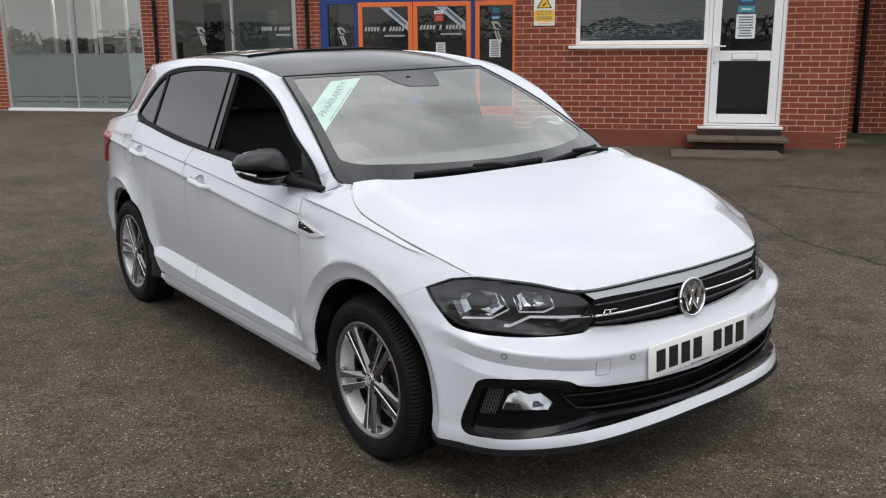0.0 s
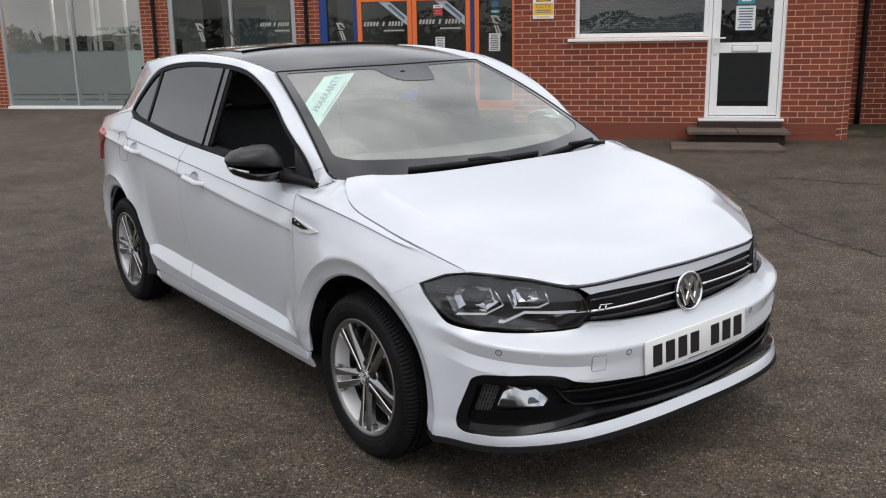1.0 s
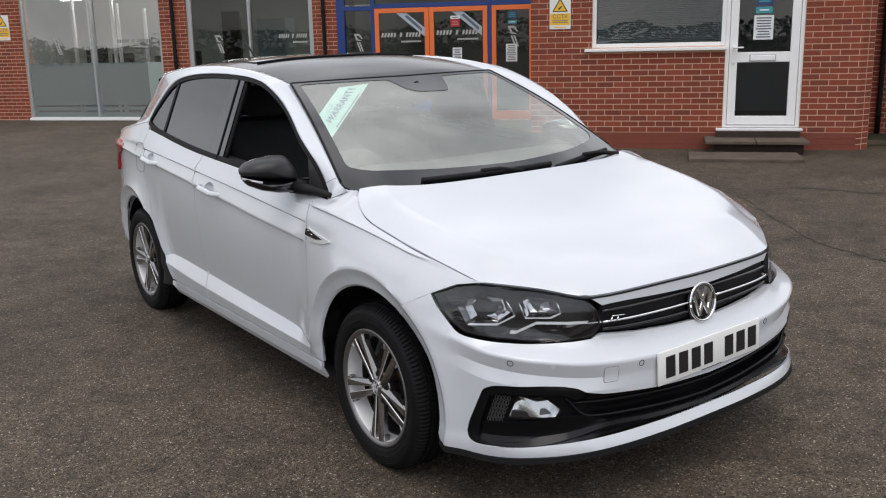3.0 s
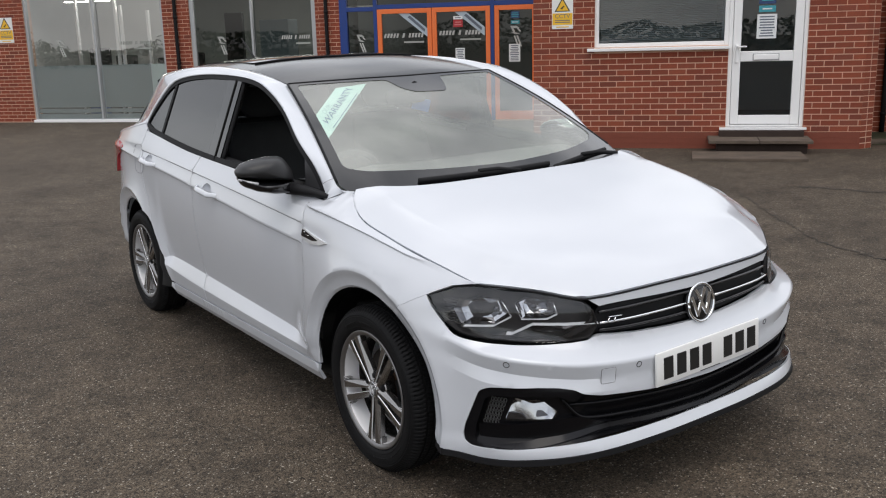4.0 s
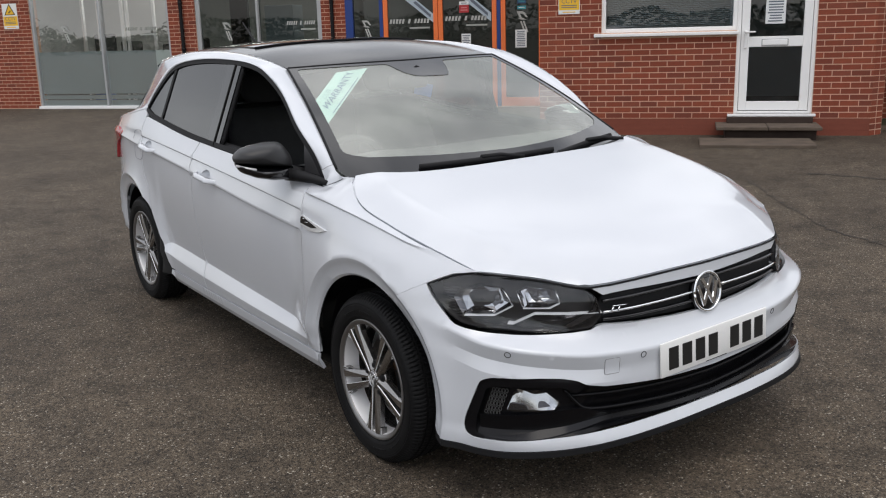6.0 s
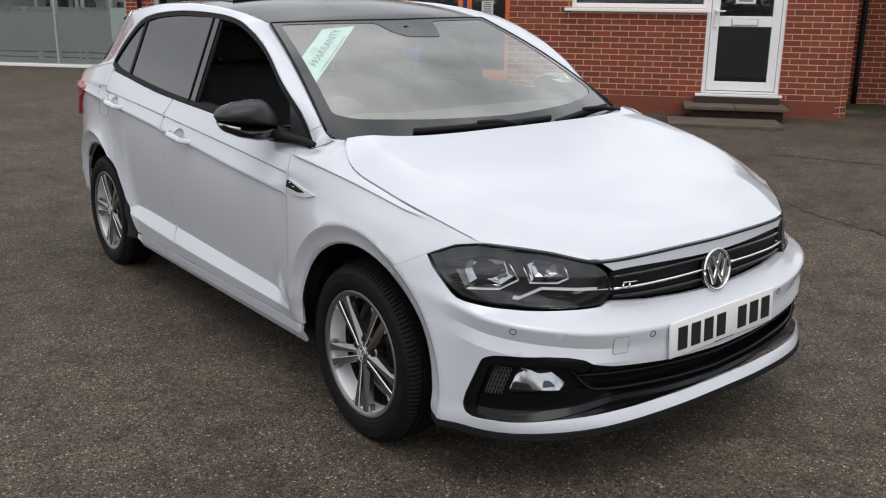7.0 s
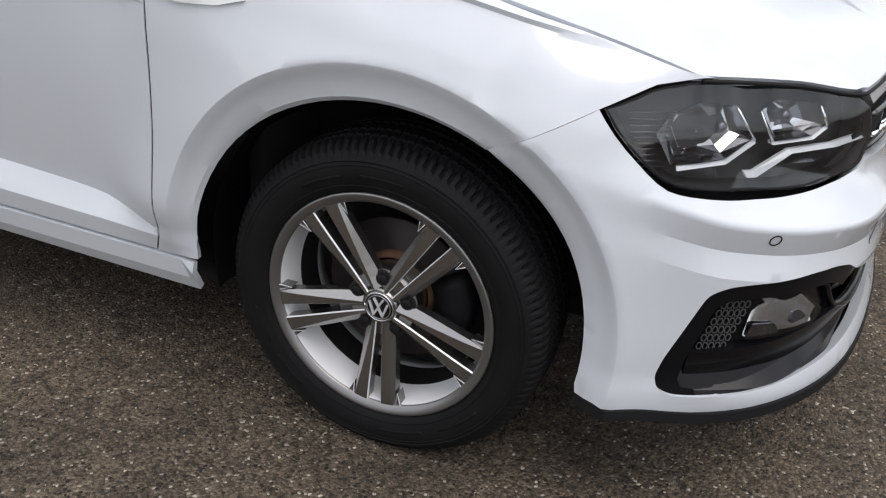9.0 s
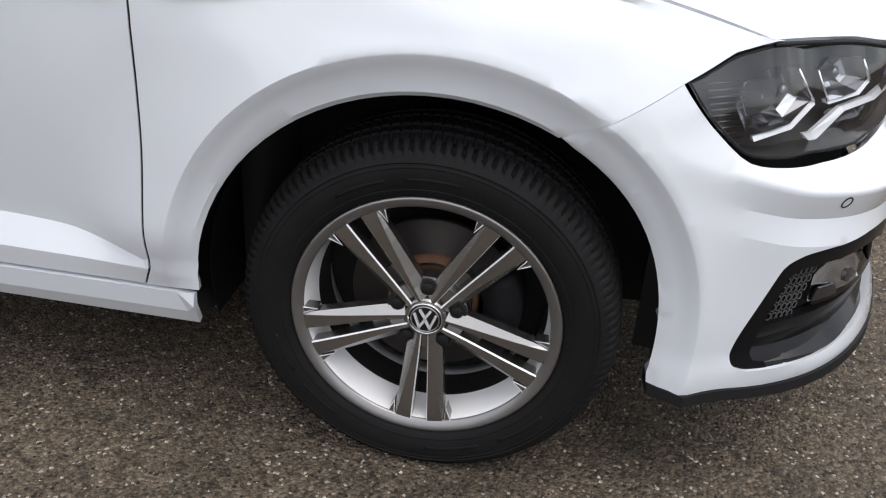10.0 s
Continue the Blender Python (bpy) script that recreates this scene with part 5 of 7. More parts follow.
# ---- the car: cabin ----
rows = []
for y, z in ((0.36, 0.955), (0.50, 0.985), (0.62, 0.995), (0.72, 0.985), (0.78, 0.95), (0.80, 0.86), (0.78, 0.62), (0.74, 0.5)):
    rows.append([(0.70 * u, y + 0.03 * u * u, z - 0.02 * u * u + 0.012 * math.exp(-((u + 0.48) / 0.16) ** 2) * (y > 0.5)) for u in np.linspace(-1, 1, 25)])
put("dashboard", *loft(rows), DASH, car, "dark grey dashboard")
wheel_c, wheel_n = Vector((-0.345, 0.98, 0.865)), Vector((0, 0.92, 0.40)).normalized()
u1 = Vector((1, 0, 0))
u2 = wheel_n.cross(u1)
steer = put("steering_wheel", *tube([wheel_c + (u1 * math.cos(a) + u2 * math.sin(a)) * 0.182 for a in (2 * math.pi * k / 36 for k in range(37))], 0.015, 8), DASH, car, "dark steering wheel")
for a in (0, 180, 270):
    end = u1 * math.cos(radians(a)) + u2 * math.sin(radians(a)) * -1
    put("spoke", *tube([wheel_c, wheel_c + end * 0.18], 0.018, 8, 0.5), DASH, steer)
put("boss", *disc_on(wheel_c, wheel_n, 0.065, 0.03), DASH, steer)


def car_seat(x, y):
    seat = put("seat", *block(x - 0.25, x + 0.25, y - 0.28, y + 0.24, 0.42, 0.60, 0.06), CLOTH, car, "dark cloth front seat")
    rows = []
    for t in np.linspace(0, 1, 9):
        w, d = 0.25 - 0.05 * t**3, 0.065 - 0.02 * t
        cy, cz = y + 0.22 + 0.22 * t, 0.52 + 0.60 * t
        rows.append([(x + w * math.copysign(abs(math.cos(a)) ** 0.5, math.cos(a)), cy + d * math.copysign(abs(math.sin(a)) ** 0.6, math.sin(a)), cz) for a in (2 * math.pi * k / 20 for k in range(20))])
    put("backrest", *capped(rows), CLOTH, seat)
    rows = []
    for t in np.linspace(0, 1, 7):
        w, d = 0.13 * math.sin(math.pi * (0.18 + 0.64 * t)) ** 0.5, 0.05
        rows.append([(x + w * math.cos(a), y + 0.455 + 0.03 * t + d * math.sin(a), 1.15 + 0.15 * t) for a in (2 * math.pi * k / 16 for k in range(16))])
    put("headrest", *capped(rows), CLOTH, seat)


car_seat(-0.36, 1.32)
car_seat(0.36, 1.32)
bench = put("rear_bench", *block(-0.62, 0.62, 2.0, 2.45, 0.42, 0.62, 0.05), CLOTH, car)
put("backrest", *moved(block(-0.62, 0.62, -0.06, 0.06, 0, 0.50, 0.04), Matrix.Translation((0, 2.45, 0.60)) @ Matrix.Rotation(radians(-20), 4, "X")), CLOTH, bench)
put("headliner", *skin(sheet([(-0.53, 1.05), (0.53, 1.05), (0.53, 2.75), (-0.53, 2.75)], 0.08), lambda x, y: roof_at(x, y) + Vector((0, 0, -0.03)), (0, 0, -1), 0.0), HEADLINER, car)
glass_m = put("rear_view_mirror", *moved(block(-0.12, 0.12, -0.02, 0.02, -0.035, 0.035, 0.018), Matrix.Translation((0.0, 0.98, 1.255)) @ Matrix.Rotation(radians(12), 4, "Z")), BLACK_PLASTIC, car, "black interior mirror")
put("mirror_stalk", *tube([(0, 0.985, 1.27), (0, 0.90, 1.31)], 0.02, 8), BLACK_PLASTIC, glass_m)
put("hanging_tag", *moved(block(-0.050, 0.050, -0.003, 0.003, -0.036, 0.022, 0.003), Matrix.Translation((0.105, 1.01, 1.215)) @ Matrix.Rotation(radians(15), 4, "Y")), surface("blue_card", (0.05, 0.20, 0.75), 0.6), car, "blue card hanging from the mirror")
for sg in (-1, 1):
    put("door_lining", *([(sg * 0.75, 0.5, 0.35), (sg * 0.75, 2.3, 0.35), (sg * 0.75, 2.3, 1.03), (sg * 0.75, 0.5, 0.93)], [(0, 1, 2, 3)]), DASH, car)

# sales strip inside the windscreen
TEAL = surface("pale_teal_card", (0.62, 0.88, 0.86), 0.6)
NAVY = surface("navy_ink", (0.015, 0.15, 0.33), 0.6)
FAINT_INK = surface("faint_teal_ink", (0.33, 0.58, 0.60), 0.6)


STRIP_FAR, STRIP_NEAR = ((-0.955, 0.590), (-0.673, 0.915)), ((-0.943, 0.375), (-0.403, 0.945))


def on_strip(a, b):
    """A place on the strip, a along it from 0 to 1, b across it, just behind the glass."""
    p = [Vector(q) for q in (*STRIP_FAR, *STRIP_NEAR)]
    c = [screen_at(q.x, q.y) for q in p]
    return c[0].lerp(c[1], a).lerp(c[2].lerp(c[3], a), b) + Vector((0, 0.002, -0.004))


strip_ob = put("sales_strip", *loft([[on_strip(a, b) for b in np.linspace(0, 1, 7)] for a in np.linspace(0, 1, 17)]), TEAL, None)
tagged(strip_ob, "pale teal sales strip lettered WARRANTY inside the windscreen", "sticker")


def letters(text, size, material, name):
    curve = bpy.data.curves.new(name, "FONT")
    curve.body, curve.size, curve.resolution_u = text, size, 3
    curve.align_x, curve.align_y = "CENTER", "CENTER"
    tmp = bpy.data.objects.new(name, curve)
    scene.collection.objects.link(tmp)
    bpy.context.view_layer.update()
    me = bpy.data.meshes.new_from_object(tmp.evaluated_get(bpy.context.evaluated_depsgraph_get()))
    bpy.data.objects.remove(tmp)
    me.materials.clear()
    me.materials.append(material)
    return me


me = letters("WARRANTY", 1.0, NAVY, "lettering")
half_w = max(abs(v.co.x) for v in me.vertices)
for v in me.vertices:
    v.co = on_strip(0.52 + 0.42 * v.co.x / half_w, 0.53 - 0.40 * v.co.y) + Vector((0, -0.0012, 0.0022))
word = new("lettering", me)
word.parent = strip_ob
me = letters("OUR", 1.0, FAINT_INK, "lettering")
half_w = max(abs(v.co.x) for v in me.vertices)
for v in me.vertices:
    v.co = on_strip(0.34 + 0.12 * v.co.x / half_w, 0.24 - 0.30 * v.co.y) + Vector((0, -0.0012, 0.0022))
word = new("lettering", me)
word.parent = strip_ob
for a0, a1, b0 in ((0.15, 0.80, 0.90),):
    put("line_bar", *loft([[on_strip(a, b) + Vector((0, -0.0012, 0.0022)) for b in (b0, b0 + (0.10 if b0 < 0.5 else 0.03))] for a in np.linspace(a0, a1, 8)]), NAVY, strip_ob)


# ---- the car: wheels ----
def face_out(me):
    """Turns a closed mesh's faces outwards."""
    bm = bmesh.new()
    bm.from_mesh(me)
    bmesh.ops.recalc_face_normals(bm, faces=bm.faces[:])
    bm.to_mesh(me)
    bm.free()


def alloy_wheel():
    """A five-times-double-spoke wheel about the x axis, its outer face towards -x, the tyre's middle at x = 0."""
    # rim: outer lip, inner barrel
    prof = [(0.2135, -0.079), (0.2150, -0.0835), (0.2130, -0.0868), (0.2095, -0.0865), (0.1975, -0.0815), (0.1955, -0.0770), (0.1950, -0.062), (0.1880, -0.020), (0.1820, 0.030), (0.1960, 0.080), (0.2120, 0.086)]
    pts, faces = lathe(prof, 96)
    rim = (pts, [tuple(reversed(t)) for t in faces])
    pieces = [rim]
    barrel_count = len(rim[1])
    # hub
    hub = lathe([(0.064, -0.014), (0.066, -0.040), (0.066, -0.056), (0.062, -0.0625), (0.038, -0.0640), (0.033, -0.060), (0.002, -0.060)], 60)
    pieces.append((hub[0], [tuple(reversed(t)) for t in hub[1]]))
    # collar under the hub cap
    collar = lathe([(0.0345, -0.058), (0.0340, -0.070), (0.0315, -0.0735), (0.0265, -0.0735)], 48)
    pieces.append((collar[0], [tuple(reversed(t)) for t in collar[1]]))
    # twin spokes: a flat main facet, an outer facet that tapers from hub to rim, a bright cut inner edge, and a fin at the rim
    spokes, fins, zigs, webs = [], [], [], []
    for k in range(5):
        turn = Matrix.Rotation(radians(-(54 + 72 * k) + 90), 4, "X")
        for sg in (-1, 1):
            rows = []
            for t in np.linspace(0, 1, 9):
                r = 0.030 + 0.1745 * t
                off, half = 0.0155 + 0.0125 * t, 0.0108 + 0.0042 * t
                face = -0.0725 - 0.0080 * ease(0.0, 1.0, t)
                deep = face + 0.030 - 0.008 * t
                inner, outer = off - half, off + half
                ridge = inner + 0.0020 + (2 * half - 0.0030) * (0.22 + 0.76 * t)
                sec = [(inner, deep), (inner, face + 0.0022), (inner + 0.0017, face - 0.0006), (ridge, face - 0.0016 * (1 - t)), (outer, face + 0.0125 - 0.0095 * t), (outer, deep)]
                rows.append([Vector((x, sg * o, r)) for o, x in sec])
            spokes.append(moved(capped(rows), turn))
            tip = [(0.0425, 0.2035, -0.0800), (0.0432, 0.1690, -0.0735), (0.0570, 0.1995, -0.0805)]
            fins.append(moved(capped([[Vector((x, sg * o, r)) for o, r, x in tip], [Vector((x + 0.022, sg * o, r)) for o, r, x in tip]]), turn))
            zigs.append(moved(tube([Vector((x - 0.0012, sg * o, r)) for o, r, x in tip], 0.0013, 5), turn))
        web = [[Vector((-0.046 - 0.004 * t, o * (0.010 + 0.006 * t), 0.036 + 0.060 * t)) for o in (-1, 1)] + [Vector((-0.026 - 0.004 * t, o * (0.010 + 0.006 * t), 0.036 + 0.060 * t)) for o in (1, -1)] for t in np.linspace(0, 1, 6)]
        webs.append(moved(capped(web), turn))
    pts, faces = joined(*pieces)
    me = mesh_of("wheel", pts, faces, SPOKE_GREY, False)
    me.materials.append(BARREL)
    me.materials.append(CUT_EDGE)
    me.materials.append(RIM_GREY)
    bm = bmesh.new()
    bm.from_mesh(me)
    bm.faces.ensure_lookup_table()
    bmesh.ops.recalc_face_normals(bm, faces=bm.faces[:])
    for f in bm.faces:
        c = f.calc_center_median()
        r = math.hypot(c.y, c.z)
        if 0.187 < r < 0.1985 and c.x > -0.0765 and len(f.verts) == 4 and f.index < barrel_count:
            f.material_index = 1
        elif f.index < barrel_count and r > 0.196:
            f.material_index = 3
        if f.index < barrel_count:
            f.smooth = True
    bm.to_mesh(me)
    bm.free()
    wheel = new("wheel", me)
    for points, sides in spokes:
        spoke = put("spoke", points, sides, SPOKE_GREY, wheel, smooth=False)
        spoke.data.materials.append(CUT_EDGE)
        spoke.data.polygons.foreach_set("material_index", [1 if i < 48 and i % 6 == 1 else 0 for i in range(len(sides))])
        face_out(spoke.data)
    for fin in fins:
        face_out(put("fin", *fin, SPOKE_GREY, wheel, smooth=False).data)
    for web in webs:
        put("web", *web, RIM_GREY, wheel, smooth=False)
    for zig in zigs:
        put("cut_edge", *zig, CUT_EDGE, wheel)
    # tyre: rounded shoulders, shallow grooves across them, long grooves round the tread
    prof = [(0.196, 0.070), (0.2125, 0.078), (0.2165, 0.084), (0.226, 0.0895), (0.245, 0.0935), (0.258, 0.0938), (0.2690, 0.0910), (0.2710, 0.0920), (0.2755, 0.0895), (0.2775, 0.0870), (0.2860, 0.0815), (0.2930, 0.0740), (0.2975, 0.0660),
            (0.2995, 0.0580), (0.3000, 0.0500), (0.2940, 0.0490), (0.2940, 0.0420), (0.3010, 0.0410), (0.3020, 0.0240), (0.2955, 0.0230), (0.2955, 0.0150), (0.3024, 0.0140), (0.3025, 0.0)]
    prof = prof + [(r, -a) for r, a in reversed(prof[:-1])]
    n = 720
    rows = []
    for r, a in prof:
        ring = []
        for k in range(n):
            rr = r
            slot = (k + int((a + 0.1) * 80)) % 6
            if 0.284 < r and abs(a) > 0.052 and slot < 2:
                rr -= 0.0070 if r > 0.2925 else 0.0035
            elif 0.299 < r and 0.012 < abs(a) < 0.045 and slot < 1:
                rr -= 0.004
            t = 2 * math.pi * k / n
            ring.append((a, rr * math.cos(t), rr * math.sin(t)))
        rows.append(ring)
    tyre = loft(rows, True)
    tyre_ob = put("tyre", *tyre, RUBBER, wheel, "black tyre with a worn tread")
    tyre_ob.data.set_sharp_from_angle(angle=radians(28))
    # raised sidewall lettering as plain bars, and ribs
    for start, step in ((55, 26), (215, 30), (305, 24)):
        for k in range(2):
            rows = [[(-x, r * math.cos(t), r * math.sin(t)) for r, x in ((0.242, 0.0930), (0.2425, 0.0938), (0.2475, 0.0942), (0.248, 0.0936))] for t in np.linspace(radians(start + step * k), radians(start + step * (k + 0.72)), 10)]
            put("sidewall_mark", *capped(rows), RUBBER, tyre_ob)
    for r, x in ((0.2285, 0.0905), (0.264, 0.0932)):
        put("sidewall_rib", *lathe([(r - 0.002, -x + 0.001), (r, -x - 0.0008), (r + 0.002, -x + 0.001)], 96), RUBBER, tyre_ob)
    cap = put("hub_cap", *moved(disc_on((0, 0, 0), (-1, 0, 0), 0.0275, 0.004, 36), Matrix.Translation((-0.0722, 0, 0))), GLOSS_BLACK, wheel, "round hub cap with a silver badge")
    put("cap_ring", *ring_on((-0.0762, 0, 0), (-1, 0, 0), 0.0225, 0.0011), ALLOY, cap)
    put("cap_ring", *ring_on((-0.0750, 0, 0), (-1, 0, 0), 0.0270, 0.0014), CHROME, cap)
    badge_bars((-0.0757, 0, 0), (-1, 0, 0), 0.0212, 0.0020, ALLOY_BRIGHT, cap)
    for k in range(5):
        a = radians(90 + 72 * k)
        c = Vector((-0.058, 0.050 * math.cos(a), 0.050 * math.sin(a)))
        # flat near-black disc: the shade of the bolt's hollow, painted on the hub
        well = put("bolt_well", *disc_on(c - Vector((0.0045, 0, 0)), (-1, 0, 0), 0.0165, 0.0012, 20), DARK, wheel)
        put("wheel_bolt", *disc_on(c - Vector((0.008, 0, 0)), (-1, 0, 0), 0.0105, 0.004, 12), BLACK_PLASTIC, well)
    disc = lathe([(0.020, -0.012), (0.062, -0.012), (0.064, 0.0), (0.135, 0.0), (0.137, 0.004), (0.135, 0.018), (0.06, 0.018)], 60)
    brake = put("brake_disc", *(disc[0], [tuple(reversed(t)) for t in disc[1]]), BRAKE_IRON, wheel, "worn iron brake disc")
    put("disc_hub", *lathe([(0.066, -0.0125), (0.074, -0.010), (0.076, 0.0)], 40), RUST, brake)
    rows = [[(x, r * math.cos(a), r * math.sin(a)) for r, x in ((0.085, -0.028), (0.145, -0.030), (0.150, 0.02), (0.085, 0.02))] for a in np.linspace(radians(150), radians(215), 9)]
    put("brake_caliper", *capped(rows), BLACK_PLASTIC, wheel)
    # near-black disc added to close the wheel's back, its shade in the colour
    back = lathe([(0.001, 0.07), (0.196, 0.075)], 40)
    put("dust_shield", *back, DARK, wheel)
    return wheel


# the yard falls to the right, so the body rides higher on its left side
for ob in car.children_recursive:
    me = ob.data
    co = np.empty(len(me.vertices) * 3)
    me.vertices.foreach_get("co", co)
    co[2::3] += 0.033 * (np.sqrt(co[0::3] ** 2 + 0.0036) + co[0::3]) / 2 - 0.00099
    me.vertices.foreach_set("co", co)
    me.update()

first = alloy_wheel()
WHEEL_X = 0.750
first.parent = car
first.matrix_basis = Matrix.Translation((-WHEEL_X, ARCH_F, HUB_Z)) @ Matrix.Rotation(radians(0), 4, "X")
tagged(first, "grey five-twin-spoke alloy wheel")
for m in (pose(-WHEEL_X + 0.026, ARCH_R, HUB_Z, 14, 0, 0), pose(WHEEL_X, ARCH_F, HUB_Z, 20, 0, 180), pose(WHEEL_X, ARCH_R, HUB_Z, 47, 0, 180)):
    copy_thing(first, m)


# ---- the ground ----
GROUND_Z = 0.02


def tarmac_material():
    m = bpy.data.materials.new("worn_tarmac")
    m.use_nodes = True
    nodes, links = m.node_tree.nodes, m.node_tree.links
    b = nodes["Principled BSDF"]
    place = nodes.new("ShaderNodeTexCoord")

    def noise_tex(scale, detail=6.0, rough=0.6):
        t = nodes.new("ShaderNodeTexNoise")
        t.inputs["Scale"].default_value, t.inputs["Detail"].default_value, t.inputs["Roughness"].default_value = scale, detail, rough
        links.new(place.outputs["Object"], t.inputs["Vector"])
        return t

    def ramp(source, stops):
        r = nodes.new("ShaderNodeValToRGB")
        el = r.color_ramp.elements
        while len(el) < len(stops):
            el.new(0.5)
        for e, (p, c) in zip(el, stops):
            e.position, e.color = p, (*c, 1)
        links.new(source, r.inputs[0])
        return r

    def mixed(kind, fac, a, c):
        x = nodes.new("ShaderNodeMixRGB")
        x.blend_type = kind
        if isinstance(fac, float):
            x.inputs[0].default_value = fac
        else:
            links.new(fac, x.inputs[0])
        links.new(a, x.inputs[1])
        links.new(c, x.inputs[2])
        return x

    # stones of the mix, each with its own tone, in dark binder
    cells = nodes.new("ShaderNodeTexVoronoi")
    cells.inputs["Scale"].default_value = 175
    links.new(place.outputs["Object"], cells.inputs["Vector"])
    tone = nodes.new("ShaderNodeSeparateColor")
    links.new(cells.outputs["Color"], tone.inputs[0])
    stones = ramp(tone.outputs[0], [(0.0, (0.056, 0.045, 0.034)), (0.45, (0.102, 0.081, 0.060)), (0.80, (0.130, 0.105, 0.078)), (0.965, (0.165, 0.14, 0.11)), (0.994, (0.44, 0.41, 0.36))])
    gaps = ramp(cells.outputs["Distance"], [(0.30, (1, 1, 1)), (0.80, (0.72, 0.72, 0.72))])
    fine = mixed("MULTIPLY", 1.0, stones.outputs[0], gaps.outputs[0])
    grit = ramp(noise_tex(420, 3, 0.8).outputs["Fac"], [(0.33, (0.55, 0.55, 0.55)), (0.5, (1.0, 1.0, 1.0)), (0.70, (1.4, 1.38, 1.34))])
    clump = ramp(noise_tex(70, 4, 0.75).outputs["Fac"], [(0.38, (0.36, 0.35, 0.34)), (0.47, (0.90, 0.89, 0.88)), (0.64, (1.32, 1.32, 1.30))])
    fine = mixed("MULTIPLY", 1.0, mixed("MULTIPLY", 1.0, fine.outputs[0], grit.outputs[0]).outputs[0], clump.outputs[0])
    # single pale chips and dark pits
    spots = nodes.new("ShaderNodeTexVoronoi")
    spots.inputs["Scale"].default_value = 105
    links.new(place.outputs["Object"], spots.inputs["Vector"])
    odds = nodes.new("ShaderNodeSeparateColor")
    links.new(spots.outputs["Color"], odds.inputs[0])

    def scatter(source, limit, reach, colour, below):
        pick, near, both_ = nodes.new("ShaderNodeMath"), nodes.new("ShaderNodeMath"), nodes.new("ShaderNodeMath")
        pick.operation, near.operation, both_.operation = "GREATER_THAN", "LESS_THAN", "MULTIPLY"
        pick.inputs[1].default_value, near.inputs[1].default_value = limit, reach
        links.new(source, pick.inputs[0])
        links.new(spots.outputs["Distance"], near.inputs[0])
        links.new(pick.outputs[0], both_.inputs[0])
        links.new(near.outputs[0], both_.inputs[1])
        tint = nodes.new("ShaderNodeRGB")
        tint.outputs[0].default_value = (*colour, 1)
        return mixed("MIX", both_.outputs[0], below.outputs[0], tint.outputs[0])

    fine = scatter(odds.outputs[0], 0.955, 0.26, (0.34, 0.305, 0.26), fine)
    fine = scatter(odds.outputs[1], 0.87, 0.38, (0.016, 0.013, 0.011), fine)
    wide = ramp(noise_tex(0.55, 5).outputs["Fac"], [(0.32, (0.62, 0.60, 0.58)), (0.55, (1.0, 0.99, 0.97)), (0.75, (1.18, 1.15, 1.10))])
    patch = ramp(noise_tex(4.5, 6, 0.7).outputs["Fac"], [(0.34, (0.62, 0.61, 0.60)), (0.50, (0.96, 0.95, 0.94)), (0.66, (1.14, 1.12, 1.09))])
    worn = mixed("MULTIPLY", 1.0, mixed("MULTIPLY", 1.0, fine.outputs[0], wide.outputs[0]).outputs[0], patch.outputs[0])
    links.new(worn.outputs[0], b.inputs["Base Color"])
    b.inputs["Roughness"].default_value = 0.82
    b.inputs["Specular IOR Level"].default_value = 0.35
    lift = nodes.new("ShaderNodeBump")
    lift.inputs["Strength"].default_value, lift.inputs["Distance"].default_value = 0.85, 0.004
    flip = nodes.new("ShaderNodeMath")
    flip.operation = "SUBTRACT"
    flip.inputs[0].default_value = 1.0
    links.new(cells.outputs["Distance"], flip.inputs[1])
    links.new(flip.outputs[0], lift.inputs["Height"])
    links.new(lift.outputs[0], b.inputs["Normal"])
    return m


TARMAC = tarmac_material()
ground = put("ground", [(-400, -400, GROUND_Z), (400, -400, GROUND_Z), (400, 400, GROUND_Z), (-400, 400, GROUND_Z)], [(0, 1, 2, 3)], TARMAC)
tagged(ground, "grey-brown worn tarmac car park with pale stone chips", "ground", kind="structure")
# a ragged crack that crosses the tarmac beyond the car
rng = random.Random(4)
CRACK = surface("crack_dirt", (0.042, 0.036, 0.030), 0.95, fine=0.3, scale=20)
for ends, wide in (([(4.9, 2.75), (4.45, 2.2), (3.83, 1.41), (3.52, 0.95), (3.42, 0.6), (3.3, 0.2)], 0.020), ([(7.4, 0.2), (6.5, 0.8), (5.9, 1.7), (5.6, 2.6)], 0.030)):
    way = dense(spline([Vector(q) for q in ends], 6), 0.06, False)
    rows = []
    for p in way:
        q = p + Vector((rng.uniform(-1, 1), rng.uniform(-1, 1))) * 0.025
        w = wide * rng.uniform(0.3, 1.0)
        rows.append([(q.x - w, q.y - w * 0.5, GROUND_Z + 0.004), (q.x + w, q.y + w * 0.5, GROUND_Z + 0.004)])
    tagged(put("tarmac_crack", *loft(rows), CRACK, smooth=False), "dark ragged crack across the tarmac", "crack", kind="structure")

# ---- the building: local axes x along the front, y into it, z up ----
U = Vector((math.cos(radians(-50)), math.sin(radians(-50)), 0))
INTO = Vector((-U.y, U.x, 0))
FAC = Matrix(((U.x, INTO.x, 0, INTO.x * 9.12), (U.y, INTO.y, 0, INTO.y * 9.12), (0, 0, 1, 0), (0, 0, 0, 1)))
SHOP_Y, YARD_Y = 4.35, 2.1


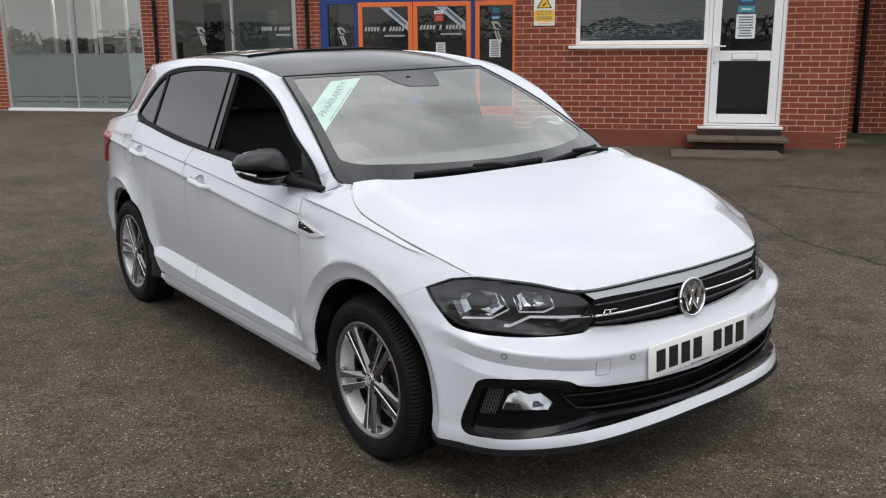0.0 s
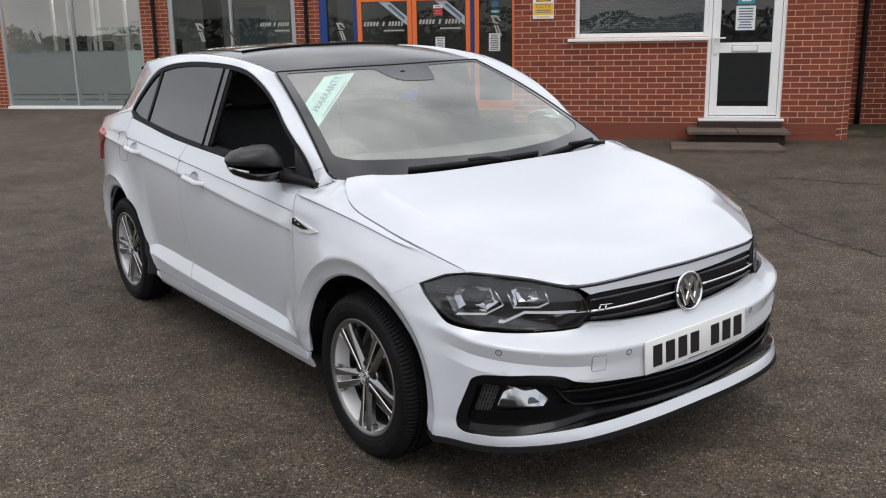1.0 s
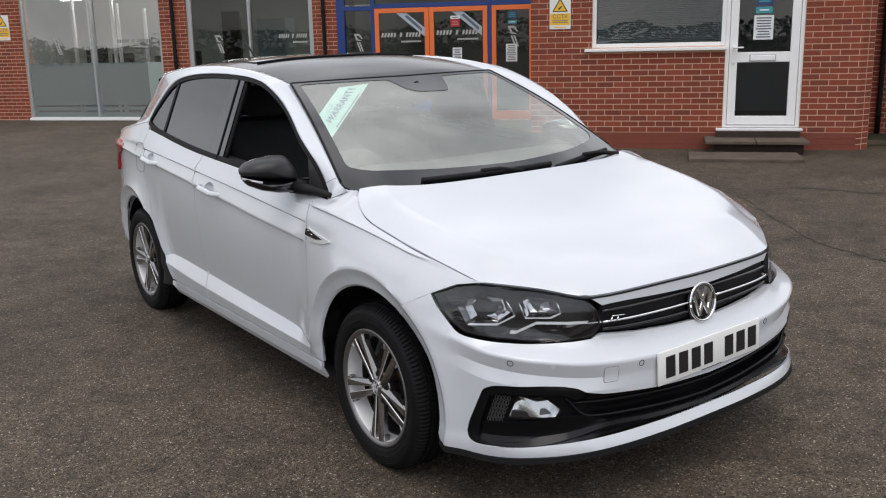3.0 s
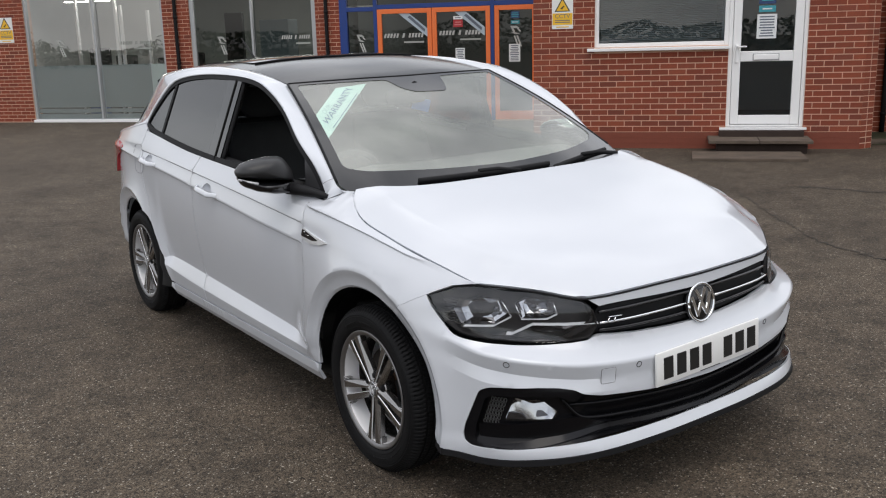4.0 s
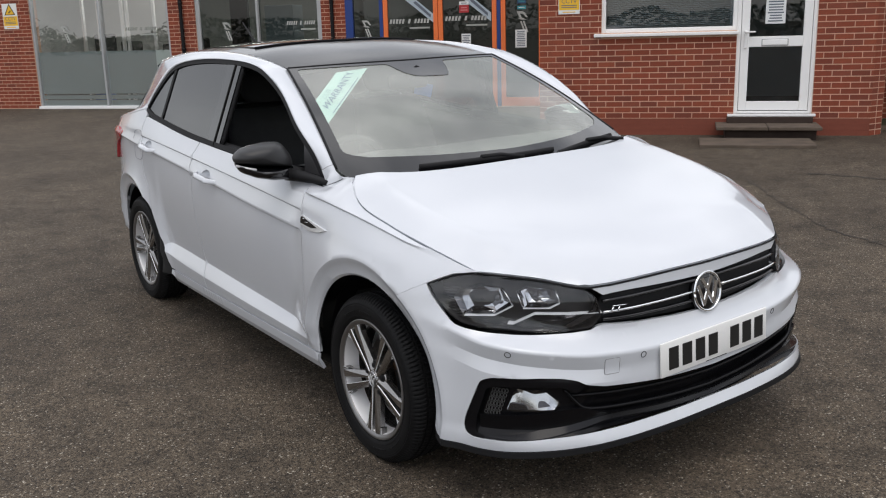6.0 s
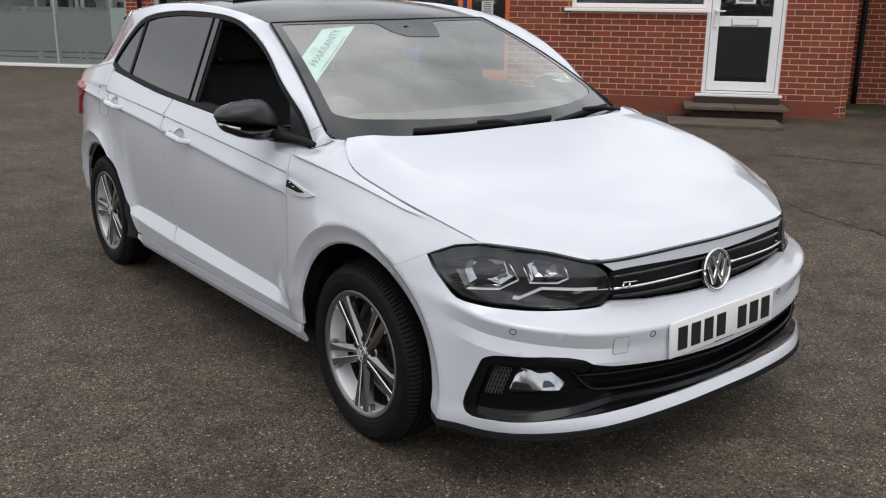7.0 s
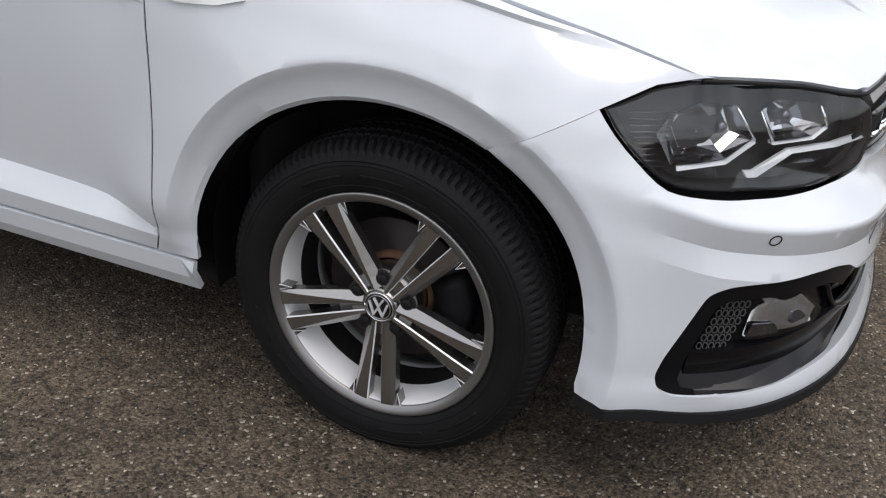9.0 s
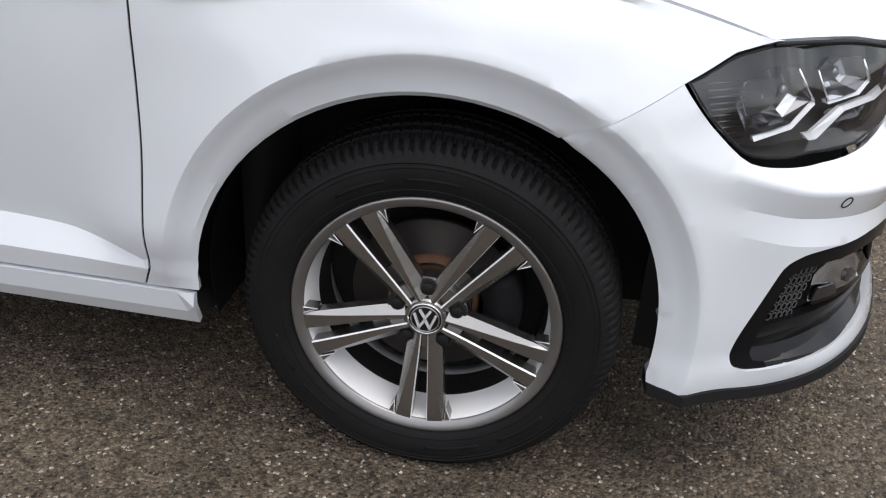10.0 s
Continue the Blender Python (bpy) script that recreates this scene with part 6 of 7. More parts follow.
def brick_material(name, islands):
    m = bpy.data.materials.new(name)
    m.use_nodes = True
    nodes, links = m.node_tree.nodes, m.node_tree.links
    b = nodes["Principled BSDF"]
    own = nodes.new("ShaderNodeNewGeometry" if islands else "ShaderNodeObjectInfo")
    r = nodes.new("ShaderNodeValToRGB")
    stops = [(0.0, (0.185, 0.045, 0.026)), (0.25, (0.240, 0.052, 0.025)), (0.6, (0.270, 0.058, 0.028)), (0.85, (0.305, 0.072, 0.034)), (1.0, (0.225, 0.060, 0.036))]
    while len(r.color_ramp.elements) < len(stops):
        r.color_ramp.elements.new(0.5)
    for e, (p, c) in zip(r.color_ramp.elements, stops):
        e.position, e.color = p, (*c, 1)
    links.new(own.outputs["Random Per Island" if islands else "Random"], r.inputs[0])
    place = nodes.new("ShaderNodeTexCoord")
    grain, soot = nodes.new("ShaderNodeTexNoise"), nodes.new("ShaderNodeTexNoise")
    grain.inputs["Scale"].default_value, grain.inputs["Detail"].default_value = 45, 5
    soot.inputs["Scale"].default_value, soot.inputs["Detail"].default_value = 7, 4
    fac = nodes.new("ShaderNodeMath")
    fac.operation = "MULTIPLY_ADD"
    for t in (grain, soot):
        links.new(place.outputs["Object"], t.inputs["Vector"])
    links.new(grain.outputs["Fac"], fac.inputs[0])
    fac.inputs[1].default_value = 0.7
    links.new(soot.outputs["Fac"], fac.inputs[2])
    mix = nodes.new("ShaderNodeMixRGB")
    mix.blend_type, mix.inputs[0].default_value = "MULTIPLY", 0.55
    links.new(r.outputs[0], mix.inputs[1])
    links.new(fac.outputs[0], mix.inputs[2])
    links.new(mix.outputs[0], b.inputs["Base Color"])
    b.inputs["Roughness"].default_value = 0.88
    lift = nodes.new("ShaderNodeBump")
    lift.inputs["Strength"].default_value, lift.inputs["Distance"].default_value = 0.5, 0.004
    links.new(grain.outputs["Fac"], lift.inputs["Height"])
    links.new(lift.outputs[0], b.inputs["Normal"])
    return m


BRICK, BRICK_JOINED = brick_material("red_brick", False), brick_material("red_brick_wall", True)
MORTAR = surface("pinkish_mortar", (0.68, 0.45, 0.33), 0.95, vary=0.2, scale=5, fine=0.15, bump=0.3, bump_scale=120)
PAINTED = surface("red_masonry_paint", (0.20, 0.052, 0.029), 0.8, vary=0.35, scale=4, fine=0.12)
WHITE_PVC = surface("white_pvc", (0.90, 0.90, 0.89), 0.3, vary=0.02, scale=3)
STONE = surface("grey_stone_slab", (0.105, 0.080, 0.060), 0.9, vary=0.6, scale=5, fine=0.35, bump=0.6, bump_scale=45)
DARK_BRICK = surface("dirty_step_brick", (0.040, 0.026, 0.020), 0.95, vary=0.35, scale=9, fine=0.2)
BLUE = surface("blue_frame_paint", (0.012, 0.045, 0.22), 0.35, vary=0.05, scale=6)
ORANGE = surface("orange_frame_paint", (0.85, 0.19, 0.045), 0.35, vary=0.04, scale=6)
GREY_FRAME = surface("grey_aluminium", (0.45, 0.46, 0.47), 0.4, metal=0.5, vary=0.05)
SHOP_GLASS = clear("shop_glass", (0.93, 0.96, 0.95), ior=3.7)
# these two low tints put the dimness of the rooms into the panes' colour
ENTRY_GLASS = clear("entrance_glass", (0.15, 0.165, 0.16), ior=1.6)
ROOM_GLASS = clear("room_window_glass", (0.27, 0.30, 0.28), ior=1.6)
DARK_GLASS = clear("door_glass", (0.56, 0.65, 0.70), ior=1.9)
PAPER = surface("white_paper", (0.78, 0.80, 0.80), 0.7)
FROST = surface("frosted_film", (0.31, 0.355, 0.36), 0.10, vary=0.10, scale=0.8, ior=1.8)
DIM = surface("room_wall", (0.55, 0.57, 0.56), 0.8, vary=0.12, scale=1.2)
DIM_FLOOR = surface("room_floor", (0.10, 0.10, 0.10), 0.5, vary=0.1, scale=2)
PALE = surface("room_ceiling", (0.55, 0.55, 0.53), 0.9)


def outside(ob, label="", category="", kind="", group=""):
    ob.matrix_basis = FAC @ ob.matrix_basis
    return tagged(ob, label, category, group, kind)


def wall_blocks(x0, x1, z0, z1, holes, y0, y1):
    """A wall as blocks round its openings (x0, x1, z0, z1)."""
    xs = sorted({x0, x1, *[h[0] for h in holes], *[h[1] for h in holes]})
    pieces = []
    for a, b in zip(xs, xs[1:]):
        spans = sorted((h[2], h[3]) for h in holes if h[0] < (a + b) / 2 < h[1])
        z = z0
        for s, e in spans:
            if s > z:
                pieces.append(block(a, b, y0, y1, z, s))
            z = max(z, e)
        if z < z1:
            pieces.append(block(a, b, y0, y1, z, z1))
    return joined(*pieces)


brick_meshes = {}


def brick_mesh(length, material):
    key = (round(length, 3), material.name)
    if key not in brick_meshes:
        p, f = block(-length / 2, length / 2, -0.004, 0.02, -0.0325, 0.0325, 0.0)
        p = [(x * (0.996 if y < 0 else 1), y, z * (0.96 if y < 0 else 1)) for x, y, z in p]
        brick_meshes[key] = mesh_of("brick", p, f, material, False)
    return brick_meshes[key]


def lay_bricks(x0, x1, z0, z1, holes, near=None):
    """Brick places in running bond: (x, z, length) clipped to the wall and its openings."""
    rng = random.Random(int(abs(x0) * 100) + 7)
    out = []
    row = 0
    z = z0 + 0.0375
    while z < z1:
        x = x0 - (0.1125 if row % 2 else 0.0)
        while x < x1:
            full = 0.215
            a, b = max(x, x0), min(x + full, x1)
            parts_ = [(a, b)]
            for h0, h1, g0, g1 in holes:
                if z + 0.03 > g0 and z - 0.03 < g1:
                    parts_ = [q for p0, p1 in parts_ for q in ((p0, min(p1, h0)), (max(p0, h1), p1)) if q[1] - q[0] > 0]
            out += [((p0 + p1) / 2, z, p1 - p0) for p0, p1 in parts_ if p1 - p0 > 0.018]
            x += full + 0.010
        z += 0.075
        row += 1
    return out


def brick_face(wall, spots, y, limit, pick):
    """Lays the picked bricks as parts of the wall, the rest as one joined part."""
    chosen = [s for s in spots if pick(s)][:limit]
    rest = [s for s in spots if s not in set(chosen)]
    for x, z, length in chosen:
        ob = new("brick", brick_mesh(length, BRICK))
        ob.parent = wall
        ob.location = (x, y, z)
    if rest:
        pts, faces = [], []
        for x, z, length in rest:
            base = len(pts)
            for sx_ in (-1, 1):
                for yy in (-0.004, 0.02):
                    for sz_ in (-1, 1):
                        pts.append((x + sx_ * length / 2, y + yy, z + sz_ * 0.0325))
            faces += [tuple(base + i for i in t) for t in ((0, 4, 5, 1), (0, 1, 3, 2), (4, 6, 7, 5), (1, 5, 7, 3), (0, 2, 6, 4))]
        tagged(put("bricks", pts, faces, BRICK_JOINED, wall, smooth=False), kind="stuff")


# office block that stands forward, with a window, a door and a splayed corner
WIN, DOOR = (-0.66, 1.06, 1.36, 2.42), (1.06, 2.02, 0.30, 2.40)
wall_1 = put("wall_front_office", *wall_blocks(-1.48, 2.71, 0.0, 3.4, [WIN, DOOR], 0.0, 0.25), MORTAR, smooth=False)
outside(wall_1, "red brick office wall with pale mortar joints", "wall", "structure")
spots = lay_bricks(-1.48, 2.71, 0.24, 3.4, [(WIN[0], WIN[1], WIN[2] - 0.05, WIN[3]), DOOR])
brick_face(wall_1, spots, 0.0, 300, lambda s: s[1] < 1.62 and s[0] > -0.95)
put("painted_plinth", *wall_blocks(-1.48, 2.71, 0.0, 0.238, [], -0.004, 0.01), PAINTED, wall_1, "lowest courses painted brick red", smooth=False)
spots = lay_bricks(-1.48, 2.71, 0.015, 0.238, [])
pl_mesh = {}
for x, z, length in spots:
    if length not in pl_mesh:
        p, f = block(-length / 2, length / 2, -0.0025, 0.006, -0.0325, 0.0325)
        pl_mesh[length] = mesh_of("brick", p, f, PAINTED, False)
    ob = new("brick", pl_mesh[length])
    ob.parent, ob.location = wall_1, (x, -0.004, z)
wall_2 = put("wall_side_office", *block(-1.48, -1.23, 0.25, SHOP_Y, 0.0, 3.4), MORTAR, smooth=False)
outside(wall_2, "side wall of the brick office block", "wall", "structure")
splay = put("wall_splay", [(2.71, 0, 0), (2.88, 0.17, 0), (2.88, 0.17, 3.4), (2.71, 0, 3.4), (2.71, 0.25, 0), (2.88, 0.42, 0), (2.88, 0.42, 3.4), (2.71, 0.25, 3.4)], [(0, 1, 2, 3), (5, 4, 7, 6), (3, 2, 6, 7), (1, 5, 6, 2)], MORTAR, smooth=False)
outside(splay, "splayed brick corner of the office block", "wall", "structure")
turned = Matrix.Translation((2.71, 0, 0)) @ Matrix.Rotation(radians(45), 4, "Z")
for row in range(45):
    for k in range(2):
        length = (0.1025 if (row + k) % 2 else 0.1225)
        x = 0.055 if k == 0 else 0.178
        ob = new("brick", brick_mesh(0.108, BRICK))
        ob.parent = splay
        ob.matrix_basis = turned @ Matrix.Translation((x, 0, 0.0525 + 0.075 * row))
wall_4 = put("wall_return", *block(2.71, 2.90, 0.42, YARD_Y, 0.0, 3.4), MORTAR, smooth=False)
outside(wall_4, "shaded return wall of the office block", "wall", "structure")
wall_3 = put("wall_yard", *wall_blocks(2.71, 12.0, 0.0, 3.4, [(4.25, 5.2, 0.12, 2.2)], YARD_Y, YARD_Y + 0.25), MORTAR, smooth=False)
outside(wall_3, "set-back brick wall in the shade", "wall", "structure")
brick_face(wall_3, lay_bricks(2.90, 8.0, 0.03, 3.4, [(4.25, 5.2, 0.12, 2.2)]), YARD_Y, 0, lambda s: False)
office_roof = put("ceiling_office", *joined(block(-1.7, 12.2, -0.25, SHOP_Y + 0.2, 3.4, 3.55)), surface("roof_edge", (0.10, 0.10, 0.10), 0.7), smooth=False)
outside(office_roof, "flat roof over the office block", "roof", "structure")

# office room behind the window and the door
room = put("wall_office_room", *joined(block(-1.2, 2.5, 3.2, 3.3, 0.0, 3.2), block(2.5, 2.6, 0.3, 3.2, 0.0, 3.2), block(1.0, 1.05, 0.9, 3.2, 0, 3.2)), DIM, smooth=False)
outside(room, "plain dim wall inside the office", "wall", "structure")
outside(put("floor_office", *block(-1.2, 2.5, 0.25, 3.2, 0.2, 0.28), DIM_FLOOR, smooth=False), "dark floor inside the office", "floor", "structure")
outside(put("ceiling_office_room", *block(-1.2, 2.5, 0.25, 3.2, 2.9, 3.0), PALE, smooth=False), "pale ceiling inside the office", "ceiling", "structure")


def bar_frame(x0, x1, z0, z1, w, y0, y1, material, parent, name="window_frame", r=0.006, bottom=None):
    """Four bars round an opening."""
    wb = w if bottom is None else bottom
    for b in ((x0, x0 + w, z0, z1), (x1 - w, x1, z0, z1), (x0 + w, x1 - w, z0, z0 + wb), (x0 + w, x1 - w, z1 - w, z1)):
        put(name, *block(b[0], b[1], y0, y1, b[2], b[3], r), material, parent, smooth=False)


def pane(x0, x1, z0, z1, y, material, parent, name="pane"):
    ob = put(name, [(x0, y, z0), (x1, y, z0), (x1, y, z1), (x0, y, z1)], [(0, 1, 2, 3)], material, parent, smooth=False)
    ob.visible_shadow = False
    return ob


window_1 = outside(new("window_1"), "white plastic window with a drawn slatted blind behind", "window", "structure")
bar_frame(WIN[0], WIN[1], WIN[2], WIN[3], 0.055, 0.03, 0.10, WHITE_PVC, window_1)
pane(WIN[0] + 0.05, WIN[1] - 0.05, WIN[2] + 0.05, WIN[3] - 0.05, 0.07, DARK_GLASS, window_1)
put("window_sill", *block(WIN[0] - 0.09, WIN[1] + 0.015, -0.075, 0.05, WIN[2] - 0.05, WIN[2] - 0.008, 0.008), WHITE_PVC, window_1, smooth=False)
blind = outside(new("window_blind"), "grey horizontal slatted blind drawn behind the glass", "blind")
SLAT = surface("grey_slat", (0.40, 0.405, 0.39), 0.5, spread=0.15)
slat_mesh = mesh_of("slat", *moved(block(WIN[0] + 0.07, WIN[1] - 0.07, -0.0125, 0.0125, -0.0007, 0.0007), Matrix.Rotation(radians(-30), 4, "X")), SLAT, False)
for k in range(42):
    ob = new("slat", slat_mesh)
    ob.parent, ob.location = blind, (0, 0.13, WIN[2] + 0.07 + 0.0238 * k)
put("head_rail", *block(WIN[0] + 0.07, WIN[1] - 0.07, 0.11, 0.15, WIN[3] - 0.06, WIN[3] - 0.03), SLAT, blind, smooth=False)

door_1 = outside(new("door_1"), "white plastic half-glazed door standing shut", "door", "structure")
bar_frame(DOOR[0], DOOR[1], DOOR[2], DOOR[3], 0.05, 0.02, 0.10, WHITE_PVC, door_1, "door_frame", bottom=0.03)
for b in ((1.115, 1.215, 0.34, 2.34), (1.86, 1.965, 0.34, 2.34), (1.215, 1.86, 0.34, 0.455), (1.215, 1.86, 1.145, 1.275), (1.215, 1.86, 2.24, 2.34)):
    put("door_rail", *block(b[0], b[1], 0.025, 0.085, b[2], b[3], 0.006), WHITE_PVC, door_1, smooth=False)
pane(1.21, 1.865, 0.45, 1.15, 0.055, DARK_GLASS, door_1)
pane(1.21, 1.865, 1.27, 2.245, 0.055, DARK_GLASS, door_1)
put("letter_plate", *block(1.375, 1.68, 0.012, 0.03, 1.165, 1.235, 0.008), WHITE_PVC, door_1, smooth=False)
put("letter_surround", *block(1.365, 1.69, 0.018, 0.028, 1.155, 1.245, 0.004), GREY_FRAME, door_1, smooth=False)
put("door_handle", *joined(block(1.150, 1.185, 0.0, 0.026, 1.13, 1.36, 0.006), block(1.155, 1.285, -0.045, -0.02, 1.325, 1.345, 0.006), block(1.155, 1.18, -0.045, 0.01, 1.325, 1.345, 0.004)), WHITE_PVC, door_1, "white lever handle", smooth=False)
put("threshold", *block(0.985, 2.06, -0.07, 0.05, 0.268, 0.300, 0.006), WHITE_PVC, door_1, smooth=False)


def notice(x0, x1, z0, z1, y, label, bars=6, paper=PAPER, ink=None, tilted=0.0):
    ob = outside(put("notice", *block(x0, x1, y - 0.001, y + 0.001, z0, z1), paper, smooth=False), label, "notice")
    rng = random.Random(int(x0 * 97))
    step = (z1 - z0) / (bars + 1)
    for k in range(bars):
        w = rng.uniform(0.55, 0.85) * (x1 - x0) / 2
        c, z = (x0 + x1) / 2, z1 - step * (k + 1)
        put("text_bar", *block(c - w, c + w, y - 0.003, y - 0.0012, z - step * 0.22, z + step * 0.22), ink or INK_GREY, ob, smooth=False)
    return ob


INK_GREY = surface("grey_print", (0.12, 0.14, 0.18), 0.7)
TEAL_PRINT = surface("teal_print", (0.05, 0.30, 0.36), 0.6)
notice(1.40, 1.64, 1.43, 1.735, 0.050, "white printed notice taped inside the door glass", 8)
notice(1.415, 1.62, 1.76, 1.84, 0.050, "teal printed strip inside the door glass", 1, TEAL_PRINT, PAPER)
notice(1.415, 1.62, 1.86, 2.0, 0.050, "dark blue printed card inside the door glass", 2, surface("navy_card", (0.03, 0.06, 0.16), 0.6), TEAL_PRINT)

# steps of brick and stone slabs
steps = outside(new("door_steps"), "two worn stone-slab steps on dark brick risers", "steps")
put("riser", *block(0.95, 2.03, -0.52, 0.0, 0.0, 0.142, 0.004), DARK_BRICK, steps, smooth=False)
put("riser", *block(0.98, 2.02, -0.16, 0.0, 0.190, 0.268, 0.004), DARK_BRICK, steps, smooth=False)
for a, b in ((0.84, 1.45), (1.458, 2.08)):
    put("slab", *block(a, b, -0.64, 0.0, 0.152, 0.192, 0.006), STONE, steps, smooth=False)
put("slab", *moved(block(0.63, 1.94, -1.32, -0.60, 0.018, 0.056, 0.006), Matrix.Rotation(radians(0.4), 4, "Z")), STONE, steps, smooth=False)
put("footing", *block(0.70, 1.90, -1.18, -0.52, 0.0, 0.026, 0.004), DARK_BRICK, steps, smooth=False)


# warning sign with a yellow triangle
YELLOW = surface("sign_yellow", (0.85, 0.50, 0.03), 0.45)


def camera_sign(x0, x1, z0, z1, y):
    w, h = x1 - x0, z1 - z0
    ob = outside(put("warning_sign", *block(x0, x1, y - 0.006, y, z0, z1, 0.002), surface("sign_white", (0.82, 0.82, 0.80), 0.4), smooth=False), "white and yellow camera warning sign on the brickwork", "sign")
    c = (x0 + x1) / 2

    def flat(points, depth, material, name):
        n = len(points)
        pts = [(a, y - depth, b) for a, b in points] + [(a, y - 0.005, b) for a, b in points]
        put(name, pts, [tuple(range(n))] + [(i, i + n, (i + 1) % n + n, (i + 1) % n) for i in range(n)], material, ob, smooth=False)

    def tri(s, zc):
        return [(c - 0.5 * s, zc - 0.29 * s), (c + 0.5 * s, zc - 0.29 * s), (c, zc + 0.58 * s)]

    flat(tri(0.74 * w, z0 + 0.70 * h), 0.0070, INK, "triangle_edge")
    flat(tri(0.58 * w, z0 + 0.695 * h), 0.0080, YELLOW, "triangle")
    flat([(c - 0.10 * w, z0 + 0.645 * h), (c - 0.06 * w, z0 + 0.62 * h), (c + 0.10 * w, z0 + 0.71 * h), (c + 0.06 * w, z0 + 0.74 * h)], 0.0090, INK, "pictogram")
    flat([(c - 0.03 * w, z0 + 0.62 * h), (c, z0 + 0.62 * h), (c + 0.02 * w, z0 + 0.68 * h), (c - 0.01 * w, z0 + 0.68 * h)], 0.0092, INK, "pictogram")
    flat([(x0 + 0.03 * w, z0 + 0.13 * h), (x1 - 0.03 * w, z0 + 0.13 * h), (x1 - 0.03 * w, z0 + 0.50 * h), (x0 + 0.03 * w, z0 + 0.50 * h)], 0.0070, YELLOW, "yellow_field")
    me = letters("CCTV", 1.0, INK_GREY, "lettering")
    half = max(abs(v.co.x) for v in me.vertices)
    for v in me.vertices:
        v.co = Vector((c + v.co.x / half * 0.36 * w, y - 0.0082, z0 + 0.40 * h + v.co.y / half * 0.36 * w))
    word = new("lettering", me)
    word.parent = ob
    for k in range(2):
        flat([(c - 0.36 * w, z0 + (0.20 + 0.06 * k) * h), (c + 0.36 * w, z0 + (0.20 + 0.06 * k) * h), (c + 0.36 * w, z0 + (0.225 + 0.06 * k) * h), (c - 0.36 * w, z0 + (0.225 + 0.06 * k) * h)], 0.0078, INK_GREY, "text_bar")
    flat([(c - 0.3 * w, z0 + 0.05 * h), (c + 0.3 * w, z0 + 0.05 * h), (c + 0.3 * w, z0 + 0.08 * h), (c - 0.3 * w, z0 + 0.08 * h)], 0.0078, YELLOW, "text_bar")


camera_sign(-1.228, -0.945, 1.62, 2.03, -0.006)
camera_sign(-13.62, -13.255, 1.70, 2.22, SHOP_Y - 0.006)


def drainpipe(x, y, z0, z1, label):
    ob = outside(put("drainpipe", *tube([(x, y, z) for z in np.linspace(z0, z1, 8)], 0.036, 14), BLACK_PLASTIC), label, "drainpipe")
    for z in np.arange(z0 + 0.25, z1, 0.9):
        put("collar", *tube([(x, y, z), (x, y, z + 0.05)], 0.043, 14), BLACK_PLASTIC, ob)


drainpipe(3.36, YARD_Y - 0.05, 0.03, 3.4, "black drainpipe on the shaded brick wall")
door_2 = outside(new("door_2"), "plain white panelled door in the set-back wall", "door", "structure")
bar_frame(4.25, 5.2, 0.12, 2.2, 0.06, YARD_Y - 0.02, YARD_Y + 0.06, WHITE_PVC, door_2, "door_frame")
put("door_leaf", *block(4.31, 5.14, YARD_Y + 0.0, YARD_Y + 0.05, 0.18, 2.14, 0.006), WHITE_PVC, door_2, smooth=False)
put("threshold", *block(4.2, 5.25, YARD_Y - 0.12, YARD_Y, 0.02, 0.118, 0.006), PAINTED, door_2, smooth=False)
MOSS = surface("mossy_earth", (0.045, 0.052, 0.022), 0.95, vary=0.4, scale=5, fine=0.3, bump=0.6, bump_scale=60)
outside(put("moss_strip", *block(2.78, 9.0, 0.5, YARD_Y, 0.0, 0.028), MOSS, smooth=False), "damp mossy strip at the foot of the wall", "moss", "structure")
outside(put("loose_slab", *moved(block(-0.16, 0.16, -0.1, 0.1, 0.0, 0.05, 0.012), Matrix.Translation((3.02, 0.62, 0.024)) @ Matrix.Rotation(radians(20), 4, "Z")), STONE, smooth=False), "small grey stone slab lying on moss", "stone")

# ---- showroom front, set back ----
Y = SHOP_Y
W1, W2, ENT = (-12.97, -9.70, 0.03, 2.95), (-9.10, -6.40, 0.03, 2.95), (-5.91, -1.48, 0.03, 2.95)
shop = put("wall_showroom", *wall_blocks(-22.0, -1.30, 0.0, 3.6, [W1, W2, ENT], Y, Y + 0.25), MORTAR, smooth=False)
outside(shop, "red brick showroom wall between large windows", "wall", "structure")
brick_face(shop, lay_bricks(-16.0, -1.30, 0.03, 3.1, [W1, W2, ENT]), Y, 300, lambda s: s[1] < 2.45 and (s[0] > -9.8 or s[0] > -14.2 and s[1] < 2.3))
for x, lab in ((-9.385, "black drainpipe between showroom windows"), (-6.16, "black drainpipe beside the showroom entrance")):
    drainpipe(x, Y - 0.05, 0.03, 3.4, lab)


def shop_window(name, x0, x1, mull, label, jamb, glass):
    ob = outside(new(name), label, "window", "structure")
    bar_frame(x0, x1, 0.03, 2.95, jamb, Y + 0.02, Y + 0.10, GREY_FRAME, ob, r=0.004)
    put("mullion", *block(mull - 0.022, mull + 0.022, Y - 0.01, Y + 0.10, 0.03, 2.95, 0.004), GREY_FRAME, ob, smooth=False)
    put("window_sill", *block(x0, x1, Y - 0.06, Y + 0.02, 0.02, 0.075, 0.004), WHITE_PVC, ob, smooth=False)
    for a, b in ((x0 + jamb, mull - 0.022), (mull + 0.022, x1 - jamb)):
        pane(a, b, 0.075, 2.95 - jamb, Y + 0.06, glass, ob)
    return ob


window_2 = shop_window("window_2", W1[0], W1[1], -11.30, "tall showroom window with frosted lower panes", 0.055, SHOP_GLASS)
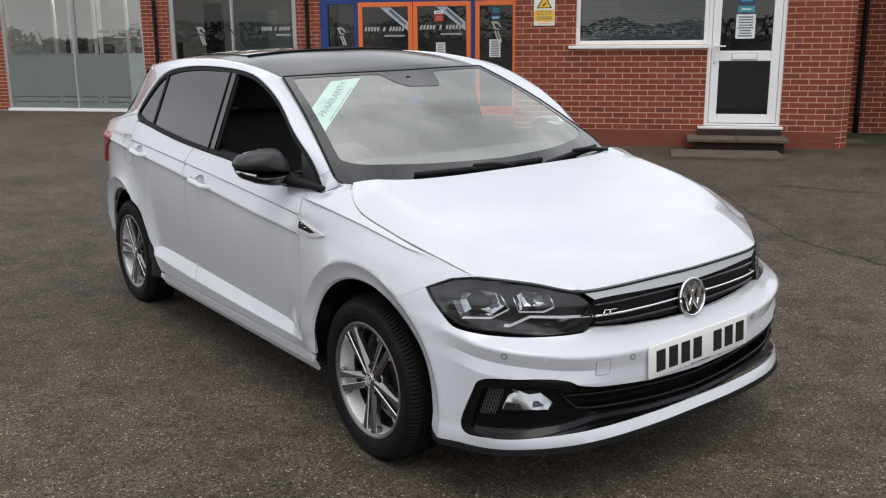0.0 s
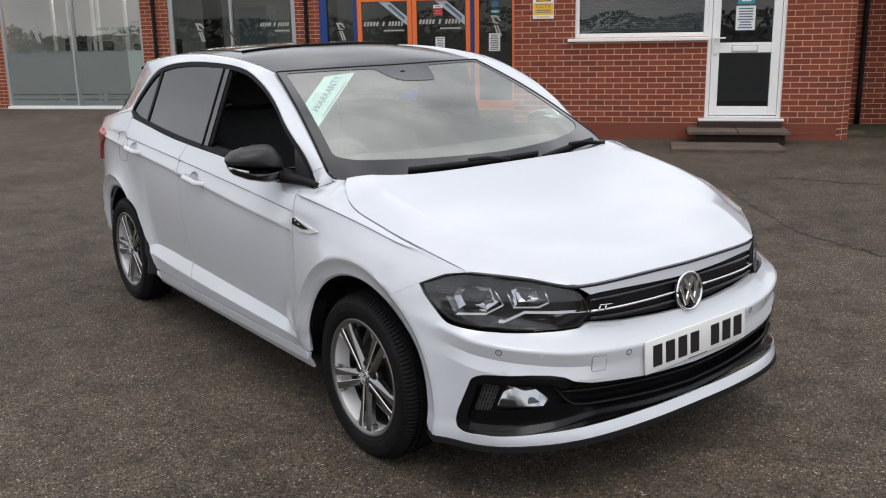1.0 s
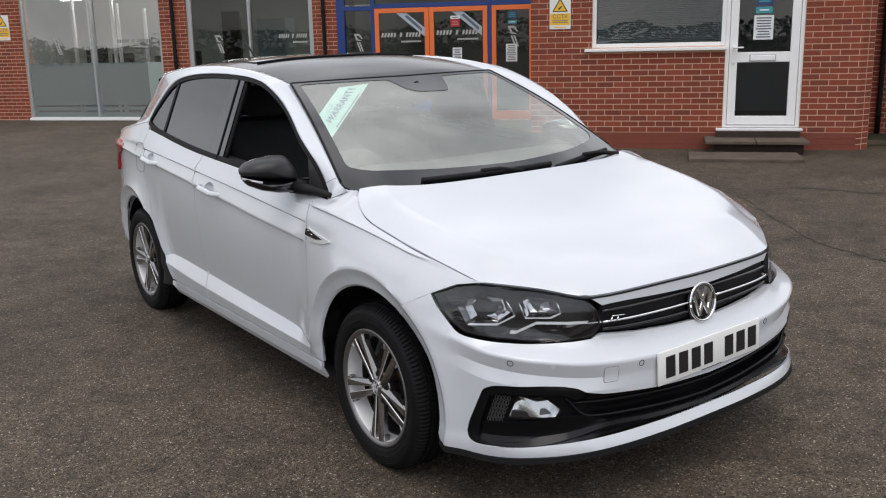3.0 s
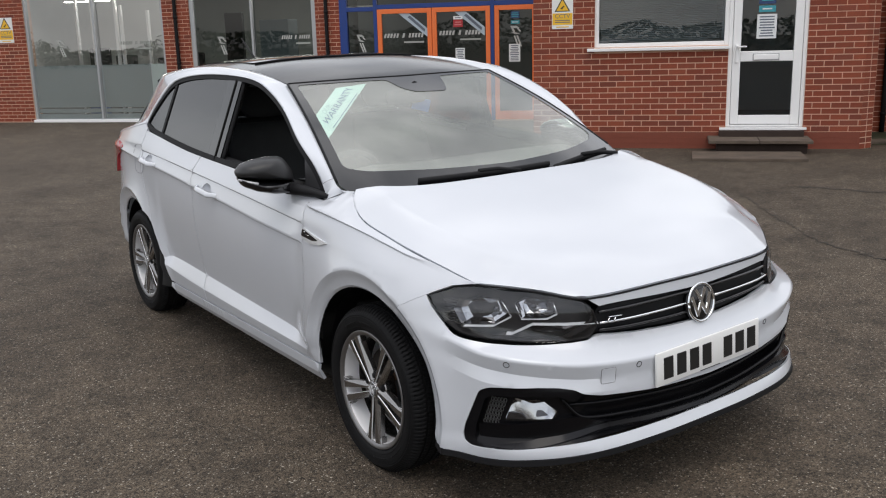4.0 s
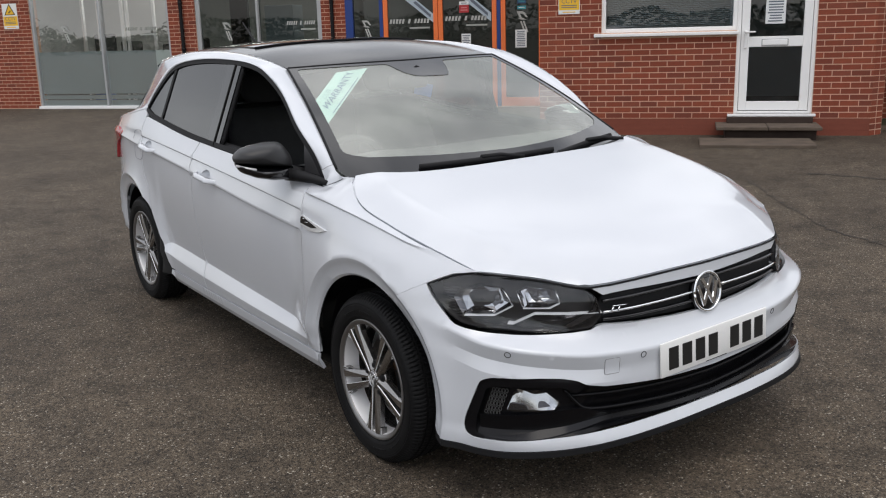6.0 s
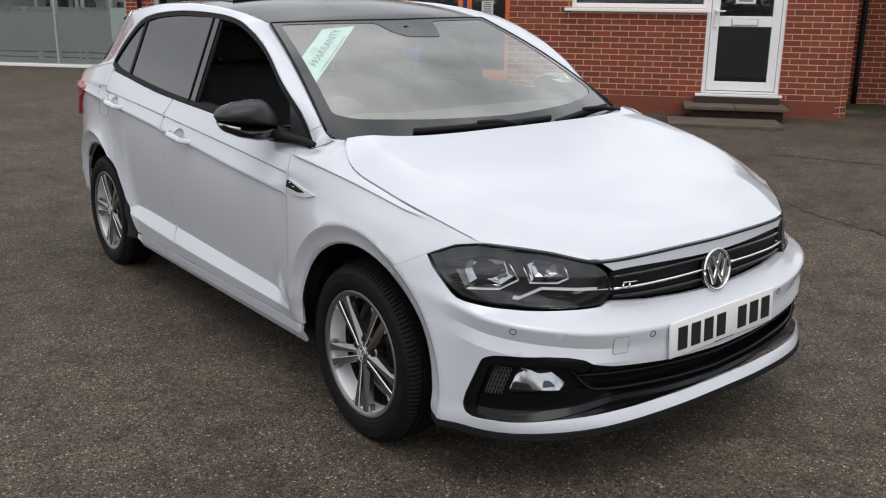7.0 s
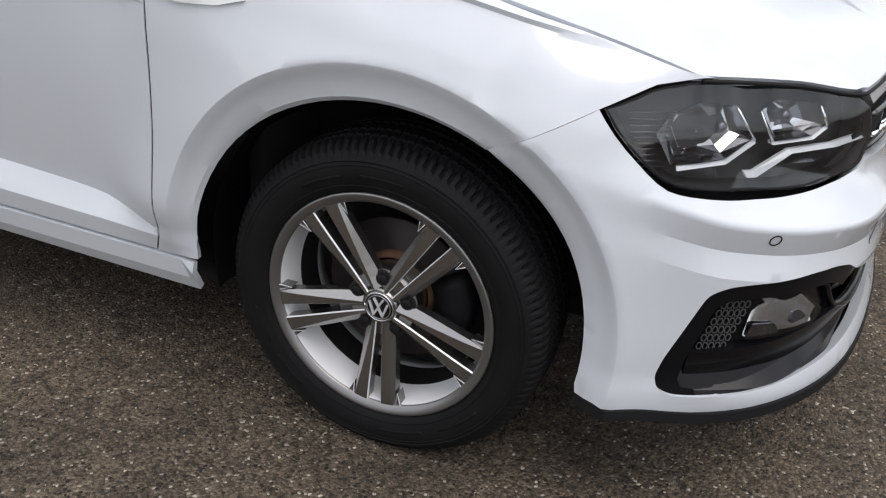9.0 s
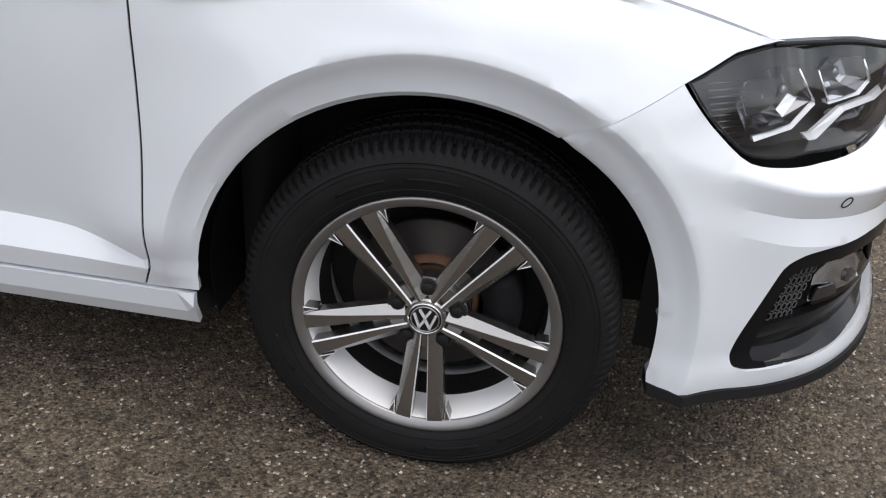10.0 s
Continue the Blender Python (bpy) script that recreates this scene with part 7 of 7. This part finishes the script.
shop_window("window_3", W2[0], W2[1], -7.745, "tall showroom window looking into a lit room", 0.09, ROOM_GLASS)
# frosted film on the lower half with clear lines left in it
film = []
for a, b in ((-12.91, -11.33), (-11.27, -10.10)):
    film += [block(a, b, Y + 0.066, Y + 0.068, z0, z1) for z0, z1 in ((0.08, 0.195), (0.215, 0.30), (0.325, 1.20))]
put("frosted_film", *joined(*film), FROST, window_2, "grey frosted film on the lower glass", smooth=False)
put("frosted_film", *block(-10.095, -9.76, Y + 0.066, Y + 0.068, 0.08, 1.20), surface("pale_film", (0.55, 0.63, 0.61), 0.35), window_2, "paler strip of frosted film", smooth=False)


def slanted_mark(x, z, h, y):
    """A maker's mark as plain slanted bars."""
    ob = outside(new("door_mark"), "pale slanted mark on the glass", "mark")
    for dx, dz, w, hh in ((0.0, 0.45, 0.30, 0.12), (-0.10, 0.30, 0.11, 0.40), (0.17, 0.33, 0.10, 0.22), (0.02, 0.14, 0.26, 0.09), (0.06, -0.25, 0.09, 0.55), (0.20, -0.25, 0.09, 0.55)):
        pts = [(x + (dx - w / 2 + k * 0.10 * s) * h, y, z + (dz + s * hh / 2) * h) for s, k in ((-1, -1), (1, -1))] + [(x + (dx + w / 2 + k * 0.10 * s) * h, y, z + (dz + s * hh / 2) * h) for s, k in ((1, -1), (-1, -1))]
        pts = [(px, y, pz) for px, _, pz in pts]
        put("mark_bar", pts + [(p[0], y + 0.001, p[2]) for p in pts], [(0, 1, 2, 3), (0, 4, 5, 1), (1, 5, 6, 2), (2, 6, 7, 3), (3, 7, 4, 0)], PALE_PRINT, ob, smooth=False)


PALE_PRINT = surface("pale_vinyl", (0.42, 0.43, 0.41), 0.5)
FAINT_PRINT = surface("faint_vinyl", (0.36, 0.38, 0.35), 0.5)


def name_bars(x0, x1, z, h, y, material=None):
    """A lettered name as a row of plain slanted bars, and a thin line under it."""
    ob = outside(new("name_strip"), "pale lettering strip on the glass", "lettering")
    n, gap = 13, 0.34
    w = (x1 - x0) / n
    for k in range(n):
        if k in (5, 7):
            continue
        a, b = x0 + w * k, x0 + w * (k + 1 - gap)
        put("text_bar", [(a, y, z), (b, y, z), (b + 0.2 * h, y, z + 0.8 * h), (a + 0.2 * h, y, z + 0.8 * h)], [(0, 1, 2, 3)], material or PALE_PRINT, ob, smooth=False)
    put("text_bar", [(x0 + 0.5 * (x1 - x0), y, z - 0.10), (x1, y, z - 0.10), (x1, y, z - 0.07), (x0 + 0.5 * (x1 - x0), y, z - 0.07)], [(0, 1, 2, 3)], FAINT_PRINT, ob, smooth=False)


GY = Y + 0.045
slanted_mark(-12.18, 1.56, 0.34, GY)
name_bars(-10.75, -10.02, 1.60, 0.08, GY, FAINT_PRINT)
slanted_mark(-8.45, 1.53, 0.34, GY)
name_bars(-7.15, -6.55, 1.62, 0.09, GY)

# entrance: blue screen, orange doors
entrance = outside(new("window_4"), "blue-framed glazed entrance screen", "window", "structure")
for b in ((-5.91, -5.76, 0.03, 2.95), (-5.225, -5.155, 0.03, 2.95), (-2.96, -2.89, 0.03, 2.95), (-5.76, -5.225, 2.09, 2.17), (-5.155, -2.96, 2.12, 2.20), (-2.89, -1.48, 2.12, 2.20), (-5.91, -1.48, 2.86, 2.95), (-5.76, -5.225, 0.03, 0.12)):
    put("window_frame", *block(b[0], b[1], Y + 0.0, Y + 0.10, b[2], b[3], 0.004), BLUE, entrance, smooth=False)
pane(-5.76, -5.225, 0.12, 2.09, Y + 0.05, ENTRY_GLASS, entrance)
pane(-5.76, -1.5, 2.20, 2.86, Y + 0.05, ENTRY_GLASS, entrance)
pane(-2.15, -1.48, 0.05, 2.12, Y + 0.05, ENTRY_GLASS, entrance)


def glazed_door(name, x0, x1, label):
    ob = outside(new(name), label, "door", "structure")
    bar_frame(x0, x1, 0.04, 2.115, 0.085, Y + 0.0, Y + 0.07, ORANGE, ob, "door_rail", 0.005, bottom=0.16)
    pane(x0 + 0.08, x1 - 0.08, 0.19, 2.04, Y + 0.035, ENTRY_GLASS, ob)
    return ob


glazed_door("door_3", -5.15, -4.082, "orange-framed glazed entrance door standing shut")
glazed_door("door_4", -4.072, -2.965, "orange-framed glazed entrance door standing shut")
glazed_door("door_5", -2.885, -2.10, "orange-framed narrow glazed side door")
slanted_mark(-5.50, 1.50, 0.32, GY - 0.03)
slanted_mark(-2.50, 1.56, 0.36, GY - 0.03)
name_bars(-5.03, -4.24, 1.585, 0.10, GY - 0.03)
name_bars(-3.945, -3.14, 1.61, 0.10, GY - 0.03)
notice(-3.634, -3.455, 1.12, 1.37, GY - 0.03, "white printed notice on the entrance door glass", 7)
notice(-2.62, -2.41, 1.10, 1.42, GY - 0.03, "white printed notice on the side door glass", 9)
notice(-3.666, -3.487, 1.75, 1.885, GY - 0.03, "red printed card on the entrance door glass", 2, surface("red_card", (0.42, 0.03, 0.035), 0.6), surface("pink_print", (0.6, 0.2, 0.2), 0.6))
notice(-3.666, -3.487, 1.89, 1.95, GY - 0.03, "white printed strip on the entrance door glass", 1)
notice(-2.58, -2.42, 1.78, 1.84, GY - 0.03, "teal printed strip on the side door glass", 1, TEAL_PRINT, PAPER)
notice(-2.58, -2.42, 1.88, 2.0, GY - 0.03, "navy printed card on the side door glass", 3, surface("navy_sheet", (0.03, 0.07, 0.16), 0.6), TEAL_PRINT)
SASH = surface("pale_blue_sash", (0.42, 0.50, 0.56), 0.5)
for x in (-4.55, -3.46):
    pts = [(x - 0.16, GY - 0.03, 2.03), (x + 0.02, GY - 0.03, 2.03), (x + 0.40, GY - 0.03, 1.66), (x + 0.40, GY - 0.03, 1.80 - 0.02 - 0.24), (x + 0.38, GY - 0.03, 1.62)]
    ob = outside(put("corner_sash", [(x - 0.18, GY - 0.03, 2.03), (x + 0.03, GY - 0.03, 2.03), (x + 0.39, GY - 0.03, 1.74), (x + 0.39, GY - 0.03, 1.58)], [(0, 3, 2, 1)], SASH, smooth=False), "pale blue printed sash across the door corner", "sticker")
    put("text_bar", [(x + 0.0, GY - 0.033, 1.96), (x + 0.05, GY - 0.033, 1.985), (x + 0.34, GY - 0.033, 1.73), (x + 0.33, GY - 0.033, 1.68)], [(0, 3, 2, 1)], INK_GREY, ob, smooth=False)

# the showroom behind the glass
outside(put("wall_showroom_back", *joined(block(-16.0, -1.3, Y + 7.0, Y + 7.2, 0.0, 3.2), block(-16.2, -16.0, Y + 0.25, Y + 7.2, 0, 3.2), block(-1.3, -1.1, Y + 0.25, Y + 7.2, 0, 3.2), block(-6.2, -6.1, Y + 1.6, Y + 7.0, 0, 3.2)), DIM, smooth=False), "plain grey wall inside the showroom", "wall", "structure")
outside(put("floor_showroom", *block(-16.0, -1.3, Y + 0.25, Y + 7.0, 0.0, 0.03), DIM_FLOOR, smooth=False), "dark floor inside the showroom", "floor", "structure")
outside(put("ceiling_showroom", *block(-16.0, -1.3, Y + 0.25, Y + 7.0, 3.1, 3.2), PALE, smooth=False), "pale ceiling inside the showroom", "ceiling", "structure")
outside(put("ceiling_roof", *block(-22.2, -1.1, Y - 0.2, Y + 7.4, 3.6, 3.75), surface("shop_roof_edge", (0.12, 0.12, 0.12), 0.7), smooth=False), "flat roof over the showroom", "roof", "structure")
TUBE_GLOW = glow("tube_light", (1.0, 0.97, 0.92), 20.0)
for x in (-14.2, -12.0, -9.8, -8.2, -6.8, -4.6, -3.0):
    for y in (1.6, 4.0):
        fitting = outside(put("ceiling_light", *block(x - 0.65, x + 0.65, Y + y - 0.1, Y + y + 0.1, 2.72, 2.80, 0.01), GREY_FRAME, smooth=False), "white strip light hung below the showroom ceiling", "lamp", group="showroom strip lights")
        put("diffuser", *block(x - 0.62, x + 0.62, Y + y - 0.07, Y + y + 0.07, 2.705, 2.72), TUBE_GLOW, fitting, smooth=False)
        put("hanger", *joined(block(x - 0.5, x - 0.49, Y + y - 0.005, Y + y + 0.005, 2.8, 3.1), block(x + 0.49, x + 0.5, Y + y - 0.005, Y + y + 0.005, 2.8, 3.1)), GREY_FRAME, fitting, smooth=False)
for k, x in enumerate((-12.75, -12.35, -11.75, -11.62, -10.95, -10.55, -10.25, -9.95)):
    outside(put("column", *block(x - 0.028, x + 0.028, Y + 1.45, Y + 1.52, 0.03, 2.85 - 0.13 * k, 0.004), WHITE_PVC, smooth=False), "slim white column inside the showroom", "column", group="white columns in the showroom")
DESK = surface("desk_laminate", (0.36, 0.35, 0.33), 0.5, vary=0.1)
CHAIR = surface("black_chair_cloth", (0.012, 0.012, 0.014), 0.8)


def desk(x, y):
    ob = outside(new("desk"), "plain pale office desk in the showroom", "desk", group="showroom desks")
    put("desktop", *block(x - 0.8, x + 0.8, y - 0.4, y + 0.4, 0.72, 0.75, 0.005), DESK, ob, smooth=False)
    for a in (-0.76, 0.72):
        put("panel", *block(x + a, x + a + 0.04, y - 0.36, y + 0.36, 0.03, 0.72), DESK, ob, smooth=False)


def office_chair(x, y, top):
    ob = outside(new("office_chair"), "black high-backed office chair in the showroom", "chair", group="showroom chairs")
    put("seat", *block(x - 0.25, x + 0.25, y - 0.25, y + 0.25, 0.45, 0.53, 0.03), CHAIR, ob)
    put("backrest", *block(x - 0.27, x + 0.27, y + 0.22, y + 0.30, 0.60, top, 0.035), CHAIR, ob)
    put("stem", *tube([(x, y, 0.09), (x, y, 0.46)], 0.03, 10), CHAIR, ob)
    put("foot", *joined(*[tube([(x, y, 0.09), (x + 0.28 * math.cos(a), y + 0.28 * math.sin(a), 0.05)], 0.02, 6) for a in (0.3, 1.55, 2.8, 4.1, 5.3)]), CHAIR, ob)


for x, y in ((-12.2, Y + 2.2), (-10.2, Y + 2.6)):
    desk(x, y)
for x, y, top in ((-12.35, Y + 1.4, 1.55), (-11.75, Y + 1.5, 1.38), (-9.95, Y + 1.3, 1.40), (-10.75, Y + 1.6, 1.30)):
    office_chair(x, y, top)
outside(put("display_board", *block(-11.95, -11.45, Y + 0.5, Y + 0.54, 0.06, 0.92, 0.01), surface("blue_board", (0.05, 0.10, 0.28), 0.6), smooth=False), "blue display board standing behind the frosted glass", "board")
outside(put("display_cabinet", *block(-7.87, -7.25, Y + 0.6, Y + 1.1, 0.03, 2.02, 0.01), surface("pale_blue_panel", (0.34, 0.40, 0.46), 0.4, vary=0.05), smooth=False), "tall pale blue cabinet standing inside the window", "cabinet")
outside(put("notice_board", *block(-8.35, -7.95, Y + 2.2, Y + 2.25, 0.9, 1.45, 0.005), surface("pale_green_board", (0.45, 0.55, 0.45), 0.6), smooth=False), "pale green board inside the showroom", "board")
outside(put("partition_post", *block(-8.95, -8.55, Y + 1.2, Y + 1.3, 0.03, 2.2, 0.005), surface("charcoal_panel", (0.02, 0.022, 0.026), 0.5), smooth=False), "tall charcoal panel inside the showroom", "panel")


# ---- hedges and trees along the far side of the car park, mirrored in the glass ----
LEAF = surface("dull_green_leaves", (0.045, 0.058, 0.030), 0.75, vary=0.3, scale=0.5)
rng = random.Random(21)
pts, faces = [], []
for k in range(20000):
    turn = rng.uniform(0, 1)
    bearing = radians(85 + 205 * turn)
    crest = 2.6 + 1.3 * math.sin(turn * 41) * math.sin(turn * 17 + 1) + 1.0 * max(0.0, math.sin(turn * 97 + 2)) ** 2
    away, z = rng.uniform(62, 70), GROUND_Z + crest * rng.random() ** 0.8
    c = Vector((away * math.cos(bearing), away * math.sin(bearing), z))
    u, v = (Vector((rng.uniform(-1, 1), rng.uniform(-1, 1), rng.uniform(-0.8, 0.8))) * 0.24 for _ in range(2))
    base = len(pts)
    pts += [tuple(c - u), tuple(c - v), tuple(c + u), tuple(c + v)]
    faces.append((base, base + 1, base + 2, base + 3))
tagged(put("hedge", pts, faces, LEAF, smooth=False), "uneven dark green hedge along the car park's far edge", "hedge", kind="stuff")
